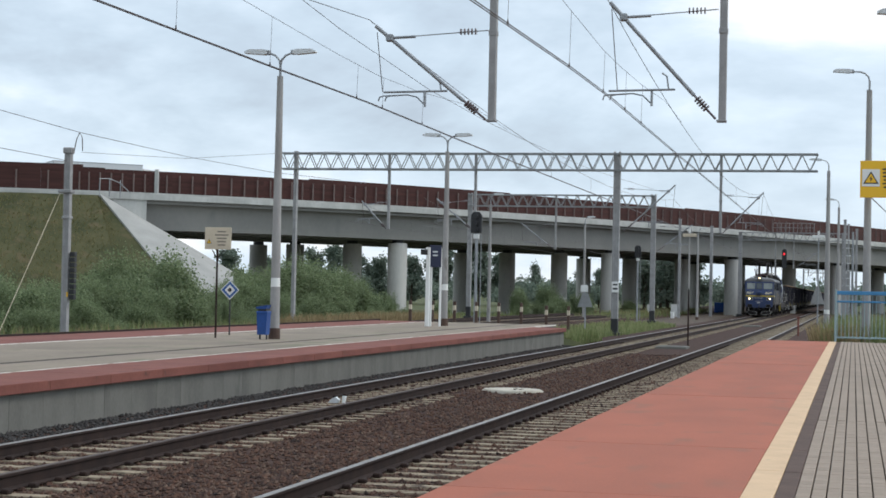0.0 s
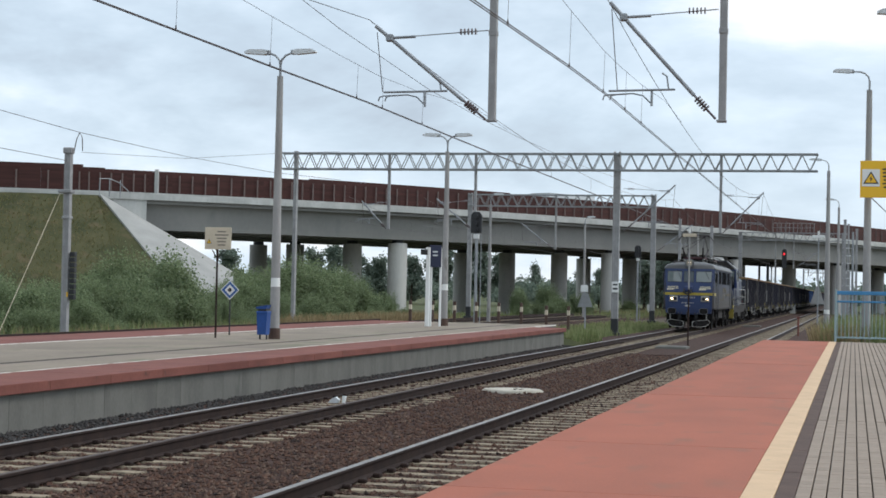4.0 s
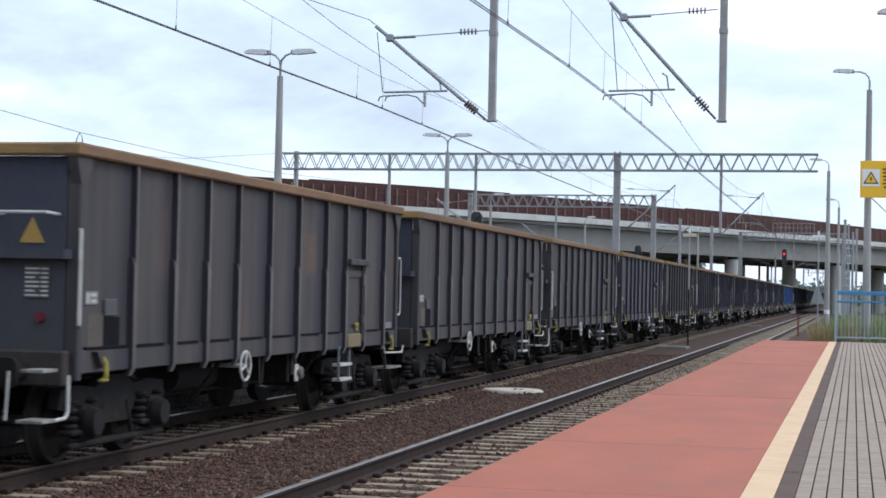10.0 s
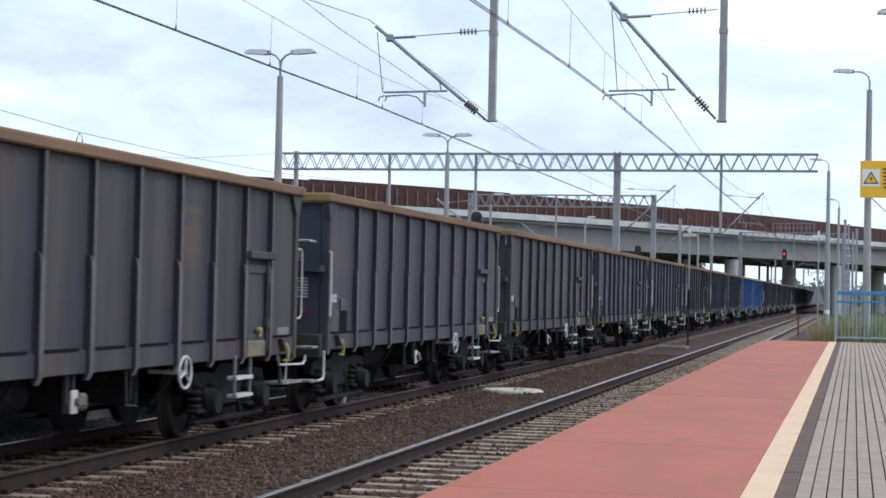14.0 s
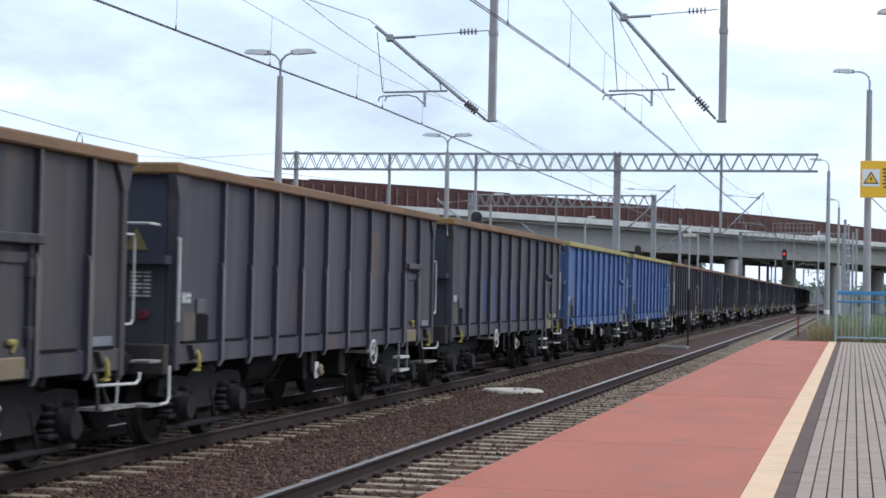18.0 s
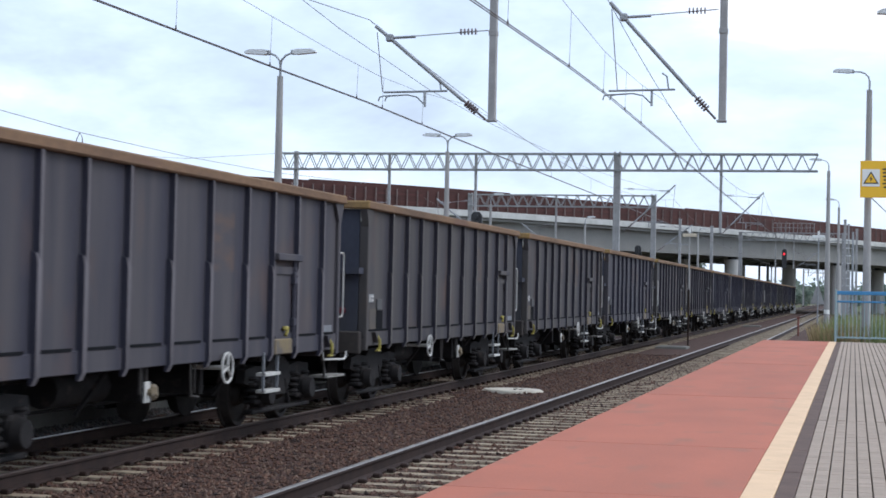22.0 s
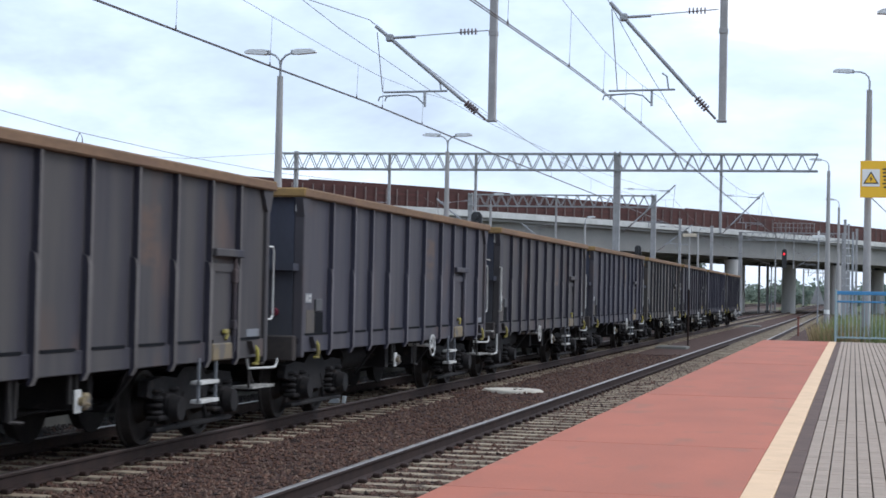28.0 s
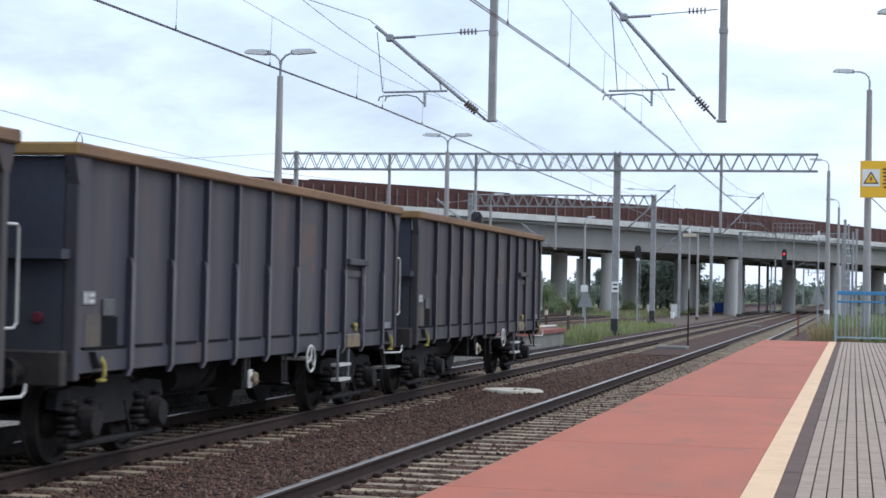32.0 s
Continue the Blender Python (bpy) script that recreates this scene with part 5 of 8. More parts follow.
grass("dry_platform_grass", 3200, [(-28.8, -27.5, 84, 116, -0.25)], 0.72, M["straw"], "dry pale grass behind the island platform", 8)
grass("dry_verge_grass", 5000, [(-31.0, -28.6, 85, 125, -0.6), (-29.2, -28.2, 50, 125, -0.5), (-28, -19.5, 170, 230, -0.4), (-1.2, 1.0, 58, 70, -0.3)], 0.7, M["straw"], "dry yellow grass along the edge of the railway", 3)


# ---- a lorry on the bridge ----
def lorry():
    t = thing("lorry", "pale grey box lorry driving along the bridge", "lorry")
    part("box_body", Geo().box(-1.25, 1.25, -10.2, -2.4, 0.9, 3.2, 0.04), M["lamp_head"], t)
    part("roof_edge", Geo().box(-1.27, 1.27, -10.22, -2.38, 3.18, 3.24, 0.02), M["galv"], t)
    part("cab", Geo().prism([(-2.3, 0.6), (-0.05, 0.6), (0.0, 1.6), (-0.25, 2.7), (-2.3, 2.9)], "x", -1.2, 1.2), M["white"], t)
    part("windscreen", Geo().prism([(-0.04, 1.7), (0.01, 1.7), (-0.22, 2.55), (-0.27, 2.55)], "x", -1.05, 1.05), M["black"], t)
    part("chassis", Geo().box(-0.5, 0.5, -10, -0.5, 0.55, 0.9), M["black"], t)
    for y in (-1.3, -7.4, -8.7):
        for s in (-1, 1):
            w = part("wheel", Geo().cyl((s * 0.9, y, 0.5), (s * 1.2, y, 0.5), 0.5, n=16), M["black"], t)
            part("rim", Geo().cyl((s * 1.2, y, 0.5), (s * 1.21, y, 0.5), 0.26, n=12), M["galv"], w)
    return t


truck = lorry()
TRUCK_ROWS = []
for t, u in ((0, 0.247), (1, 0.381), (2, 0.481), (3, 0.573), (4, 0.66), (5, 0.745), (6, 0.83), (7, 0.91), (8, 0.99), (9, 1.07), (10, 1.15), (12, 1.3), (15, 1.5), (18, 1.6), (32, 1.62)):
    p, d = bridge_at(u)
    e = p + Vector((-d.y, d.x)) * 5.0
    TRUCK_ROWS.append((float(t), pose(e.x, e.y, 9.0, 0, 0, math.degrees(math.atan2(d.y, d.x)) - 90)))


# ---- the train ----
def dusty(name, paint, dust, z0, z1, rough=0.6, amount=1.0, streak=3.0, rust=None, bays=None, mark=None):
    """Paint under road dust that thickens towards the bottom edge, with streaks down the side."""
    m = surf(name, paint, tuple(c * 0.72 for c in paint), 1.3, rough, bump=0.06, fine=24, stretch=(1, 1, 0.35))
    n, l = m.node_tree.nodes, m.node_tree.links
    b = n["Principled BSDF"]
    prev = b.inputs["Base Color"].links[0].from_socket
    co = n.new("ShaderNodeTexCoord")
    sep = n.new("ShaderNodeSeparateXYZ")
    l.new(co.outputs["Object"], sep.inputs[0])
    ns = n.new("ShaderNodeTexNoise")
    ns.inputs["Scale"].default_value, ns.inputs["Detail"].default_value = streak, 6
    mp = n.new("ShaderNodeMapping")
    mp.inputs["Scale"].default_value = (1, 1, 0.12)
    l.new(co.outputs["Object"], mp.inputs["Vector"])
    info = n.new("ShaderNodeObjectInfo")
    sc = n.new("ShaderNodeVectorMath")
    sc.operation = "SCALE"
    sc.inputs[0].default_value = (31, 17, 5)
    l.new(info.outputs["Random"], sc.inputs["Scale"])
    l.new(sc.outputs["Vector"], mp.inputs["Location"])
    l.new(mp.outputs[0], ns.inputs["Vector"])
    ma = n.new("ShaderNodeMath")
    ma.operation = "MULTIPLY_ADD"
    ma.inputs[1].default_value = -(z1 - z0) * 1.6
    l.new(ns.outputs["Fac"], ma.inputs[0])
    l.new(sep.outputs["Z"], ma.inputs[2])
    mr = n.new("ShaderNodeMapRange")
    half = (z1 - z0) * 0.8
    mr.inputs["From Min"].default_value, mr.inputs["From Max"].default_value = z0 - half, z1 - half
    mr.inputs["To Min"].default_value, mr.inputs["To Max"].default_value = amount, 0.0
    l.new(ma.outputs[0], mr.inputs["Value"])
    mx = n.new("ShaderNodeMix")
    mx.data_type = "RGBA"
    cover = mr.outputs[0]
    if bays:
        # between the ribs the dust lies on the windward half of each bay, shade painted before each rib
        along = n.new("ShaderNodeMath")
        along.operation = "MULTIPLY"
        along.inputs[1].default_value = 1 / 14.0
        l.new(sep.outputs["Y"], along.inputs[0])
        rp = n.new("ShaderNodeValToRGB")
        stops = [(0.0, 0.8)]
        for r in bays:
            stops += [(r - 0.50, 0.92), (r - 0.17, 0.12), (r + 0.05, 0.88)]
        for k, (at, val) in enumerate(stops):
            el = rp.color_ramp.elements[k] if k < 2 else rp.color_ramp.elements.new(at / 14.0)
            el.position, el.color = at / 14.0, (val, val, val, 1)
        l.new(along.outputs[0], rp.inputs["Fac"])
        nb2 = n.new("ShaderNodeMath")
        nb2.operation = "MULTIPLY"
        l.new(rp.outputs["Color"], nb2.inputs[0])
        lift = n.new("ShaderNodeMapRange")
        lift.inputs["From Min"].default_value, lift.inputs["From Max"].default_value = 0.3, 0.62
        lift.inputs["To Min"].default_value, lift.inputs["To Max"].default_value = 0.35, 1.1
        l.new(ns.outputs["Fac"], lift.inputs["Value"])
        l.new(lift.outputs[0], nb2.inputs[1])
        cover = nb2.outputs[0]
    l.new(cover, mx.inputs["Factor"])
    l.new(prev, mx.inputs[6])
    mx.inputs[7].default_value = (*dust, 1)
    out = mx.outputs[2]
    if rust:
        nr = n.new("ShaderNodeTexNoise")
        nr.inputs["Scale"].default_value, nr.inputs["Detail"].default_value = 1.1, 6
        mr2 = n.new("ShaderNodeMapping")
        mr2.inputs["Scale"].default_value = (1, 1, 0.55)
        l.new(co.outputs["Object"], mr2.inputs["Vector"])
        l.new(sc.outputs["Vector"], mr2.inputs["Location"])
        l.new(mr2.outputs[0], nr.inputs["Vector"])
        rr = n.new("ShaderNodeMapRange")
        rr.inputs["From Min"].default_value, rr.inputs["From Max"].default_value = 0.57, 0.76
        rr.inputs["To Max"].default_value = 0.55
        l.new(nr.outputs["Fac"], rr.inputs["Value"])
        m2 = n.new("ShaderNodeMix")
        m2.data_type = "RGBA"
        l.new(rr.outputs[0], m2.inputs["Factor"])
        l.new(out, m2.inputs[6])
        m2.inputs[7].default_value = (*rust, 1)
        out = m2.outputs[2]
    if mark:
        # an old painted-over mark, rubbed and rusty, high in one bay
        (y0, y1, z0m, z1m), tint = mark
        axes = []
        for sock, lo, hi in ((sep.outputs["Y"], y0, y1), (sep.outputs["Z"], z0m, z1m)):
            for p, q in ((lo - 0.05, lo + 0.04), (hi + 0.05, hi - 0.04)):
                e = n.new("ShaderNodeMapRange")
                e.interpolation_type = "SMOOTHSTEP"
                e.inputs["From Min"].default_value, e.inputs["From Max"].default_value = p, q
                l.new(sock, e.inputs["Value"])
                axes.append(e.outputs[0])
        nm = n.new("ShaderNodeTexNoise")
        nm.inputs["Scale"].default_value, nm.inputs["Detail"].default_value = 3.2, 5
        mm = n.new("ShaderNodeMapping")
        mm.inputs["Scale"].default_value = (1, 0.45, 1.6)
        l.new(co.outputs["Object"], mm.inputs["Vector"])
        l.new(sc.outputs["Vector"], mm.inputs["Location"])
        l.new(mm.outputs[0], nm.inputs["Vector"])
        rub = n.new("ShaderNodeMapRange")
        rub.inputs["From Min"].default_value, rub.inputs["From Max"].default_value = 0.36, 0.66
        rub.inputs["To Max"].default_value = 0.85
        l.new(nm.outputs["Fac"], rub.inputs["Value"])
        val = rub.outputs[0]
        for o in axes:
            pr = n.new("ShaderNodeMath")
            pr.operation = "MULTIPLY"
            l.new(val, pr.inputs[0])
            l.new(o, pr.inputs[1])
            val = pr.outputs[0]
        m3 = n.new("ShaderNodeMix")
        m3.data_type = "RGBA"
        l.new(val, m3.inputs["Factor"])
        l.new(out, m3.inputs[6])
        m3.inputs[7].default_value = (*tint, 1)
        out = m3.outputs[2]
    l.new(out, b.inputs["Base Color"])
    return m


T = dict(
    blue=surf("locomotive_blue_paint", (0.023, 0.042, 0.120), (0.016, 0.031, 0.092), 2, 0.35, fine=30, bump=0.03, third=(0.05, 0.06, 0.11), third_at=0.62),
    blue_side=dusty("dusty_blue_side", (0.056, 0.074, 0.125), (0.054, 0.047, 0.041), 1.5, 3.35, 0.6),
    roof=dusty("dusty_grey_roof", (0.105, 0.104, 0.106), (0.062, 0.058, 0.055), 3.3, 4.0, 0.42),
    yellow=surf("yellow_stripe_paint", (0.42, 0.32, 0.04), (0.32, 0.24, 0.04), 4, 0.5, fine=30, bump=0.02),
    ochre=surf("dusty_ochre_stripe", (0.19, 0.145, 0.075), (0.12, 0.098, 0.075), 1.2, 0.7, fine=20, bump=0.02, third=(0.10, 0.088, 0.078), third_at=0.52),
    hood_yellow=surf("hood_yellow_paint", (0.36, 0.29, 0.06), (0.28, 0.22, 0.05), 2, 0.6, fine=25, bump=0.03),
    navy=surf("diesel_blue_paint", (0.013, 0.030, 0.108), (0.010, 0.022, 0.08), 2, 0.45, fine=25, bump=0.03),
    navy_side=dusty("dusty_diesel_side", (0.060, 0.072, 0.108), (0.066, 0.063, 0.063), 1.2, 2.6, 0.55),
    frame=surf("dusty_underframe", (0.052, 0.046, 0.042), (0.031, 0.028, 0.026), 2, 0.85, fine=25, third=(0.026, 0.023, 0.021), third_at=0.6),
    gear=surf("grimy_running_gear", (0.0175, 0.015, 0.0145), (0.009, 0.0082, 0.0082), 4, 0.85, fine=25, bump=0.3, third=(0.034, 0.027, 0.023), third_at=0.6, wear=6),
    louvre=plain("dark_louvre", (0.009, 0.0095, 0.011), 0.95),
    panel_grey=surf("pale_grey_panel", (0.16, 0.17, 0.185), (0.12, 0.125, 0.13), 3, 0.5, fine=20, bump=0.02),
    # cab and bright glass: part of the sky reflection is in the base colour
    glass=plain("cab_glass", (0.12, 0.145, 0.14), 0.05),
    dark_glass=plain("dim_door_glass", (0.035, 0.04, 0.042), 0.12),
    bright_glass=plain("painted_sky_glass", (0.30, 0.33, 0.34), 0.08),
    pale=surf("worn_pale_paint", (0.50, 0.49, 0.46), (0.36, 0.35, 0.32), 4, 0.6, fine=30, bump=0.02),
    brand=surf("dusty_cream_mark", (0.19, 0.165, 0.12), (0.085, 0.076, 0.062), 5, 0.7, fine=25, bump=0.0),
    brand_clean=plain("cream_mark", (0.62, 0.55, 0.38), 0.6),
    lamp_bowl=surf("warm_lamp_reflector", (0.36, 0.32, 0.25), (0.26, 0.23, 0.18), 6, 0.4, fine=30, bump=0.0),
    bag_film=surf("pale_plastic_film", (0.62, 0.60, 0.62), (0.36, 0.34, 0.38), 9, 0.35, fine=40, bump=0.2),
    ochre_sign=plain("faded_sign_yellow", (0.36, 0.21, 0.05), 0.6),
    panto=surf("pantograph_steel", (0.06, 0.05, 0.05), (0.035, 0.03, 0.03), 4, 0.6, metal=0.4),
    panto_red=surf("red_oxide_frame", (0.075, 0.028, 0.03), (0.04, 0.02, 0.022), 4, 0.7),
    wheel=surf("worn_wheel_steel", (0.045, 0.038, 0.034), (0.024, 0.021, 0.02), 5, 0.7, metal=0.2),
    tread=plain("bright_wheel_tread", (0.45, 0.44, 0.43), 0.35, 1.0),
    wagon_end=dusty("blue_grey_wagon_end", (0.052, 0.057, 0.080), (0.064, 0.061, 0.060), 0.9, 3.0, 0.7, 0.8),
    rim_rust=surf("rusty_orange_rim", (0.20, 0.122, 0.07), (0.125, 0.08, 0.052), 1.5, 0.9, fine=20, stretch=(1, 0.3, 1), third=(0.14, 0.085, 0.06), third_at=0.6, wear=2.0),
    rim_end=surf("ochre_end_rim", (0.29, 0.185, 0.07), (0.18, 0.115, 0.06), 1.5, 0.9, fine=20),
    rim_yellow=surf("dusty_yellow_rim", (0.32, 0.27, 0.10), (0.22, 0.19, 0.09), 1.5, 0.9, fine=20),
    hook=surf("yellow_hook_paint", (0.36, 0.31, 0.06), (0.16, 0.13, 0.05), 8, 0.65, fine=40, bump=0.05),
    panel_dim=surf("dull_grey_panel", (0.085, 0.085, 0.085), (0.06, 0.06, 0.062), 4, 0.7, fine=20, bump=0.02),
    rubbed=surf("rubbed_ochre_patch", (0.105, 0.085, 0.062), (0.068, 0.062, 0.058), 2.5, 0.75, fine=18, bump=0.03),
    headstock=surf("grimy_headstock", (0.058, 0.048, 0.042), (0.035, 0.031, 0.030), 3, 0.85, fine=20, bump=0.1),
    scrawl=surf("faded_spray_paint", (0.24, 0.235, 0.22), (0.10, 0.097, 0.093), 6, 0.8, fine=30, bump=0),
    step=surf("trodden_step_paint", (0.30, 0.29, 0.265), (0.13, 0.12, 0.105), 7, 0.7, fine=30, bump=0.05),
    rubber=surf("dark_window_rubber", (0.026, 0.026, 0.03), (0.016, 0.016, 0.018), 5, 0.7, fine=30, bump=0),
    dim_glass=plain("dim_grey_glass", (0.055, 0.07, 0.08), 0.08),
    lamp_warm=plain("warm_lamp_glass", (0.42, 0.33, 0.20), 0.15),
    panel_mid=surf("worn_white_mark", (0.30, 0.30, 0.29), (0.10, 0.10, 0.105), 6, 0.6, fine=30, bump=0),
    faint_stripe=surf("faint_dusty_stripe", (0.105, 0.086, 0.055), (0.062, 0.054, 0.045), 1.5, 0.7, fine=20, bump=0.02),
    dull_sign=plain("dull_sign_yellow", (0.17, 0.135, 0.05), 0.7),
    red_lamp=plain("red_tail_disc", (0.12, 0.01, 0.022), 0.7),
)

# two builds of wagon: rib places along the side, the bay of the door, ladder, mark
RIBS = dict(p=(2.05, 3.21, 4.25, 5.32, 6.56, 7.78, 9.08, 10.10, 11.14, 12.32), q=(2.15, 3.21, 4.22, 5.34, 6.48, 7.64, 8.84, 9.96, 11.06, 12.06))
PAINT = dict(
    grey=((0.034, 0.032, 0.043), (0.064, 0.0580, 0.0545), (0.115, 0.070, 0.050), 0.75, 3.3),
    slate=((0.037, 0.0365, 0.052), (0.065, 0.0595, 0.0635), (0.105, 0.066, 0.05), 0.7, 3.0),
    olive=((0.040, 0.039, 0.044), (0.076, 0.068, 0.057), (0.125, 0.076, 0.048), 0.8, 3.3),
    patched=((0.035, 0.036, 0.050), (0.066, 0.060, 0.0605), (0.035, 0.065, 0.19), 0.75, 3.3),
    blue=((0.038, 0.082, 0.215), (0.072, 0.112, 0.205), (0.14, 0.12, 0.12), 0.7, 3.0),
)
BODY, FACE, LIT_EDGE = {}, {}, {}
for tone, (paint, dust, rust, amount, top) in PAINT.items():
    # faces turned to the wind keep cleaner, darker paint that also stands for their shade
    FACE[tone] = surf(tone + "_shaded_rib_face_paint", tuple(c * 1.1 for c in paint), tuple(c * 0.8 for c in paint), 2.0, 0.7, fine=24, bump=0.05, stretch=(1, 1, 0.4))
    # worn outer edges: the light they catch is put into the colour
    LIT_EDGE[tone] = surf(tone + "_lit_rib_edge", tuple(c * 2.0 for c in dust), tuple(c * 1.4 for c in dust), 2.0, 0.75, fine=24, bump=0.05, stretch=(1, 1, 0.4))
    for build, ribs in RIBS.items():
        k = 5 if build == "p" else 6
        lo, hi = ribs[k] + 0.10, ribs[k + 1] - 0.38
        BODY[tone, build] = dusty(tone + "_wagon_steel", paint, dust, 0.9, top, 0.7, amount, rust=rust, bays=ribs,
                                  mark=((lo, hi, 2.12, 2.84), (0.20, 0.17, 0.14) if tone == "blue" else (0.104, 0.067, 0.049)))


T["glass"].node_tree.nodes["Principled BSDF"].inputs["IOR"].default_value = 1.9
T["dark_glass"].node_tree.nodes["Principled BSDF"].inputs["Specular IOR Level"].default_value = 0.15
T["louvre"].node_tree.nodes["Principled BSDF"].inputs["Specular IOR Level"].default_value = 0.08
T["bright_glass"].node_tree.nodes["Principled BSDF"].inputs["IOR"].default_value = 2.6


def loft(levels):
    """Closed shell through outlines of equal length: levels of (z, [(x, y), ...])."""
    g, n = Geo(), len(levels[0][1])
    v = [(x, y, z) for z, o in levels for x, y in o]
    f = [(i * n + k, i * n + (k + 1) % n, (i + 1) * n + (k + 1) % n, (i + 1) * n + k) for i in range(len(levels) - 1) for k in range(n)]
    f += [tuple(range(n))[::-1], tuple(range(len(v) - n, len(v)))]
    return g.add(v, f)


rolling = []


def wheelset(parent, y, r, name="wheelset"):
    """Axle and two wheels about their own axis."""
    w = part(name, Geo().cyl((-0.95, 0, 0), (0.95, 0, 0), 0.085, n=10), M["black"], parent)
    w.matrix_basis = pose(0, y, r)
    prof = [(0.66, 0.12), (0.66, r + 0.027), (0.69, r + 0.027), (0.70, r), (0.82, r - 0.012), (0.82, r * 0.86), (0.775, r * 0.82), (0.755, r * 0.42), (0.83, r * 0.34), (0.86, 0.13), (0.86, 0.02)]
    n, m = 28, len(prof)
    for s in (-1, 1):
        v = [(s * x, q * math.cos(2 * math.pi * k / n), q * math.sin(2 * math.pi * k / n)) for k in range(n) for x, q in prof]
        f = [(k * m + i, k * m + i + 1, ((k + 1) % n) * m + i + 1, ((k + 1) % n) * m + i) for k in range(n) for i in range(m - 1)]
        part("wheel", Geo().add(v, f), T["wheel"], w)
    return w, y, r


def rail_tube(name, pts, parent, r=0.02, mat=None, label=""):
    return part(name, Geo().tube(pts, r, 6), mat or T["pale"], parent, label)


def rounded(cx, cz, w, h, r, n=4):
    """Outline of a rectangle with round corners, half sizes w and h."""
    out = []
    for sx, sz, a0 in ((1, 1, 0), (-1, 1, 90), (-1, -1, 180), (1, -1, 270)):
        for k in range(n + 1):
            a = radians(a0 + 90 * k / n)
            out.append((cx + sx * (w - r) + r * math.cos(a), cz + sz * (h - r) + r * math.sin(a)))
    return out


def buffers(parent, y, s, w=0.2, h=0.17, z=1.05, mat=None):
    """A pair of buffers; s is the way they point along the train."""
    for x in (-0.88, 0.88):
        b = part("buffer", Geo().cyl((x, y, z), (x, y + s * 0.42, z), 0.1, 0.085, 12), T["gear"], parent)
        part("buffer_head", Geo().prism(rounded(x, z, w, h, min(w, h) * 0.55), "y", *sorted((y + s * 0.39, y + s * 0.46))), mat or T["gear"], b)
    part("coupling", Geo().tube([(0, y, 1.02), (0, y + s * 0.2, 1.02), (0, y + s * 0.34, 0.95), (0, y + s * 0.36, 0.7), (0, y + s * 0.3, 0.62)], 0.04, 6), T["gear"], parent)


def side_quad(name, parent, x, y0, y1, z0, z1, t, mat, c=0.01, label=""):
    return part(name, Geo().box(min(x, x + t), max(x, x + t), y0, y1, z0, z1, c), mat, parent, label)


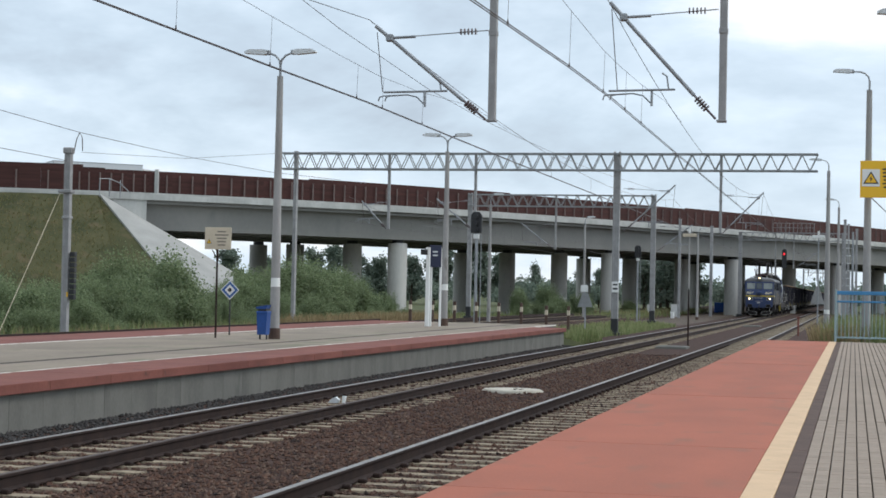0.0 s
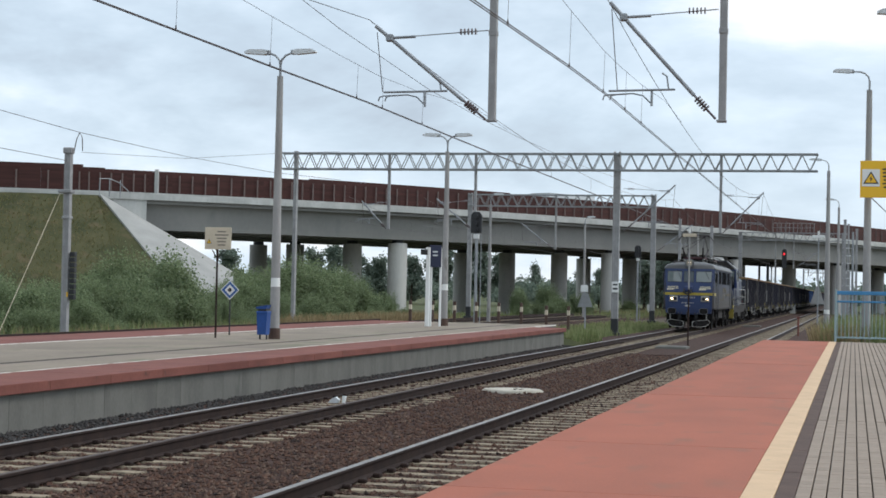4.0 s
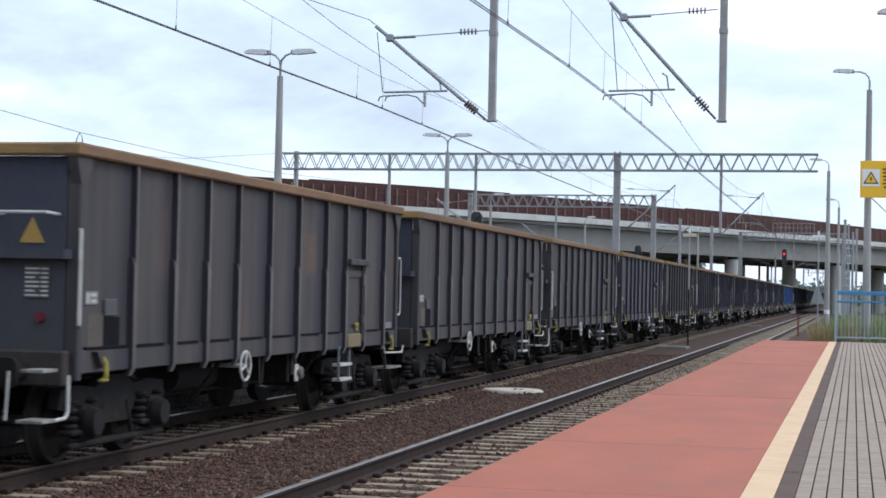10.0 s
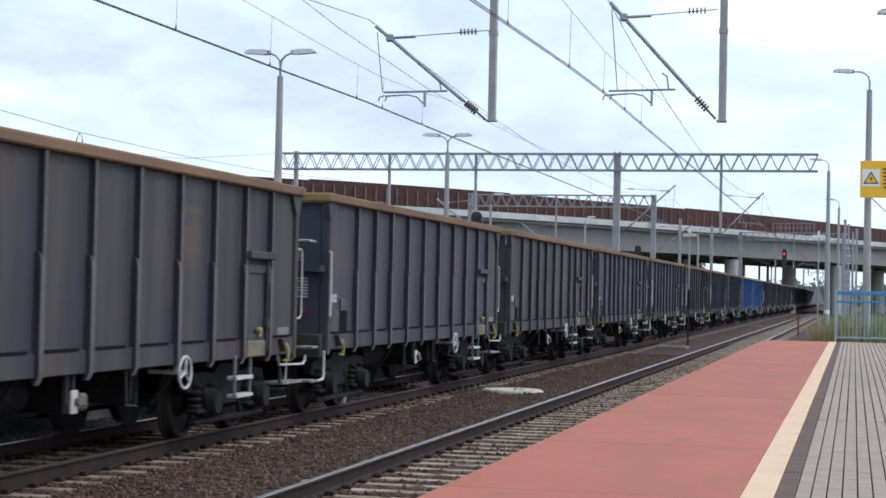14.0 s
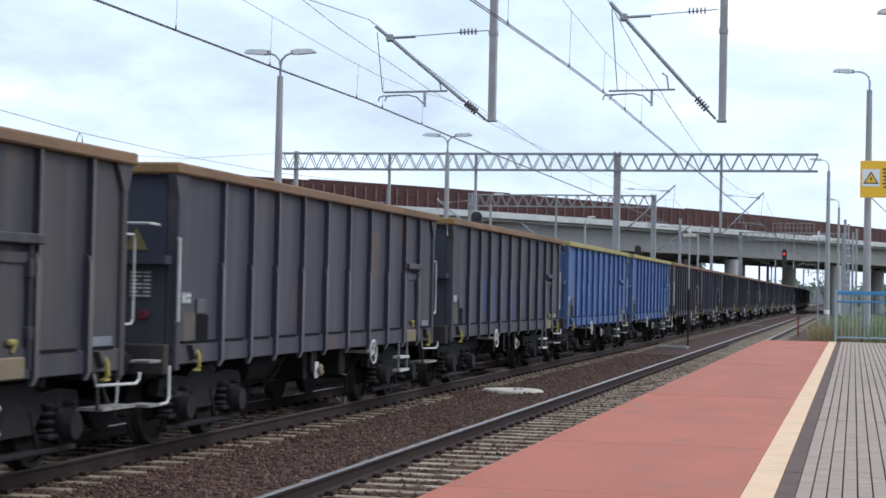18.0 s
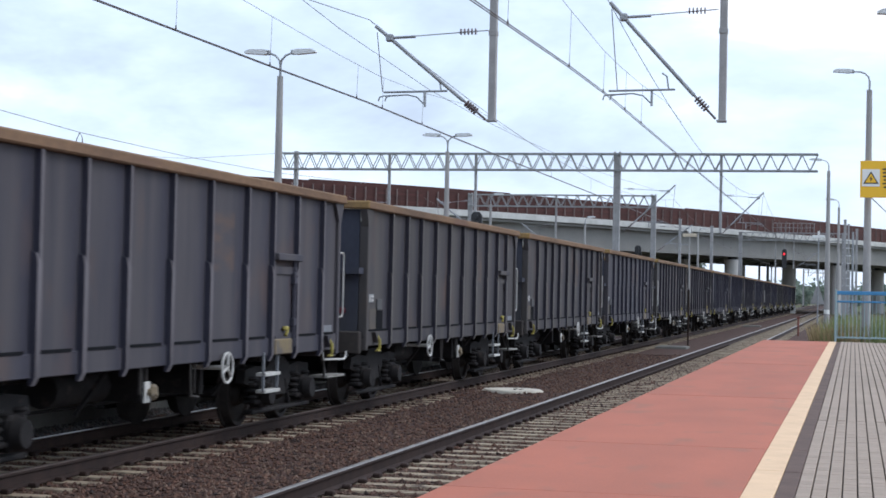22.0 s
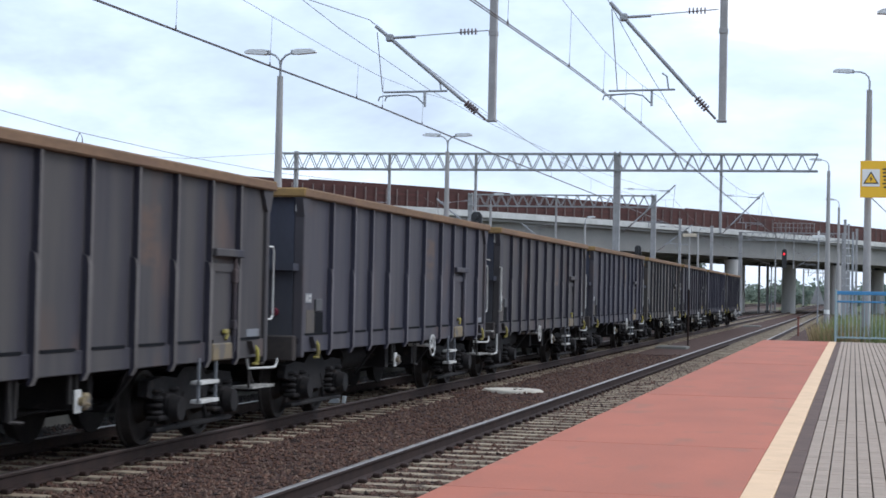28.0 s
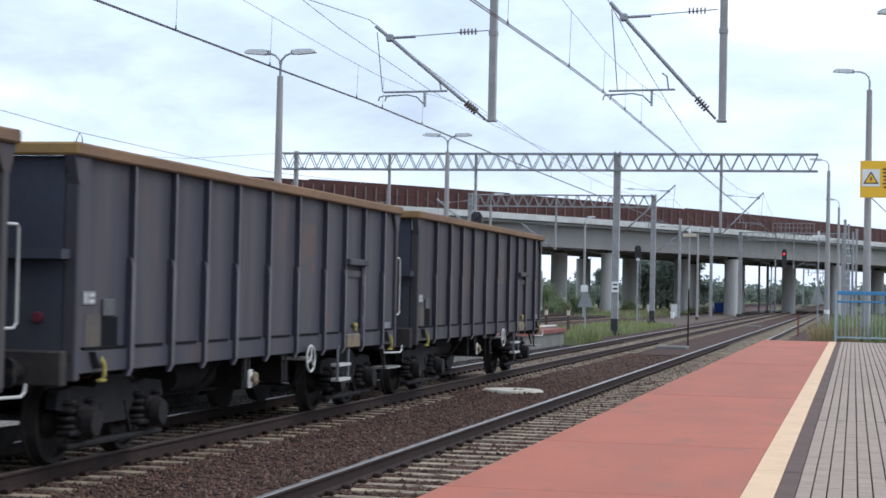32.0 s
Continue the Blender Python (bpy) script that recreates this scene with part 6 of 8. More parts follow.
def electric_loco():
    L = thing("electric_locomotive", "dusty blue electric locomotive with yellow stripe and raised pantograph", "locomotive")
    hw, end = 1.42, 14.42

    def outline(w, f):
        half = [(w, f + 0.20), (w - 0.015, f + 0.12), (w - 0.05, f + 0.07), (w - 0.13, f + 0.035), (w * 0.55, f + 0.012), (0.0, f)]
        front = half + [(-x, y) for x, y in half[-2::-1]]
        return front + [(x, end - y) for x, y in front[::-1]]

    body = part("body", loft([(1.22, outline(hw, 0.0)), (2.12, outline(hw, 0.0)), (3.30, outline(hw - 0.02, 0.28)), (3.42, outline(hw - 0.02, 0.30))]), T["blue_side"], L, "dusty blue-grey body shell")
    part("roof", loft([(3.42, outline(hw + 0.02, 0.31)), (3.46, outline(hw + 0.02, 0.33)), (3.54, outline(1.40, 0.38)), (3.61, outline(1.34, 0.42)), (3.675, outline(1.24, 0.52)), (3.73, outline(1.10, 0.64)), (3.78, outline(0.9, 0.80)), (3.83, outline(0.6, 1.0)), (3.855, outline(0.2, 1.25))]), T["roof"], L, "rounded dusty grey roof")

    def lean(z):
        return 0.28 * max(0, z - 2.12) / 1.18

    def bow(x):
        x = abs(x)
        return float(np.interp(x, [0, 0.78, 1.29, 1.37, 1.405, 1.42], [0, 0.012, 0.035, 0.07, 0.12, 0.20]))

    def nose(x0, x1, z0, z1, out, name, mat, label="", back=False, th=0.02, parent=L, taper=0.0):
        """A plate that follows the sloping, bowed front."""
        n = max(2, int(abs(x1 - x0) / 0.12))
        v, f = [], []
        for i in range(n + 1):
            x = x0 + (x1 - x0) * i / n
            for z, o in ((z0, out), (z1, out), (z1, out - th), (z0, out - th)):
                xx = x * (1 - taper * max(0.0, z - 2.12))
                y = lean(z) + bow(xx) - o
                v.append((xx, end - y if back else y, z))
        for i in range(n):
            f += [(i * 4 + k, i * 4 + (k + 1) % 4, i * 4 + 4 + (k + 1) % 4, i * 4 + 4 + k) for k in range(4)]
        f += [(0, 1, 2, 3), (n * 4 + 3, n * 4 + 2, n * 4 + 1, n * 4)]
        return part(name, Geo().add(v, f), mat, parent, label)

    def letters(x0, x1, z0, z1, count, name, mat, back, out=0.018):
        """A row of small plain bars where lettering stands."""
        w = (x1 - x0) / count
        for k in range(count):
            nose(x0 + k * w, x0 + (k + (0.42 if k % 3 else 0.58)) * w, z0, z1, out, name, mat, "", back)

    for back in (False, True):
        nose(-1.41, 1.41, 1.20, 2.12, 0.008, "front_lower_panel", T["blue"], "blue front panel", back)
        nose(-1.395, 1.395, 2.12, 3.41, 0.008, "front_upper_panel", T["blue"], "blue windscreen surround", back)
        nose(-1.405, 1.405, 1.935, 2.085, 0.013, "front_stripe", T["yellow"], "bright yellow stripe", back)
        for x0, x1 in ((-1.2, -0.42), (-0.29, 0.25), (0.40, 1.24)):
            nose(x0 - 0.02, x1 + 0.02, 2.665, 3.295, 0.014, "window_rubber", T["rubber"], "", back)
            nose(x0, x1, 2.69, 3.27, 0.024, "windscreen", T["glass"] if abs(x0 + x1) > 0.3 else T["dim_glass"], "pale reflecting windscreen", back)
        for x in (-0.84, 0.92):
            q = -1 if back else 1
            yb = end if back else 0.0
            fr = part("headlight_frame", Geo().box(x - 0.235, x + 0.235, *sorted((yb - q * 0.05, yb)), 1.57, 1.90, 0.03), M["galv"], L, "silver headlight surround")
            part("headlight_well", Geo().box(x - 0.2, x + 0.2, *sorted((yb - q * 0.056, yb - q * 0.03)), 1.60, 1.87), T["lamp_bowl"], fr)
            for o, on in ((-0.09, x < 0), (0.1, x > 0)):
                lens = part("headlight_lens", Geo().cyl((x + o, yb - q * 0.045, 1.735), (x + o, yb - q * 0.062, 1.735), 0.10, 0.092, 18), T["lamp_warm"] if on else T["rubber"], fr, "warm lamp glass" if on else "dark red-brown lamp glass")
                if on and not back:
                    part("bulb", Geo().cyl((x + o, yb - q * 0.06, 1.735), (x + o, yb - q * 0.07, 1.735), 0.049, 0.045, 14), M["lamp_glow"], lens, "lit warm headlight")
        q, yb = (-1, end) if back else (1, 0.0)
        tl = part("roof_lamp_box", Geo().cyl((-0.01, yb + q * 0.22, 3.755), (-0.01, yb + q * 0.62, 3.755), 0.245, 0.235, 24).cyl((-0.01, yb + q * 0.62, 3.755), (-0.01, yb + q * 1.0, 3.74), 0.235, 0.12, 24), T["roof"], L, "rounded grey roof headlight housing")
        part("roof_lamp_rim", Geo().prism(rounded(-0.01, 3.755, 0.215, 0.205, 0.09), "y", *sorted((yb + q * 0.195, yb + q * 0.222))), T["panel_grey"], tl)
        part("roof_lamp_glass", Geo().prism(rounded(-0.01, 3.755, 0.165, 0.155, 0.07), "y", *sorted((yb + q * 0.188, yb + q * 0.2))), T["lamp_bowl"], tl)
        part("roof_lamp_lens", Geo().cyl((-0.01, yb + q * 0.19, 3.755), (-0.01, yb + q * 0.18, 3.755), 0.05, n=14), M["lamp_glow"] if not back else T["louvre"], tl)
        part("skirt", Geo().prism([(-1.3, 1.22), (1.3, 1.22), (1.27, 0.93), (0.4, 0.86), (-0.4, 0.86), (-1.27, 0.93)], "y", *sorted((yb + q * 0.02, yb + q * 0.12))), T["blue"], L, "blue skirt below the front")
        buffers(L, yb, -q, 0.24, 0.17, 1.05, T["gear"])
        for x, z1, sway in ((-0.55, 0.36, 0.05), (-0.38, 0.30, -0.04), (0.36, 0.32, 0.05), (0.52, 0.38, -0.03)):
            hose = part("air_hose", Geo().tube([(x, yb, 0.95), (x, yb - q * 0.14, 0.93), (x + sway, yb - q * 0.2, 0.7), (x + sway * 1.5, yb - q * 0.14, z1)], 0.026, 6), M["black"], L, "dark hanging air hose")
            part("hose_end", Geo().cyl((x + sway * 1.5, yb - q * 0.14, z1 + 0.02), (x + sway * 1.6, yb - q * 0.13, z1 - 0.09), 0.035, n=8), T["gear"], hose)
        part("draw_hook", Geo().tube([(0.0, yb - q * 0.05, 1.0), (0.0, yb - q * 0.3, 1.02), (0.03, yb - q * 0.36, 1.12)], 0.04, 6), T["panel_dim"], L)
        rail_tube("coupling_link", [(-0.07, yb - q * 0.3, 1.02), (-0.09, yb - q * 0.34, 0.72), (0.0, yb - q * 0.36, 0.62), (0.09, yb - q * 0.34, 0.72), (0.07, yb - q * 0.3, 1.02)], L, 0.02, T["panel_dim"])
        for x in (-0.88, 0.88):
            yy = yb - q * 0.47
            rail_tube("buffer_edge", [(c, yy, d) for c, d in rounded(x, 1.05, 0.228, 0.158, 0.09)] + [(x + 0.228, yy, 1.118)], L, 0.012, T["panel_grey"])
        for s in (-1, 1):
            pl = [(0.24, 0.22), (0.24, 0.40), (0.29, 0.47), (0.40, 0.50), (0.92, 0.56), (1.06, 0.56), (1.16, 0.51), (1.19, 0.44), (1.14, 0.36), (1.04, 0.26), (0.92, 0.20), (0.80, 0.175), (0.34, 0.165)]
            def at(x, o):
                return yb - q * (0.22 - 0.5 * (x - 0.2) + o)
            n = len(pl)
            v = [(s * x, at(x, 0.02), z) for x, z in pl] + [(s * x, at(x, -0.02), z) for x, z in pl]
            part("snow_plough", Geo().add(v, [tuple(range(n)), tuple(range(2 * n - 1, n - 1, -1))] + [(k, (k + 1) % n, n + (k + 1) % n, n + k) for k in range(n)]), T["gear"], L, "dark snow plough plate")
            rail_tube("plough_edge", [(s * x, at(x, 0.03), z) for x, z in pl + pl[:1]], L, 0.015)
            rail_tube("step_rail", [(s * 1.02, yb - q * 0.03, 1.0), (s * 1.0, yb - q * 0.04, 0.55)], L, 0.018)
        part("air_horn", Geo().tube([(-0.80, yb + q * 0.25, 3.80), (-0.72, yb + q * 0.3, 3.80), (-0.28, yb + q * 0.45, 3.82)], 0.03, 8).cyl((-0.86, yb + q * 0.21, 3.80), (-0.78, yb + q * 0.26, 3.80), 0.085, 0.035, 10), T["panto"], L)
        part("jumper_box", Geo().box(-0.24, 0.24, *sorted((yb - q * 0.12, yb)), 2.14, 2.46, 0.05), T["blue"], L, "blue jumper cable box")
        part("jumper_hose", Geo().tube([(-0.24, yb - q * 0.06, 2.3), (-0.28, yb - q * 0.16, 2.12), (-0.08, yb - q * 0.2, 2.0), (0.12, yb - q * 0.16, 2.08), (0.16, yb - q * 0.1, 2.25)], 0.05, 6), M["black"], L)
        letters(-0.46, 0.40, 1.765, 1.855, 9, "number_bar", T["pale"], back)
        letters(-0.38, 0.30, 1.475, 1.535, 10, "number_bar", T["pale"], back)
        nose(-0.2, 0.08, 1.30, 1.40, 0.018, "maker_plate", T["pale"], "small pale plate", back)
        for x in (-0.95, 0.85):
            nose(x - 0.28, x + 0.38, 2.30, 2.335, 0.020, "brand_line", T["brand_clean"], "", back)
            letters(x - 0.22, x + 0.38, 2.36, 2.44, 11, "brand_bar", T["brand_clean"], back)
            for k in range(3):
                nose(x - 0.26 + k * 0.13, x - 0.16 + k * 0.13, 2.22, 2.295, 0.020, "brand_block", T["brand_clean"], "", back)
        for x in (-0.72, 0.82):
            part("wiper", Geo().cyl((x + 0.05, (end - 0.2) if back else 0.2, 3.34), (x + 0.3, (end - 0.02) if back else 0.02, 2.85), 0.014, n=5), M["black"], L)
    for s in (-1, 1):
        X = s * hw
        e = s * 0.015
        side_quad("side_stripe", L, X, 0.2, 2.01, 1.93, 2.08, s * 0.008, T["yellow"], 0.002, "yellow stripe")
        side_quad("dusty_stripe", L, X, 2.02, 3.7, 1.94, 2.06, s * 0.006, T["faint_stripe"], 0.002, "stripe dulled by dust")
        side_quad("dusty_stripe", L, X, 9.25, 11.0, 1.94, 2.06, s * 0.006, T["faint_stripe"], 0.002, "stripe dulled by dust")
        side_quad("dusty_stripe", L, X, 11.002, 14.1, 1.93, 2.07, s * 0.006, T["ochre"], 0.002, "stripe dulled by dust")
        for y0, y1 in ((3.14, 4.53), (5.87, 7.21), (7.51, 8.87), (10.0, 11.54)):
            lv = side_quad("louvre_panel", L, X, y0, y1, 2.62, 3.33, e, T["louvre"], 0.004, "black louvre opening")
            for k in range(16):
                z = 2.65 + k * 0.042
                part("slat", Geo().box(*sorted((X + s * 0.012, X + s * 0.032)), y0 + 0.04, y1 - 0.04, z, z + 0.014), T["louvre"], lv)
        for y0, y1 in ((2.22, 2.70), (4.91, 5.38), (9.19, 9.70)):
            pn = side_quad("window_panel", L, X, y0, y1, 2.58, 3.32, e, M["black"], 0.005)
            side_quad("pane", pn, X + s * 0.01, y0 + 0.04, y1 - 0.04, 2.62, 3.28, s * 0.012, T["blue_side"], 0.004, "blanked dusty window")
        for y0, y1, wy in ((1.33, 1.96, 1), (12.18, 12.62, -1)):
            dr = side_quad("door", L, X, y0, y1, 1.26, 3.38, s * 0.012, T["blue_side"], 0.004, "narrow crew door")
            side_quad("door_window", dr, X + s * 0.01, y0 + 0.12, y1 - 0.08, 2.45, 3.25, s * 0.012, T["dark_glass"], 0.004)
            side_quad("door_edge", dr, X, y0 - 0.02, y0, 1.26, 3.38, s * 0.016, M["black"], 0.002)
            side_quad("door_edge", dr, X, y1, y1 + 0.02, 1.26, 3.38, s * 0.016, M["black"], 0.002)
            for y in (y0 - 0.08, y1 + 0.1):
                rail_tube("handrail", [(X + s * 0.01, y, 3.22), (X + s * 0.09, y, 3.18), (X + s * 0.09, y, 1.15), (X + s * 0.02, y, 1.05)], L, 0.013, T["panel_grey"])
            st = part("step_ladder", Geo().box(*sorted((X - s * 0.12, X + s * 0.02)), y0 + 0.05, y1 - 0.05, 0.42, 0.46, 0.005), T["gear"], L)
            for z in (0.72, 1.0):
                part("tread", Geo().box(*sorted((X - s * 0.12, X + s * 0.02)), y0 + 0.05, y1 - 0.05, z, z + 0.035, 0.005), T["gear"], st)
            for y in (y0 + 0.05, y1 - 0.08):
                part("stringer", Geo().box(*sorted((X - s * 0.1, X - s * 0.05)), y, y + 0.03, 0.42, 1.25), T["gear"], st)
        for y0, y1 in ((0.36, 0.98), (13.15, 13.9)):
            cw = side_quad("cab_window", L, X, y0, y1, 2.62, 3.28, e, M["black"], 0.005)
            side_quad("pane", cw, X + s * 0.01, y0 + 0.05, (y0 + y1) / 2 - 0.02, 2.68, 3.22, s * 0.012, T["glass"], 0.004, "pale cab side window")
            side_quad("pane", cw, X + s * 0.01, (y0 + y1) / 2 + 0.02, y1 - 0.05, 2.68, 3.22, s * 0.012, T["dark_glass"], 0.004)
            side_quad("mirror", cw, X + s * 0.03, (y0 + y1) / 2 + 0.06, (y0 + y1) / 2 + 0.3, 2.72, 3.2, s * 0.1, M["black"], 0.02)
        for k in range(11):
            y0 = 6.38 + k * 0.252
            bar = Geo().prism([(y0, 2.10), (y0 + 0.15, 2.10), (y0 + 0.17, 2.42), (y0 + 0.02, 2.42)], "x", *sorted((X, X + s * 0.006)))
            part("brand_bar", bar, T["brand"], L)
        side_quad("brand_line", L, X, 6.4, 9.1, 1.93, 2.03, s * 0.006, T["brand"], 0.002)
        for k in range(3):
            y0 = 6.2 + k * 0.36
            part("brand_block", Geo().prism([(y0, 1.66), (y0 + 0.24, 1.66), (y0 + 0.42, 1.90), (y0 + 0.18, 1.90)], "x", *sorted((X, X + s * 0.006))), T["brand"], L)
        side_quad("brand_line", L, X, 4.4, 6.2, 1.66, 1.73, s * 0.006, T["faint_stripe"], 0.002)
        side_quad("plate", L, X, 8.95, 9.15, 1.80, 2.06, s * 0.01, T["frame"], 0.004)
        side_quad("gutter", L, X, 0.35, 14.1, 3.40, 3.45, s * 0.05, T["roof"], 0.008)
        side_quad("sill", L, X - s * 0.04, 0.15, 14.3, 1.14, 1.24, s * 0.05, T["frame"], 0.01)
        for y0, y1, z in ((6.2, 8.2, 0.6), (8.3, 9.15, 0.58)):
            side_quad("equipment_box", L, s * 1.22, y0, y1, z, 1.16, -s * 0.5, T["frame"], 0.02, "dusty equipment box")
        part("roof_rib", Geo().tube([(X, 4.9, 3.5), (s * 1.2, 4.9, 3.72), (s * 0.7, 4.9, 3.88)], 0.025, 5), T["roof"], L)
        part("roof_rib", Geo().tube([(X, 9.7, 3.5), (s * 1.2, 9.7, 3.72), (s * 0.7, 9.7, 3.88)], 0.025, 5), T["roof"], L)
        part("roof_walkway", Geo().box(*sorted((s * 0.55, s * 0.8)), 1.9, 12.6, 3.93, 3.96, 0.006), T["gear"], L)
    part("underframe", Geo().box(-1.1, 1.1, 0.3, 14.1, 0.95, 1.22), T["gear"], L)
    for yc in (2.95, 11.45):
        bg = part("bogie", Geo().box(-1.0, 1.0, yc - 0.35, yc + 0.35, 0.5, 0.9, 0.05), T["gear"], L, "grimy two-axle bogie")
        for s in (-1, 1):
            part("side_frame", Geo().prism([(yc - 2.3, 0.62), (yc - 2.2, 0.9), (yc - 0.8, 0.98), (yc + 0.8, 0.98), (yc + 2.2, 0.9), (yc + 2.3, 0.62), (yc + 0.9, 0.5), (yc - 0.9, 0.5)], "x", *sorted((s * 1.02, s * 1.16))), T["gear"], bg)
            for d in (-1.52, 1.52):
                ax = part("axle_box", Geo().box(*sorted((s * 1.0, s * 1.28)), yc + d - 0.2, yc + d + 0.2, 0.42, 0.82, 0.06), T["gear"], bg)
                part("axle_cover", Geo().cyl((s * 1.27, yc + d, 0.62), (s * 1.36, yc + d, 0.62), 0.17, 0.13, 14), T["frame"], ax)
                part("brake_shoe", Geo().prism([(yc + d - 0.72, 0.35), (yc + d - 0.62, 0.3), (yc + d - 0.60, 0.85), (yc + d - 0.72, 0.88)], "x", *sorted((s * 0.72, s * 1.2))), T["gear"], bg)
                part("brake_shoe", Geo().prism([(yc + d + 0.72, 0.35), (yc + d + 0.62, 0.3), (yc + d + 0.60, 0.85), (yc + d + 0.72, 0.88)], "x", *sorted((s * 0.72, s * 1.2))), T["gear"], bg)
                part("sand_pipe", Geo().tube([(s * 1.16, yc + d * 1.38, 0.6), (s * 1.1, yc + d * 1.34, 0.35), (s * 0.85, yc + d * 1.22, 0.15)], 0.022, 5), T["gear"], bg)
                part("hose", Geo().tube([(s * 1.3, yc + d * 0.4, 1.0), (s * 1.34, yc + d * 0.5, 0.72), (s * 1.3, yc + d * 0.75, 0.66), (s * 1.28, yc + d * 0.9, 0.8)], 0.02, 5), T["gear"], bg)
                part("sand_box", Geo().box(*sorted((s * 1.0, s * 1.3)), yc + d * 1.38 - 0.16, yc + d * 1.38 + 0.16, 0.55, 1.05, 0.04), T["gear"], bg)
                for o in (-0.42, 0.42):
                    sp = Geo()
                    for k in range(5):
                        sp.ring((s * 1.14, yc + d + o, 0.5 + k * 0.075), "z", 0.085, 0.024, 10, 5)
                    part("coil_spring", sp, T["gear"], bg)
                part("brake_rig", Geo().tube([(s * 1.2, yc + d - 0.7, 0.9), (s * 1.22, yc + d - 0.66, 0.4), (s * 1.2, yc + d - 0.2, 0.28)], 0.03, 5), T["gear"], bg)
                part("track_guard", Geo().prism([(yc + d - 0.62, 0.46), (yc + d + 0.62, 0.46), (yc + d + 0.1, 0.06), (yc + d - 0.05, 0.06)], "x", *sorted((s * 1.1, s * 1.2))), T["gear"], bg)
        for d in (-1.52, 1.52):
            rolling.append(wheelset(bg, yc + d, 0.625))
    # roof gear
    for y0, y1 in ((6.3, 7.7), (7.8, 9.3)):
        rb = part("resistor_box", Geo().prism([(-0.6, 3.88), (0.6, 3.88), (0.6, 4.12), (0.4, 4.27), (-0.4, 4.27), (-0.6, 4.12)], "y", y0, y1), T["frame"], L, "dark slatted resistor housing")
        for s in (-1, 1):
            for k in range(5):
                part("slat", Geo().box(*sorted((s * 0.6, s * 0.62)), y0 + 0.1, y1 - 0.1, 3.92 + k * 0.04, 3.94 + k * 0.04), T["gear"], rb)

    def pantograph(yc, raised):
        pf = part("pantograph", Geo().box(-0.6, 0.6, yc - 0.95, yc - 0.87, 4.03, 4.11, 0.01), T["panto_red"], L, "raised diamond pantograph" if raised else "folded pantograph")
        part("base_frame", Geo().box(-0.6, 0.6, yc + 0.87, yc + 0.95, 4.03, 4.11, 0.01).box(-0.6, -0.52, yc - 0.9, yc + 0.9, 4.03, 4.11).box(0.52, 0.6, yc - 0.9, yc + 0.9, 4.03, 4.11), T["panto_red"], pf)
        for x in (-0.56, 0.56):
            for y in (yc - 0.9, yc + 0.9):
                part("insulator", Geo().cyl((x, y, 3.82), (x, y, 4.03), 0.07, 0.06, 10), T["pale"], pf)
        zk, zt = (4.62, 5.40) if raised else (4.16, 4.26)
        kn = 1.70
        for sy in (-1, 1):
            for x in (-0.5, 0.5):
                part("lower_arm", Geo().cyl((x, yc + sy * 0.72, 4.08), (x * 1.15, yc + sy * kn, zk), 0.06, 0.04, 7), T["panto"], pf)
            part("arm_shaft", Geo().cyl((-0.6, yc + sy * 0.72, 4.09), (0.6, yc + sy * 0.72, 4.09), 0.05, n=8), T["panto_red"], pf)
            for x in (-0.58, 0.58):
                part("knee_joint", Geo().box(x - 0.05, x + 0.05, yc + sy * kn - 0.05, yc + sy * kn + 0.05, zk - 0.06, zk + 0.05, 0.015), T["panto"], pf)
        for sy in (-1, 1):
            for x in (-0.58, 0.58):
                part("upper_arm", Geo().cyl((x, yc + sy * kn, zk), (x * 0.9, yc + sy * 0.12, zt - 0.08), 0.017, n=5), T["panto"], pf)
            part("diagonal", Geo().cyl((-0.58, yc + sy * kn, zk), (0.5, yc + sy * 0.12, zt - 0.08), 0.014, n=5), T["panto"], pf)
        hd = Geo()
        for o in (-0.18, 0.18):
            hd.tube([(-1.0, yc + o, zt - 0.28), (-0.86, yc + o, zt - 0.08), (-0.66, yc + o, zt + 0.02), (-0.5, yc + o, zt + 0.04), (0.5, yc + o, zt + 0.04), (0.66, yc + o, zt + 0.02), (0.86, yc + o, zt - 0.08), (1.0, yc + o, zt - 0.28)], 0.02, 6)
        for x in (-0.52, 0.52):
            hd.box(x - 0.03, x + 0.03, yc - 0.22, yc + 0.22, zt - 0.1, zt - 0.02)
        hd.cyl((-0.55, yc, zt - 0.06), (0.55, yc, zt - 0.06), 0.016, n=5)
        part("collector_head", hd, T["panto"], pf)

    pantograph(3.88, True)
    pantograph(11.35, False)
    part("roof_busbar", Geo().tube([(0.3, 4.9, 4.05), (0.35, 5.4, 4.25), (0.3, 6.0, 4.1), (0.3, 6.3, 4.1)], 0.02, 5), T["pale"], L)
    part("breaker_box", Geo().box(-0.35, 0.35, 5.3, 5.9, 3.88, 4.1, 0.03), T["gear"], L)
    part("roof_cable", Geo().tube([(0.3, 9.3, 4.15), (0.35, 9.6, 4.38), (0.2, 10.0, 4.25), (0.1, 10.3, 4.1)], 0.025, 5), T["panto"], L)
    return L


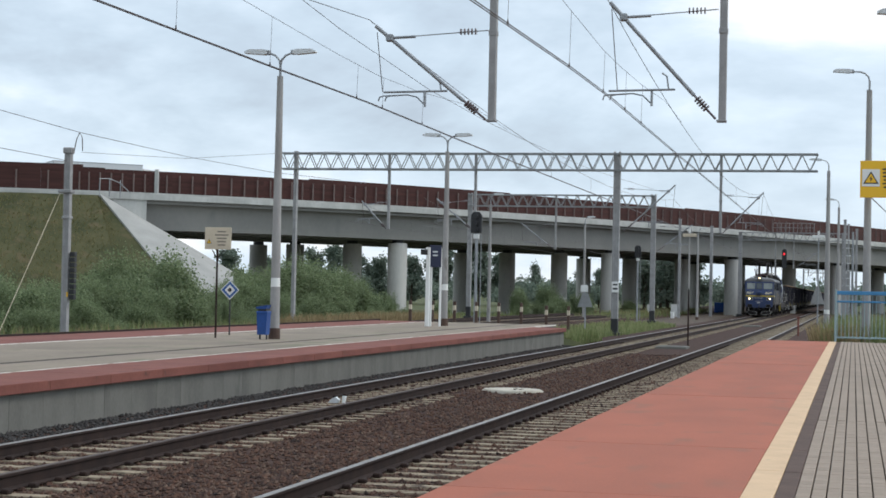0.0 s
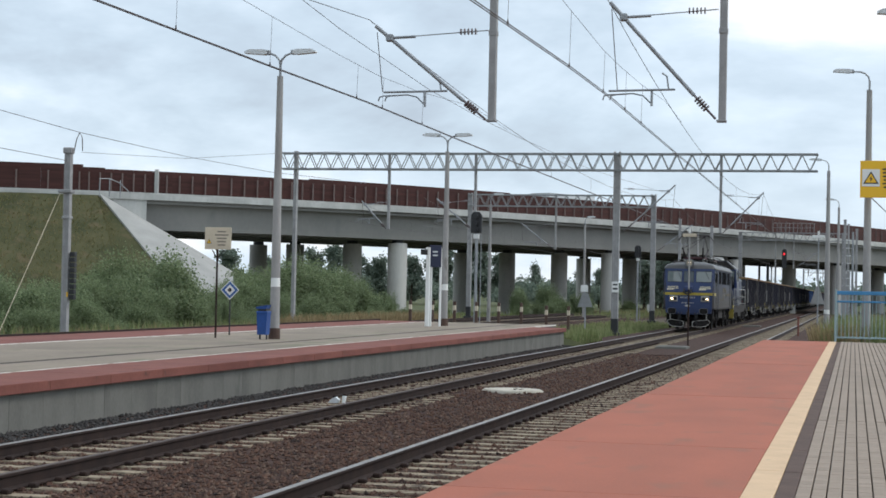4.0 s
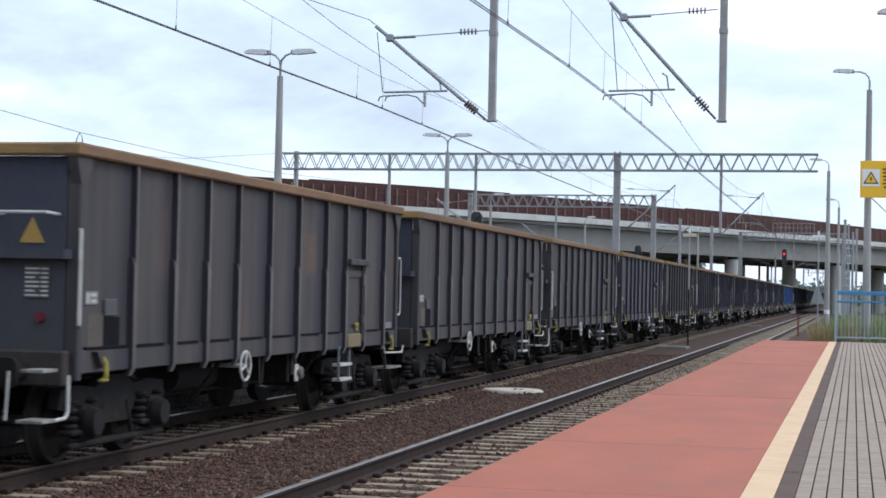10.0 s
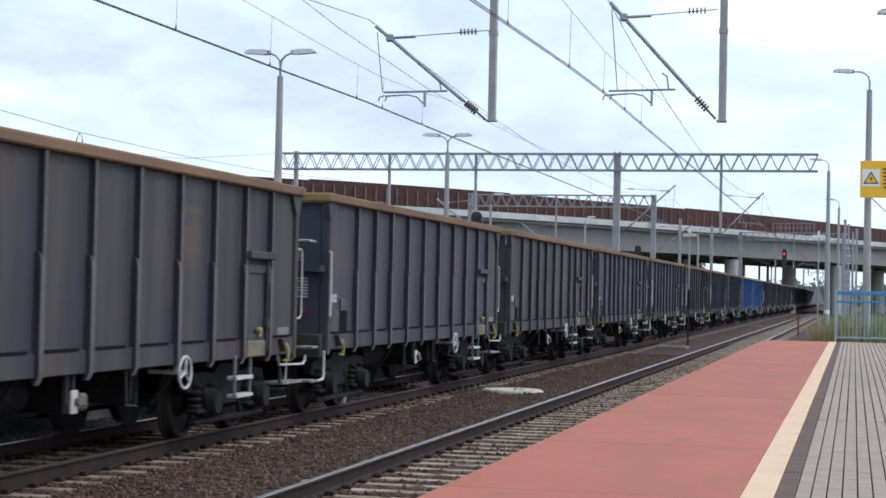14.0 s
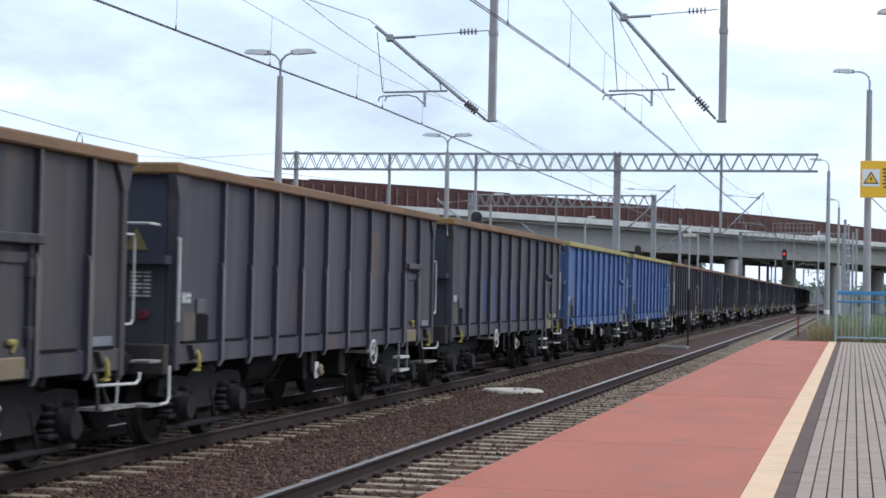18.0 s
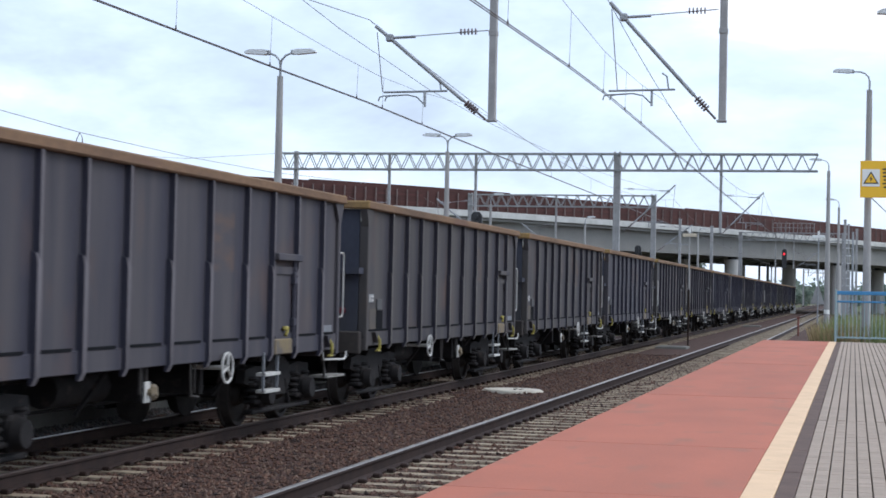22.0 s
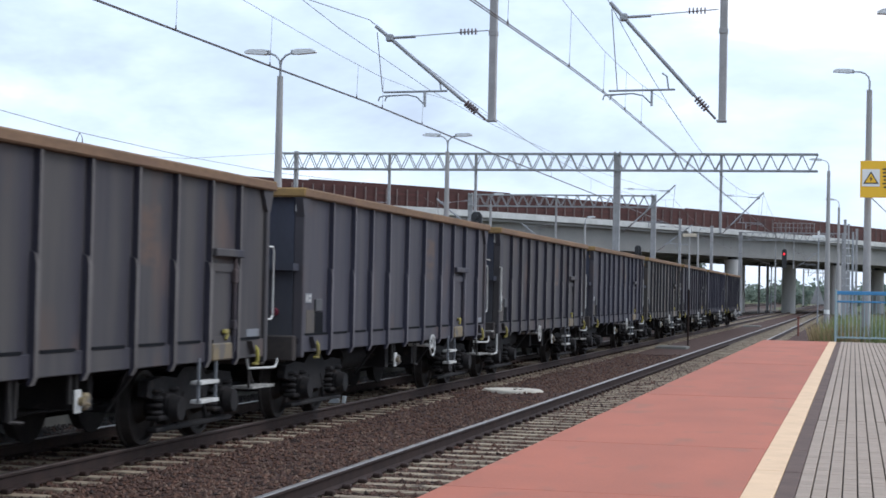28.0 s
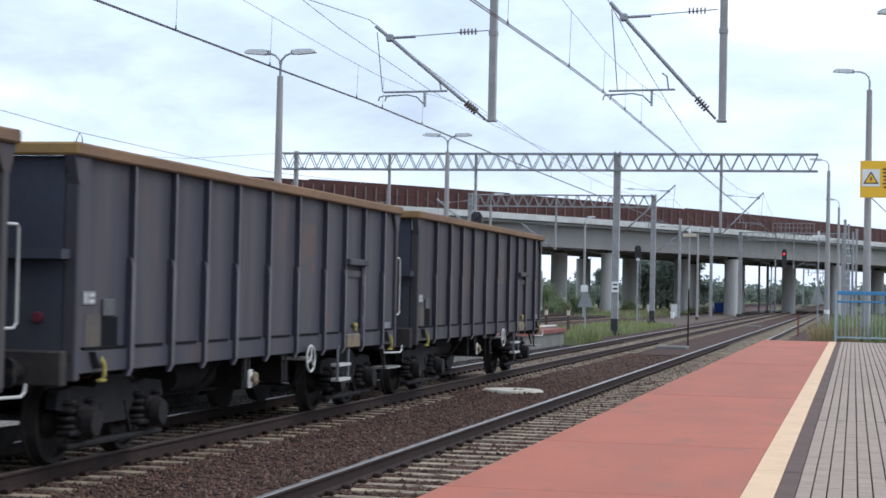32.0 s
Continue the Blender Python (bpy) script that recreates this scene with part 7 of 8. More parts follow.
def diesel_loco():
    D = thing("diesel_locomotive", "blue diesel shunting locomotive with yellow hood front, tall cab", "locomotive")
    end = 13.75
    part("frame", Geo().box(-1.42, 1.42, 0, end, 1.12, 1.33, 0.02), T["frame"], D, "dusty grey main frame")
    for s in (-1, 1):
        X = s * 1.42
        part("frame_skirt", Geo().prism([(1.42, 1.12), (1.42, 0.66), (1.8, 0.86), (4.6, 0.86), (5.0, 0.62), (7.7, 0.55), (8.0, 0.84), (11.6, 0.88), (12.5, 1.12)], "x", *sorted((X - s * 0.05, X))), T["frame"], D)
        for y, m in ((0.74, T["hood_yellow"]), (end - 0.8, T["frame"])):
            st = part("step_box", Geo().box(*sorted((s * 1.1, X)), y, y + 0.06, 0.5, 1.3, 0.01), m, D, "yellow step plate" if m is T["hood_yellow"] else "")
            part("step_side", Geo().box(*sorted((X - s * 0.03, X)), y + 0.06, y + 0.66, 1.02, 1.3, 0.01), T["frame"], st)
            for z in (0.5, 0.85):
                part("tread", Geo().box(*sorted((s * 1.1, X)), y + 0.06, y + 0.62, z, z + 0.03, 0.005), T["pale"], st)
        part("deck_edge", Geo().box(*sorted((X - s * 0.02, X + s * 0.006)), 0.0, 0.8, 1.18, 1.34, 0.004), T["hood_yellow"], D)
        # handrails along the walkway
        rail_tube("handrail", [(X - s * 0.03, 0.7, 1.33), (X - s * 0.06, 0.66, 2.2), (s * 1.22, 0.62, 2.42), (s * 0.4, 0.6, 2.42)], D, 0.022)
        rail_tube("handrail", [(X - s * 0.02, 1.5, 1.33), (X - s * 0.02, 1.55, 2.3), (X - s * 0.02, 1.75, 2.42), (X - s * 0.02, 3.3, 2.42), (X - s * 0.02, 3.35, 1.33)], D, 0.022)
        rail_tube("handrail", [(X - s * 0.02, 1.6, 1.85), (X - s * 0.02, 3.3, 1.85)], D, 0.016)
        rail_tube("handrail", [(X - s * 0.02, 6.2, 2.38), (X - s * 0.02, 12.6, 2.42), (X - s * 0.02, 13.0, 2.36), (X - s * 0.02, 13.2, 1.9), (X - s * 0.02, 13.3, 1.3)], D, 0.022)
        rail_tube("handrail", [(X - s * 0.02, 6.2, 1.9), (X - s * 0.02, 12.4, 1.9)], D, 0.016)
        rail_tube("handrail", [(X - s * 0.02, 6.2, 1.45), (X - s * 0.02, 12.4, 1.45)], D, 0.016)
        for y in (7.6, 9.0, 10.4, 11.8):
            rail_tube("stanchion", [(X - s * 0.02, y, 1.33), (X - s * 0.02, y, 2.39)], D, 0.016, T["frame"])
    # short hood: yellow corner posts in front, sides that draw in towards the cab
    def hood(w, o):
        return [(-0.84, 3.5), (-w, 1.7), (-w, 0.95 - o), (w, 0.95 - o), (w, 1.7), (0.84, 3.5)]
    part("short_hood", loft([(1.33, hood(1.18, 0.0)), (2.98, hood(1.18, 0.0)), (3.14, hood(1.06, 0.0))]), T["navy"], D, "dark blue short hood")
    part("hood_centre", Geo().box(-0.68, 0.68, 0.80, 0.96, 1.33, 3.0, 0.02), T["navy"], D, "blue panel between the yellow corners")
    for k in range(6):
        part("brand_bar", Geo().box(-0.4 + k * 0.13, -0.32 + k * 0.13, 0.79, 0.801, 2.3, 2.4), T["brand_clean"], D)
    for s in (-1, 1):
        lv = [(s * 0.66, 0.97), (s * 0.67, 0.75), (s * 1.04, 0.72), (s * 1.2, 0.98)]
        tp = [(s * 0.66, 0.97), (s * 0.67, 0.76), (s * 1.02, 0.74), (s * 1.14, 0.98)]
        part("hood_corner", loft([(1.33, lv), (3.0, lv), (3.17, tp)]), T["hood_yellow"], D, "pale yellow hood corner")
        edge = Geo().tube([(s * 1.12, 0.95, 3.08), (s * 1.12, 1.7, 3.08), (s * 0.86, 3.45, 3.12)], 0.085, 4)
        part("hood_edge", edge, T["hood_yellow"], D, "yellow hood edge")
        side_quad("hood_side", D, s * 1.18, 0.99, 1.69, 1.36, 2.96, s * 0.008, T["navy_side"], 0.002, "dusty blue-grey hood side")
        lv = side_quad("hood_louvre", D, s * 1.186, 1.06, 1.5, 1.5, 2.72, s * 0.008, T["louvre"], 0.003)
        for k in range(20):
            part("slat", Geo().box(*sorted((s * 1.19, s * 1.21)), 1.08, 1.48, 1.52 + k * 0.06, 1.545 + k * 0.06), T["navy_side"], lv)
        lb = part("front_lamp_box", Geo().prism([(s * 0.5, 1.34), (s * 0.9, 1.34), (s * 0.94, 1.55), (s * 0.88, 1.86), (s * 0.6, 1.92), (s * 0.48, 1.8)], "y", 0.56, 0.76), T["hood_yellow"], D, "yellow headlight box")
        part("lamp_surround", Geo().cyl((s * 0.70, 0.545, 1.62), (s * 0.70, 0.565, 1.62), 0.19, 0.19, 6), M["black"], lb)
        part("lamp_bezel", Geo().ring((s * 0.70, 0.535, 1.62), "y", 0.10, 0.02, 16, 5), T["pale"], lb)
        part("front_lamp_lens", Geo().cyl((s * 0.70, 0.53, 1.62), (s * 0.70, 0.545, 1.62), 0.09, n=14), T["glass"], lb)
        # steps up to the cab door
        for k in range(2):
            st = part("cab_step", Geo().box(*sorted((s * 0.92, s * 1.38)), 2.5 + k * 0.45, 3.0 + k * 0.45, 1.5 + k * 0.24, 1.54 + k * 0.24, 0.008), T["frame"], D, "dark step below the cab door")
            part("riser", Geo().box(*sorted((s * 0.94, s * 1.36)), 2.52 + k * 0.45, 2.56 + k * 0.45, 1.34 + k * 0.2, 1.5 + k * 0.24), T["louvre"], st)
        side_quad("warning_label", D, s * 1.186, 1.56, 1.66, 2.62, 2.82, s * 0.008, T["brand_clean"], 0.002)
    # cab
    prof = [(-1.46, 1.33), (1.46, 1.33), (1.40, 2.85), (1.27, 3.72), (0.68, 4.24), (-0.68, 4.24), (-1.27, 3.72), (-1.40, 2.85)]
    part("cab", Geo().prism(prof, "y", 3.5, 6.0), T["navy"], D, "tall blue cab")
    rf = [(1.30, 3.72), (0.68, 4.245), (-0.68, 4.245), (-1.30, 3.72), (-1.34, 3.75), (-0.71, 4.30), (0.71, 4.30), (1.34, 3.75)]
    part("cab_roof", Geo().prism(rf, "y", 3.40, 6.08), T["roof"], D, "grey slanting cab roof")
    # flat dark panel covering the cab wall above the end windows
    part("visor", Geo().prism([(-1.24, 3.70), (1.24, 3.70), (1.18, 3.8), (0.68, 4.22), (-0.68, 4.22), (-1.18, 3.8)], "y", 3.46, 3.5), T["frame"], D, "dark panel above the cab end windows")
    for s in (-1, 1):
        def lean_x(z):
            return s * (1.40 - 0.13 * max(0, z - 2.85) / 0.87 + 0.06 * max(0, 2.85 - z) / 1.52)

        def side(z0, z1, o0, o1, y0, y1, name, mat, label=""):
            pts = [(lean_x(z0) + s * o0, z0), (lean_x(z1) + s * o0, z1), (lean_x(z1) + s * o1, z1), (lean_x(z0) + s * o1, z0)]
            return part(name, Geo().prism(pts, "y", y0, y1), mat, D, label)
        side(1.35, 2.02, 0, 0.012, 3.56, 5.98, "cab_side_lower", T["navy_side"], "dusty blue-grey cab side")
        side(2.03, 2.85, 0, 0.012, 3.56, 5.98, "cab_side_middle", T["navy_side"])
        side(2.85, 3.7, 0, 0.012, 3.56, 5.98, "cab_side_upper", T["navy_side"])
        side(2.86, 3.62, 0.012, 0.018, 3.84, 5.46, "window_frame", T["panel_grey"])
        for y0, y1 in ((3.88, 4.70), (4.76, 5.42), (5.52, 5.95)):
            side(2.89, 3.6, 0.014, 0.026, y0, y1, "cab_window", T["bright_glass"], "cab window, white sky reflection partly painted in")
        for y0, y1 in ((3.7, 4.35), (4.5, 5.1), (5.2, 5.9)):
            for k in range(5):
                side(1.68 + k * 0.045, 1.695 + k * 0.045, 0.012, 0.024, y0, y1, "vent_slat", T["louvre"])
        side(1.52, 1.7, 0.012, 0.02, 4.15, 4.3, "data_label", T["brand_clean"])
        for k in range(7):
            side(2.45, 2.53, 0.012, 0.018, 4.6 + k * 0.1, 4.65 + k * 0.1, "number_bar", T["panel_grey"])
        for k in range(9):
            side(2.22, 2.27, 0.012, 0.018, 4.5 + k * 0.1, 4.55 + k * 0.1, "number_bar", T["panel_grey"])
        rail_tube("grab_rail", [(s * 1.47, 3.52, 2.2), (s * 1.5, 3.42, 2.25), (s * 1.5, 3.42, 2.82), (s * 1.45, 3.52, 2.88)], D, 0.02)
        for y in (3.7, 5.75):
            mr = rail_tube("mirror_arm", [(s * 1.36, y, 3.42), (s * 1.5, y - 0.05, 3.46), (s * 1.53, y - 0.05, 3.3)], D, 0.015, M["black"])
            part("mirror", Geo().box(*sorted((s * 1.50, s * 1.56)), y - 0.14, y + 0.02, 3.12, 3.32, 0.02), M["black"], mr)
    for y, q in ((3.5, -1), (6.0, 1)):
        for x0, x1 in ((-1.16, -0.16), (-0.09, 0.76)):
            wf = part("end_window", Geo().box(x0 - 0.03, x1 + 0.03, *sorted((y, y + q * 0.012)), 3.26, 3.82, 0.004), M["black"], D, "wide cab end window")
            part("pane", Geo().box(x0, x1, *sorted((y + q * 0.006, y + q * 0.02)), 3.29, 3.79, 0.004), T["glass"] if x0 < -1 else T["dim_glass"], wf)
            if x0 > -1:
                # pale patches on the pane stand in for bright sky behind the cab
                part("far_window", Geo().box(x0 + 0.12, x0 + 0.42, *sorted((y + q * 0.02, y + q * 0.024)), 3.5, 3.58).box(x1 - 0.16, x1 - 0.05, *sorted((y + q * 0.02, y + q * 0.024)), 3.5, 3.6), T["bright_glass"], wf, "pale patches painted as sky seen through the cab")
        for s in (-1, 1):
            dr = part("cab_door", Geo().box(*sorted((s * 0.86, s * 1.36)), *sorted((y, y + q * 0.015)), 1.75, 3.69, 0.004), T["navy"], D)
            part("door_window", Geo().box(*sorted((s * 0.94, s * 1.28)), *sorted((y + q * 0.01, y + q * 0.03)), 2.45, 3.63, 0.02), T["louvre"], dr, "dark door window")
            part("upper_pane", Geo().box(*sorted((s * 0.97, s * 1.25)), *sorted((y + q * 0.03, y + q * 0.036)), 3.15, 3.6, 0.01), T["glass"], dr)
    part("roof_unit", loft([(4.27, [(-0.66, 4.0), (0.42, 4.0), (0.42, 5.75), (-0.66, 5.75)]), (4.40, [(-0.63, 4.06), (0.39, 4.06), (0.39, 5.7), (-0.63, 5.7)]), (4.53, [(-0.55, 4.16), (0.29, 4.16), (0.29, 5.6), (-0.55, 5.6)])]), T["pale"], D, "pale grey rooftop cooling unit")
    rail_tube("unit_pipe", [(0.28, 4.2, 4.55), (0.5, 4.6, 4.5), (0.55, 5.2, 4.46), (0.5, 5.6, 4.38)], D, 0.016, M["black"])
    for x, y in ((-0.66, 3.36), (-0.48, 3.42), (-0.40, 3.55)):
        part("air_horn", Geo().cyl((x, y, 4.44), (x, y + 0.1, 4.43), 0.085, 0.035, 12).cyl((x, y + 0.1, 4.43), (x, y + 0.35, 4.41), 0.035, 0.02, 8), T["gear"], D)
        part("horn_foot", Geo().box(x - 0.02, x + 0.02, y + 0.15, y + 0.2, 4.28, 4.42), T["gear"], D)
    for x in (0.72, 0.84, 0.97):
        part("roof_pod", Geo().cyl((x, 5.0, 4.30 - 0.9 * (x - 0.72)), (x + 0.02, 5.14, 4.30 - 0.9 * (x - 0.72)), 0.08, 0.06, 10), T["gear"], D)
    # long hood
    part("long_hood", Geo().prism([(-1.15, 1.33), (1.15, 1.33), (1.15, 3.0), (1.0, 3.14), (-1.0, 3.14), (-1.15, 3.0)], "y", 6.02, 12.75), T["navy_side"], D, "dusty blue-grey long hood")
    for s in (-1, 1):
        part("hood_edge", Geo().prism([(s * 1.0, 3.15), (s * 1.17, 3.0), (s * 1.18, 3.08), (s * 1.02, 3.2)], "y", 6.1, 12.75), T["panel_grey"], D, "pale grey hood edge")
        for y in (6.9, 7.55, 8.2, 8.65):
            lv = side_quad("hood_door", D, s * 1.15, y - 0.2, y + 0.22, 1.42, 2.95, s * 0.008, T["navy_side"], 0.003)
            for k in range(14):
                part("slat", Geo().box(*sorted((s * 1.157, s * 1.172)), y - 0.13, y + 0.13, 1.6 + k * 0.085, 1.635 + k * 0.085), T["gear"], lv)
        lv = side_quad("radiator_grille", D, s * 1.15, 9.1, 10.15, 1.75, 2.85, s * 0.012, T["louvre"], 0.004, "dark radiator grille")
        for k in range(18):
            part("slat", Geo().box(*sorted((s * 1.16, s * 1.18)), 9.13, 10.12, 1.78 + k * 0.06, 1.80 + k * 0.06), T["gear"], lv)
        for k in range(11):
            side_quad("brand_bar", D, s * 1.16, 7.0 + k * 0.19, 7.1 + k * 0.19, 2.64, 2.82, s * 0.013, T["panel_mid"], 0.002)
        for k in range(3):
            side_quad("brand_block", D, s * 1.15, 6.75 + k * 0.42, 7.05 + k * 0.42, 2.3, 2.55, s * 0.013, T["panel_mid"], 0.002)
        side_quad("brand_line", D, s * 1.15, 7.9, 9.05, 2.52, 2.57, s * 0.013, T["panel_mid"], 0.002)
    part("hood_end", Geo().prism([(-1.17, 1.33), (1.17, 1.33), (1.17, 1.95), (1.0, 2.2), (-1.0, 2.2), (-1.17, 1.95)], "y", 12.75, 12.9), T["hood_yellow"], D, "yellow hood end")
    buffers(D, 0.0, -1, 0.2, 0.17)
    buffers(D, end, 1, 0.2, 0.17)
    rail_tube("coupler_rail", [(1.0, -0.1, 0.75), (0.5, -0.15, 0.72), (0.4, -0.1, 0.95)], D, 0.018)
    part("tank", Geo().box(-1.2, 1.2, 5.3, 7.6, 0.5, 1.12, 0.08), T["frame"], D)
    for yc in (3.1, 10.4):
        bg = part("bogie", Geo().box(-1.0, 1.0, yc - 0.3, yc + 0.3, 0.45, 0.9, 0.05), T["gear"], D, "grimy bogie")
        for s in (-1, 1):
            part("side_frame", Geo().prism([(yc - 1.95, 0.60), (yc - 1.85, 0.92), (yc + 1.85, 0.92), (yc + 1.95, 0.60), (yc + 0.9, 0.60), (yc + 0.6, 0.34), (yc - 0.6, 0.34), (yc - 0.9, 0.60)], "x", *sorted((s * 1.02, s * 1.14))), T["gear"], bg)
            for d in (-1.3, 1.3):
                part("axle_box", Geo().box(*sorted((s * 1.0, s * 1.26)), yc + d - 0.17, yc + d + 0.17, 0.4, 0.74, 0.05), T["frame"], bg)
                part("axle_cover", Geo().cyl((s * 1.25, yc + d, 0.56), (s * 1.34, yc + d, 0.56), 0.15, 0.12, 12), T["gear"], bg)
                part("spring_seat", Geo().box(*sorted((s * 1.05, s * 1.36)), yc + d - 0.52, yc + d + 0.52, 0.36, 0.42, 0.02), T["gear"], bg)
                for o in (-0.36, 0.36):
                    sp = Geo()
                    for k in range(5):
                        sp.ring((s * 1.24, yc + d + o, 0.46 + k * 0.095), "z", 0.12, 0.034, 12, 5)
                    part("coil_spring", sp, T["gear"], bg)
        for d in (-1.3, 1.3):
            rolling.append(wheelset(bg, yc + d, 0.55))
    return D


def wagon(label, tone, build, early, marked, scrawled=False):
    """An open bogie wagon; early: the handwheel stands before the middle; marked: braked end with sign, notice and steps."""
    W = thing("open_goods_wagon", label, "goods wagon", "wagons of the goods train")
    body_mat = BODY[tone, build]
    rim_mat = T["rim_yellow"] if tone == "blue" else T["rim_rust"]
    end_mat = body_mat if tone == "blue" else T["wagon_end"]
    ribs = RIBS[build]
    a, b, X = 0.66, 13.22, 1.38
    k = 7 if build == "p" else 8
    d0, d1 = ribs[k], ribs[k + 1]
    part("floor", Geo().box(-X, X, a, b, 1.12, 1.2), T["gear"], W)
    part("centre_sill", Geo().box(-0.3, 0.3, 0.6, 13.40, 0.82, 1.12, 0.02), T["gear"], W)
    for s in (-1, 1):
        def box(o0, o1, y0, y1, z0, z1, c=0.0):
            return Geo().box(*sorted((s * (X + o0), s * (X + o1))), y0, y1, z0, z1, c)

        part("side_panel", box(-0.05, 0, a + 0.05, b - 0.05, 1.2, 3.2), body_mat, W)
        part("lower_flap", box(-0.03, 0.03, a + 0.05, b - 0.05, 1.0, 1.24, 0.01), body_mat, W)
        part("top_rim", box(-0.08, 0.1, a - 0.13, b + 0.12, 3.2, 3.33, 0.02), rim_mat, W)
        for y in ribs:
            # slim above, broader below the knee
            rib = Geo().prism([(X, 3.2), (X + 0.07, 3.2), (X + 0.07, 2.14), (X, 2.14)], "y", y - 0.025, y + 0.03)
            rib.prism([(X, 2.22), (X + 0.055, 2.20), (X + 0.074, 2.10), (X + 0.074, 1.02), (X + 0.03, 0.93), (X, 0.93)], "y", y - 0.065, y + 0.034)
            rib.v = [(s * x, yy, z) for x, yy, z in rib.v]
            me = rib.mesh("rib")
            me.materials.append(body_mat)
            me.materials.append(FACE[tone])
            me.materials.append(LIT_EDGE[tone])
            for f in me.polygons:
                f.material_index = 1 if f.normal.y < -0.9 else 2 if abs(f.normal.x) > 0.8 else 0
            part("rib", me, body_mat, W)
        for y0, q in ((a, -1), (b, 1)):
            part("corner_post", box(-0.1, 0.05, min(y0, y0 - q * 0.12), max(y0, y0 - q * 0.12), 0.93, 3.0, 0.015), body_mat, W)
            # the post flares out to carry the overhanging rim
            part("gusset", Geo().prism([(y0 - q * 0.3, 3.2), (y0 + q * 0.11, 3.2), (y0, 2.92), (y0 - q * 0.12, 2.92)], "x", *sorted((s * (X - 0.06), s * (X + 0.052)))), body_mat, W)
        # side door
        dr = part("door", box(0.002, 0.035, d0 + 0.1, d1 - 0.1, 1.26, 2.18, 0.008), body_mat, W)
        part("door_beam", box(0, 0.13, d0, d1, 2.28, 2.38, 0.012), body_mat, dr)
        if s < 0:
            continue
        part("door_frame", box(0.03, 0.06, d0 + 0.05, d0 + 0.13, 1.26, 2.2).box(X + 0.03, X + 0.06, d0 + 0.13, d1 - 0.2, 2.1, 2.2).box(X + 0.03, X + 0.055, d0 + 0.13, d1 - 0.2, 1.22, 1.3), body_mat, dr)
        part("latch_bar", Geo().cyl((X + 0.07, d1 - 0.2, 1.1), (X + 0.07, d1 - 0.2, 2.3), 0.03, n=6).box(X + 0.02, X + 0.10, d1 - 0.25, d1 - 0.15, 1.96, 2.14, 0.01).box(X + 0.02, X + 0.10, d1 - 0.25, d1 - 0.15, 1.38, 1.5, 0.01), body_mat, dr)
        part("latch_plate", box(0.03, 0.09, d0 + 0.05, d1 - 0.28, 1.01, 1.22, 0.015), T["ochre"], dr, "yellowish worn latch plate")
        part("latch_hook", Geo().box(X + 0.05, X + 0.10, d0 + 0.42, d0 + 0.58, 1.33, 1.39, 0.015).cyl((X + 0.08, d0 + 0.5, 1.26), (X + 0.08, d0 + 0.56, 1.34), 0.022, n=6), T["hook"], dr, "yellow latch hook")
        edges = (a + 0.02,) + ribs + (b - 0.02,)
        slots = Geo()
        for y0, y1 in zip(edges[1:], edges[2:]):
            if y0 == d0:
                continue
            slots.box(X + 0.028, X + 0.040, y0 + 0.13, y1 - 0.25, 1.235, 1.268)
        tagged(part("flap_gap", slots, T["louvre"], W), kind="stuff")
        # plates, recess and hooks
        pl = part("data_plate", box(0.001, 0.012, 0.90, 1.20, 1.70, 1.84, 0.003), T["panel_grey"], W, "pale data plate")
        part("data_line", Geo().box(X + 0.012, X + 0.015, 0.93, 0.97, 1.72, 1.82).box(X + 0.012, X + 0.015, 0.99, 1.01, 1.72, 1.82).box(X + 0.012, X + 0.015, 1.05, 1.17, 1.72, 1.755).box(X + 0.012, X + 0.015, 1.05, 1.17, 1.785, 1.82), T["pale"], pl)
        part("label_holder", box(0.001, 0.03, 1.36, 1.66, 1.58, 1.76, 0.01), T["panel_dim"], W, "dull grey label holder")
        part("recess", box(0.001, 0.006, 1.38, 1.78, 1.25, 1.57), T["louvre"], W)
        part("rubbed_panel", box(0.0012, 0.005, 0.98, 1.36, 1.25, 1.60), T["rubbed"], W, "rubbed ochre patch")
        part("flap_edge", box(0.0, 0.034, 0.9, ribs[0] - 0.1, 1.235, 1.268), T["louvre"], W)
        part("data_bar", box(0.001, 0.008, 12.5, 12.98, 1.27, 1.37, 0.002), T["panel_grey"], W, "pale lettering plate")
        for y in (1.2, 12.62):
            part("hook_bracket", Geo().prism([(y - 0.16, 1.22), (y + 0.02, 1.22), (y + 0.05, 1.05), (y - 0.03, 1.05)], "x", X + 0.03, X + 0.10), body_mat, W)
            part("tie_hook", Geo().tube([(X + 0.08, y, 1.16), (X + 0.12, y, 1.1), (X + 0.13, y, 0.97), (X + 0.09, y, 0.92)], 0.026, 6).box(X + 0.07, X + 0.13, y - 0.08, y + 0.08, 0.905, 0.94, 0.012), T["hook"], W, "yellow painted hook")
        # rear: tall handrail, stirrup and step
        rail_tube("handrail", [(X - 0.02, b - 0.02, 2.46), (X + 0.02, b + 0.22, 2.46), (X + 0.02, b + 0.26, 2.42), (X + 0.02, b + 0.26, 1.54), (X + 0.02, b + 0.20, 1.49), (X - 0.02, b - 0.02, 1.49)], W, 0.016)
        rail_tube("stirrup", [(X - 0.02, 12.6, 0.99), (X, 12.62, 0.86), (X + 0.03, 13.58, 0.84), (X + 0.03, 13.66, 0.88), (X + 0.03, 13.68, 0.96)], W, 0.017)
        st = part("end_step", Geo().prism([(X - 0.26, 12.72), (X + 0.02, 12.76), (X + 0.05, 13.54), (X - 0.2, 13.5)], "z", 0.585, 0.62), T["step"], W, "pale end step plate")
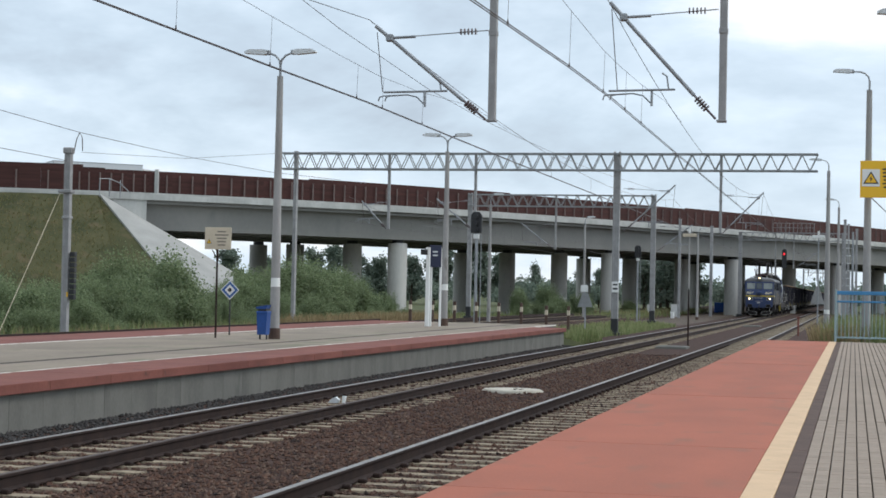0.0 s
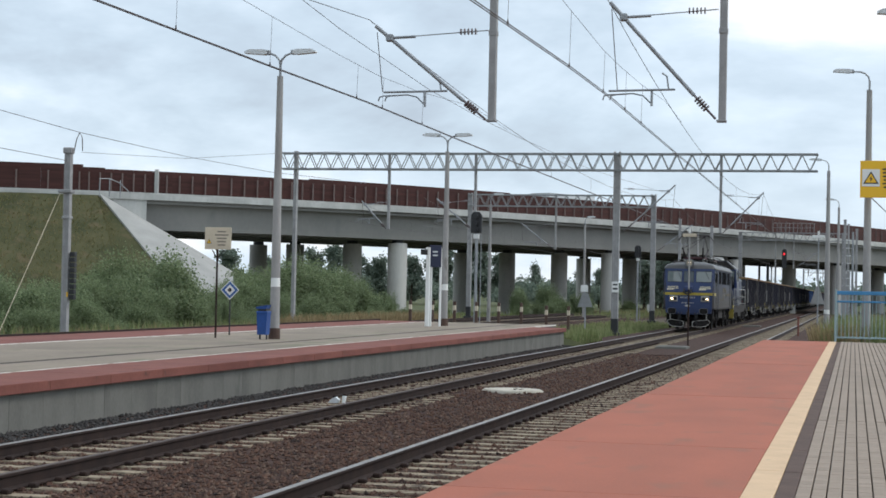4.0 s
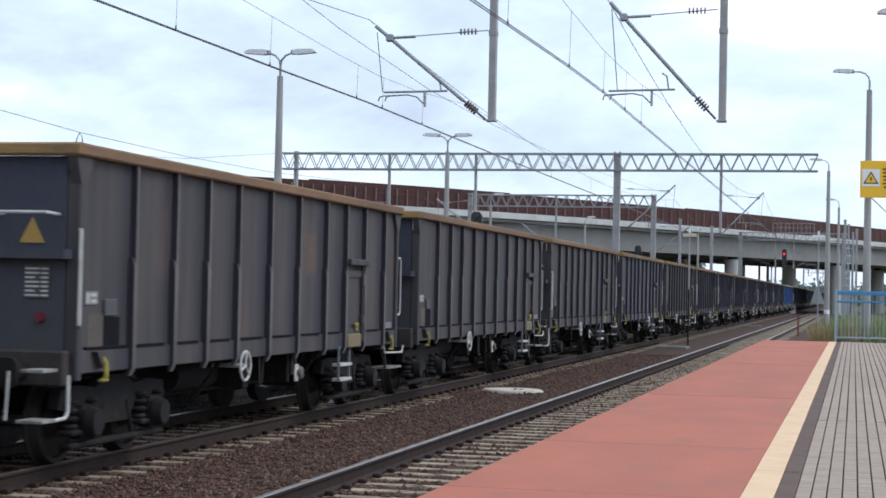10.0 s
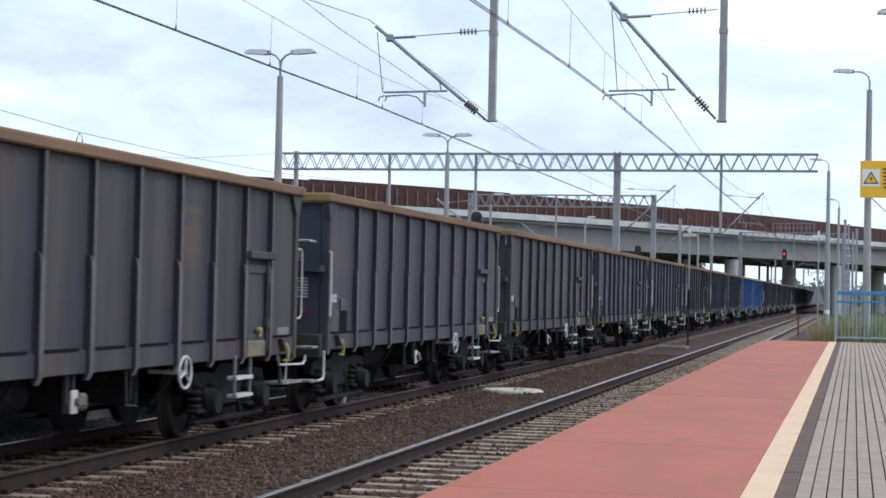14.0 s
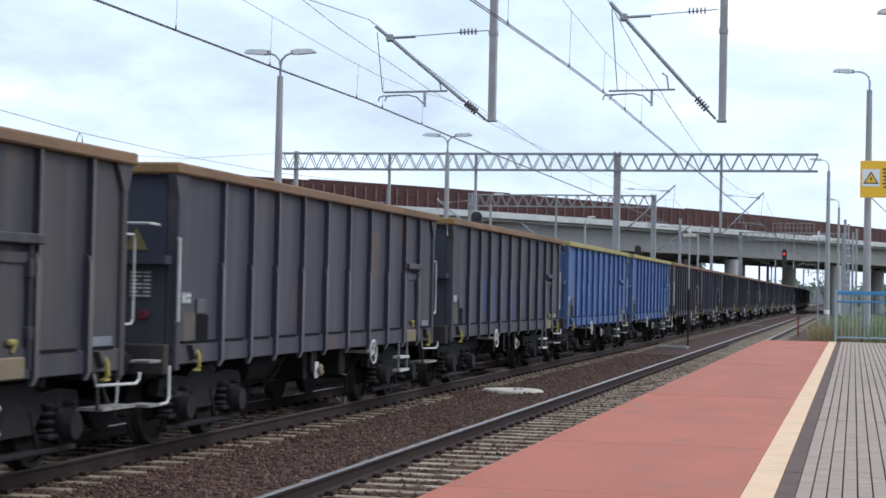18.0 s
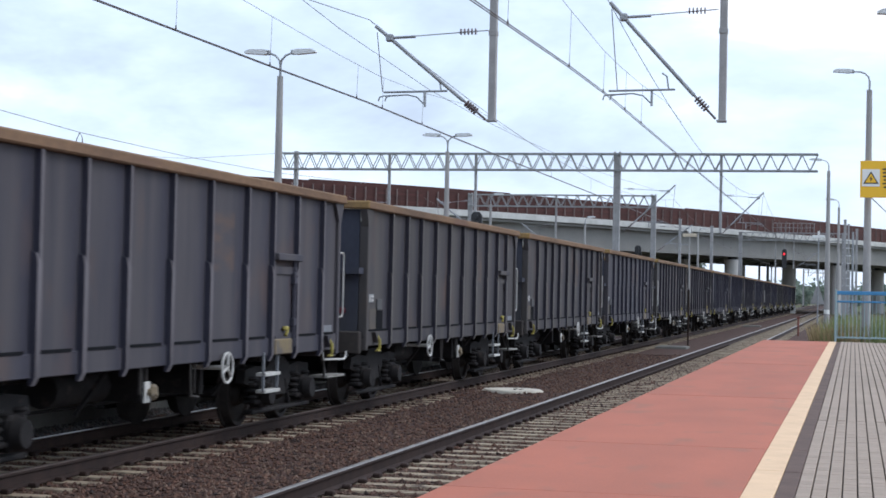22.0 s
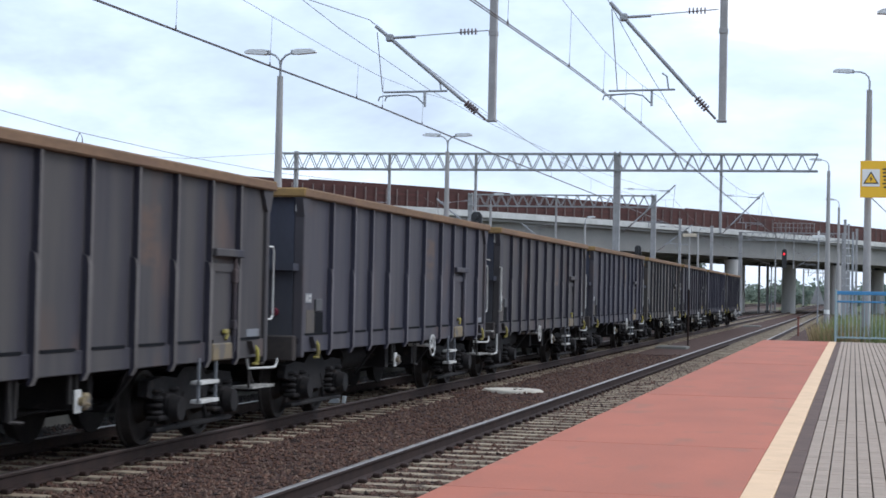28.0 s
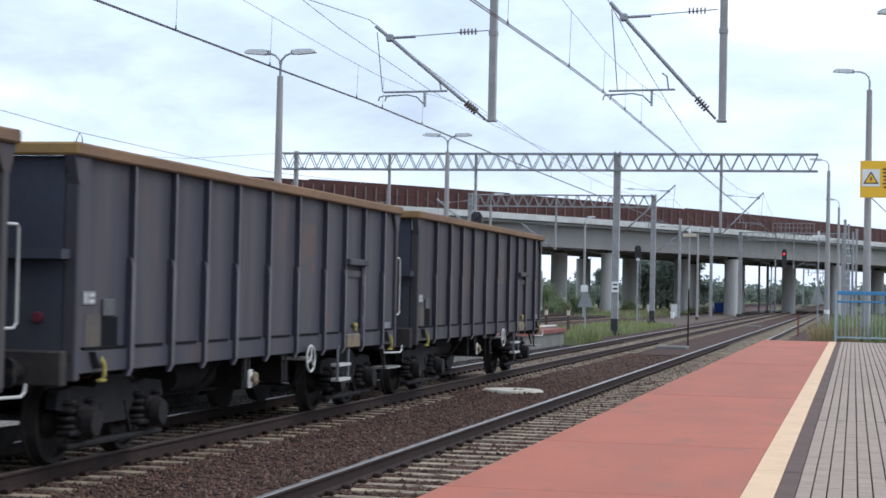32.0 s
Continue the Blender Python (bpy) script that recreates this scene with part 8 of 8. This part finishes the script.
        part("step_hanger", Geo().cyl((X - 0.02, 12.72, 0.6), (X - 0.02, 12.66, 1.02), 0.02, n=6).cyl((X - 0.2, 13.4, 0.6), (X - 0.25, 13.2, 0.95), 0.02, n=6), T["frame"], st)
        # ladder below the door
        y0, y1 = d0 - 0.29, d0 + 0.31
        ld = part("step_ladder", box(-0.06, 0.08, y0, y1, 0.51, 0.555, 0.005), T["pale"], W, "pale step irons")
        part("tread", box(-0.06, 0.08, y0, y1, 0.735, 0.78, 0.005), T["pale"], ld)
        for y in (y0, y1 - 0.035):
            part("stringer", box(0.02, 0.05, y, y + 0.035, 0.52, 1.05), T["panel_grey"], ld)
        # handwheel with three spokes, brake valve and its plate
        wy, py, ry = {("p", True): (5.50, 7.92, 6.36), ("p", False): (8.29, 6.04, 7.35), ("q", True): (4.76, 7.56, 6.1), ("q", False): (8.95, 6.24, 7.53)}[build, early]
        hw = part("brake_handwheel", Geo().ring((X + 0.1, wy, 0.91), "x", 0.185, 0.017, 24, 6), T["pale"], W, "pale brake handwheel")
        sp = Geo().cyl((X - 0.35, wy, 0.91), (X + 0.115, wy, 0.91), 0.03, n=7)
        for q in range(3):
            g = math.radians(80 + 120 * q)
            sp.cyl((X + 0.1, wy, 0.91), (X + 0.1, wy + 0.18 * math.cos(g), 0.91 + 0.18 * math.sin(g)), 0.017, n=5)
        part("handwheel_spokes", sp, T["pale"], hw)
        bv = part("brake_plate", Geo().box(1.36, 1.385, py - 0.08, py + 0.07, 0.60, 0.84, 0.008), T["pale"], W, "pale brake valve plate")
        part("brake_valve", Geo().cyl((1.34, py + 0.02, 0.72), (1.44, py + 0.02, 0.72), 0.045, n=8).cyl((1.42, py + 0.02, 0.72), (1.43, py + 0.16, 0.68), 0.018, n=6).box(1.30, 1.40, py + 0.12, py + 0.28, 0.62, 0.80, 0.03), T["ochre"], bv, "brass-coloured valve")
        part("valve_hanger", Geo().box(1.33, 1.36, py - 0.16, py - 0.12, 0.7, 1.02).box(1.33, 1.36, py + 0.0, py + 0.03, 0.8, 1.02), T["frame"], bv)
        part("release_rods", Geo().cyl((1.36, ry, 1.02), (1.37, ry + 0.02, 0.60), 0.018, n=5).cyl((1.36, ry + 0.16, 1.02), (1.36, ry + 0.14, 0.64), 0.014, n=5).cyl((1.37, ry - 0.02, 0.61), (1.36, ry + 0.30, 0.58), 0.016, n=5), T["frame"], W)
        for y in (5.2, 9.3):
            part("strut", Geo().cyl((1.3, y, 1.05), (0.9, y, 0.5), 0.03, n=5), T["gear"], W)
    for y0, q in ((a, -1), (b, 1)):
        part("end_wall", Geo().box(-X + 0.102, X - 0.102, *sorted((y0 - q * 0.004, y0 - q * 0.05)), 1.0, 3.2), end_mat, W, "blue-grey end wall")
        part("end_rim", Geo().box(-X - 0.098, X + 0.098, *sorted((y0 + q * 0.135, y0 - q * 0.03)), 3.202, 3.332, 0.02), rim_mat if tone == "blue" else T["rim_end"], W)
        part("end_beam", Geo().prism([(-X + 0.05, y0), (X - 0.02, y0), (X - 0.06, y0 + q * 0.13), (-X + 0.1, y0 + q * 0.13)], "z", 2.16, 2.26), end_mat, W)
        part("headstock", Geo().box(-1.35, 1.35, *sorted((y0 - q * 0.02, y0 + q * 0.14)), 0.88, 1.24, 0.02), T["headstock"], W, "grimy headstock beam")
        part("tail_disc", Geo().cyl((1.02, y0, 1.57), (1.02, y0 + q * 0.05, 1.57), 0.06, 0.05, 10), T["red_lamp"], W, "small red disc")
        buffers(W, y0 + q * 0.12, q, 0.18, 0.15, 1.03)
    if marked:
        yb = a
        part("warning_triangle", Geo().prism([(0.77, 2.32), (1.05, 2.32), (0.91, 2.58)], "y", yb - 0.012, yb), T["ochre_sign"] if build == "p" else T["dull_sign"], W, "faded yellow warning triangle")
        ds = part("data_sheet", Geo().box(0.83, 1.12, yb - 0.012, yb, 1.76, 2.1, 0.003), T["panel_dim"], W, "pale data sheet")
        ln = Geo()
        for r in range(7):
            ln.box(0.85, 0.95 if r % 3 == 1 else 1.0, yb - 0.016, yb - 0.012, 1.78 + r * 0.045, 1.80 + r * 0.045)
            ln.box(1.02, 1.1, yb - 0.016, yb - 0.012, 1.78 + r * 0.045, 1.80 + r * 0.045)
        part("notice_lines", ln, T["pale"], ds)
        part("end_grab_bar", Geo().tube([(0.58, yb, 2.61), (0.58, yb - 0.3, 2.62), (1.2, yb - 0.3, 2.62), (1.2, yb, 2.61)], 0.018, 6), T["pale"], W, "pale grab bar")
        rail_tube("front_handrail", [(X + 0.02, a + 0.06, 2.46), (X + 0.10, a - 0.08, 2.46), (X + 0.10, a - 0.08, 1.5), (X + 0.02, a + 0.06, 1.48)], W, 0.02)
        part("front_step", Geo().box(1.16, 1.4, -0.02, 0.3, 1.04, 1.075, 0.006), T["step"], W, "pale step plate")
        fs = part("lower_front_step", Geo().box(1.14, 1.42, -0.06, 0.28, 0.55, 0.585, 0.006), T["step"], W, "pale lower step")
        part("step_rail", Geo().tube([(1.42, 0.2, 0.57), (1.43, 0.42, 0.58), (1.43, 0.48, 0.64), (1.42, 0.5, 1.0)], 0.02, 6).tube([(1.0, 0.0, 0.57), (1.0, 0.05, 1.05)], 0.016, 5), T["pale"], fs)
    if scrawled:
        # sprayed zigzag strokes that spell nothing
        rng = random.Random(4)
        for y0, y1, z0, z1 in ((0.95, 1.75, 1.82, 2.08), (2.35, 3.0, 1.5, 1.95), (3.4, 3.9, 1.6, 1.98)):
            g = Geo()
            for stroke in range(5):
                ys = y0 + (y1 - y0) * stroke / 5
                pts = [(X + 0.003, ys + (y1 - y0) * 0.09 * q + rng.uniform(-0.03, 0.03), (z0 if q % 2 else z1) + rng.uniform(-0.07, 0.07)) for q in range(4)]
                for p0, p1 in zip(pts, pts[1:]):
                    g.cyl(p0, p1, 0.008, n=4)
            part("paint_scrawl", g, T["scrawl"], W, "faint pale spray scrawl")
    part("air_tank", Geo().cyl((0.5, 5.2, 0.75), (0.5, 6.6, 0.75), 0.2, n=12), T["gear"], W)
    part("brake_cylinder", Geo().cyl((0.1, 7.2, 0.72), (0.1, 8.0, 0.72), 0.24, n=12).box(-1.0, 1.0, 6.75, 6.95, 0.55, 1.1).box(-1.0, 1.0, 8.6, 8.72, 0.55, 1.1), T["gear"], W)
    part("brake_rod", Geo().cyl((0.35, 3.6, 0.5), (0.35, 10.4, 0.5), 0.02, n=5), T["gear"], W)
    for yc in (2.42, 11.46):
        bg = part("bogie", Geo().box(-0.95, 0.95, yc - 0.22, yc + 0.22, 0.5, 0.85, 0.03), T["gear"], W, "dark cast bogie")
        for s in (-1, 1):
            # swept cast frame, deep in the middle and arched over the axle boxes
            part("side_frame", Geo().prism([(yc - 1.42, 0.62), (yc - 1.36, 0.80), (yc - 0.9, 0.84), (yc - 0.5, 0.80), (yc - 0.3, 0.92), (yc + 0.3, 0.92), (yc + 0.5, 0.80), (yc + 0.9, 0.84), (yc + 1.36, 0.80), (yc + 1.42, 0.62), (yc + 1.2, 0.58), (yc + 0.6, 0.64), (yc + 0.36, 0.40), (yc - 0.36, 0.40), (yc - 0.6, 0.64), (yc - 1.2, 0.58)], "x", *sorted((s * 0.95, s * 1.07))), T["gear"], bg)
            part("spring_rail", Geo().box(*sorted((s * 1.0, s * 1.14)), yc - 1.25, yc + 1.25, 0.19, 0.25, 0.015).cyl((s * 1.06, yc - 0.5, 0.25), (s * 1.06, yc - 0.3, 0.62), 0.03, n=5).cyl((s * 1.06, yc + 0.5, 0.25), (s * 1.06, yc + 0.3, 0.62), 0.03, n=5), T["gear"], bg)
            for d in (-0.9, 0.9):
                ab = Geo().box(*sorted((s * 0.98, s * 1.2)), yc + d - 0.15, yc + d + 0.15, 0.28, 0.64, 0.05).cyl((s * 1.19, yc + d, 0.46), (s * 1.30, yc + d, 0.46), 0.17, 0.14, 14)
                for o in (-0.25, 0.25):
                    for r in range(4):
                        ab.ring((s * 1.06, yc + d + o, 0.42 + r * 0.085), "z", 0.075, 0.03, 10, 5)
                part("axle_box", ab.box(*sorted((s * 1.0, s * 1.18)), yc + d - 0.38, yc + d + 0.38, 0.33, 0.39, 0.02), T["gear"], bg)
        for d in (-0.9, 0.9):
            wheelset(bg, yc + d, 0.46)
    return W


loco = electric_loco()
diesel = diesel_loco()
# each wagon in turn: build (p or q), handwheel early or late along it, tone, braked end with notices
ORDER = ("pe grey s, qe grey, pe grey s, pl slate, qe grey, ql grey s, ql slate s, pl grey, pl slate, pe slate s, pe grey s, ql slate s, qe patched, qe blue, qe blue, ql grey s, "
         "pl slate, qe grey, pl grey, pl slate, pe grey s, pl grey w, pl slate, ql slate, qe grey, pl slate, pe grey s, pl slate, pl olive, pl grey, pl slate, pl grey").split(", ")
TONES = dict(grey="dusty dark grey, rusty rim", slate="slate blue-grey, rusty rim", olive="dusty olive-grey, rusty rim", patched="grey with fresh blue paint patches", blue="faded bright blue with yellowish rim")
# slack in the couplings shifts each wagon a little
SLACK = ((0, 0.02), (1, -0.02), (2, -0.13), (3, -0.09), (4, -0.04), (5, -0.04), (6, -0.03), (10, -0.08), (11, -0.12), (12, -0.06), (13, -0.06), (14, 0.05), (15, 0.04), (17, 0.12), (18, 0.10), (19, 0.03), (21, -0.07), (25, -0.08), (26, -0.13), (27, -0.06), (28, -0.08), (29, -0.14), (30, -0.15), (31, -0.2))
made, train = {}, [(loco, 0.0), (diesel, 15.5)]
for i, kind in enumerate(ORDER):
    how, tone, *extra = kind.split()
    if kind not in made:
        words = "open goods wagon, " + TONES[tone] + (", notices on its end" if "s" in extra else ", scrawled side" if extra else "")
        w = made[kind] = wagon(words, tone, how[0], how[1] == "e", "s" in extra, "w" in extra)
    else:
        w = copy_thing(made[kind], Matrix())
    train.append((w, 30.29 + 14.04 * i + float(np.interp(i, [q[0] for q in SLACK], [q[1] for q in SLACK]))))


bag = thing("plastic_bag", "crumpled pale plastic bag blown along beside the rail", "litter")
bag_v = []
for i in range(9):
    for k in range(9):
        u, w = (i - 4) / 4, (k - 4) / 4
        rr = 0.07 * 0.75 * (1 - 0.35 * abs(w)) * random.uniform(0.92, 1.05)
        bag_v.append((u * rr + 0.03 * math.sin(5 * w), 0.04 * math.sin(3.1 * u + 2 * w) + random.uniform(-0.012, 0.012), w * 0.075 + random.uniform(-0.008, 0.008)))
bag_f = [(i * 9 + k, i * 9 + k + 1, i * 9 + k + 10, i * 9 + k + 9) for i in range(8) for k in range(8)]
part("film", Geo().add(bag_v, bag_f), T["bag_film"], bag)
part("knot", Geo().cyl((0.02, 0.0, 0.07), (0.04, 0.01, 0.11), 0.018, 0.028, 8), T["bag_film"], bag)


def front_at(t):
    """Where the locomotive's front stands along the track: about 68 km/h, gaining a little."""
    return TRAVEL[0] * t ** 3 + TRAVEL[1] * t ** 2 + TRAVEL[2] * t + TRAVEL[3]


def motions():
    walk(truck, TRUCK_ROWS)
    # the locomotives' wheels roll without slipping
    for w, y, r in rolling:
        walk(w, [(k * 0.04, pose(0, y, r, math.degrees((front_at(0) - front_at(k * 0.04)) / r))) for k in range(801)])
    # snagged under the locomotive until the wind tears it loose
    rows = [(float(t), pose(XL + 0.6, front_at(t) + 13.4, 0.3)) for t in range(8)] + [(t, pose(XL + 0.6, front_at(t) + 13.4, 0.3)) for t in (7.6, 8.2, 8.6)]
    rows += [(9.0, pose(-8.02, 18.75, 0.2, 20, 15, 30)), (9.2, pose(-8.02, 17.38, 0.1, 55, 25, 80)), (9.4, pose(-8.0, 15.9, 0.0, 95, 10, 120)), (9.8, pose(-7.9, 13.2, -0.1, 130, 0, 150)), (10.6, pose(-7.8, 11.5, -0.18, 150, 0, 170)), (32.0, pose(-7.8, 11.5, -0.18, 150, 0, 170))]
    walk(bag, sorted(rows, key=lambda q: q[0]))
    for ob, back in train:
        walk(ob, [(float(t), pose(XL, front_at(t) + back, 0)) for t in range(33)])


TRAVEL = (0.0, -0.012807, -18.6022, 172.467)
motions()
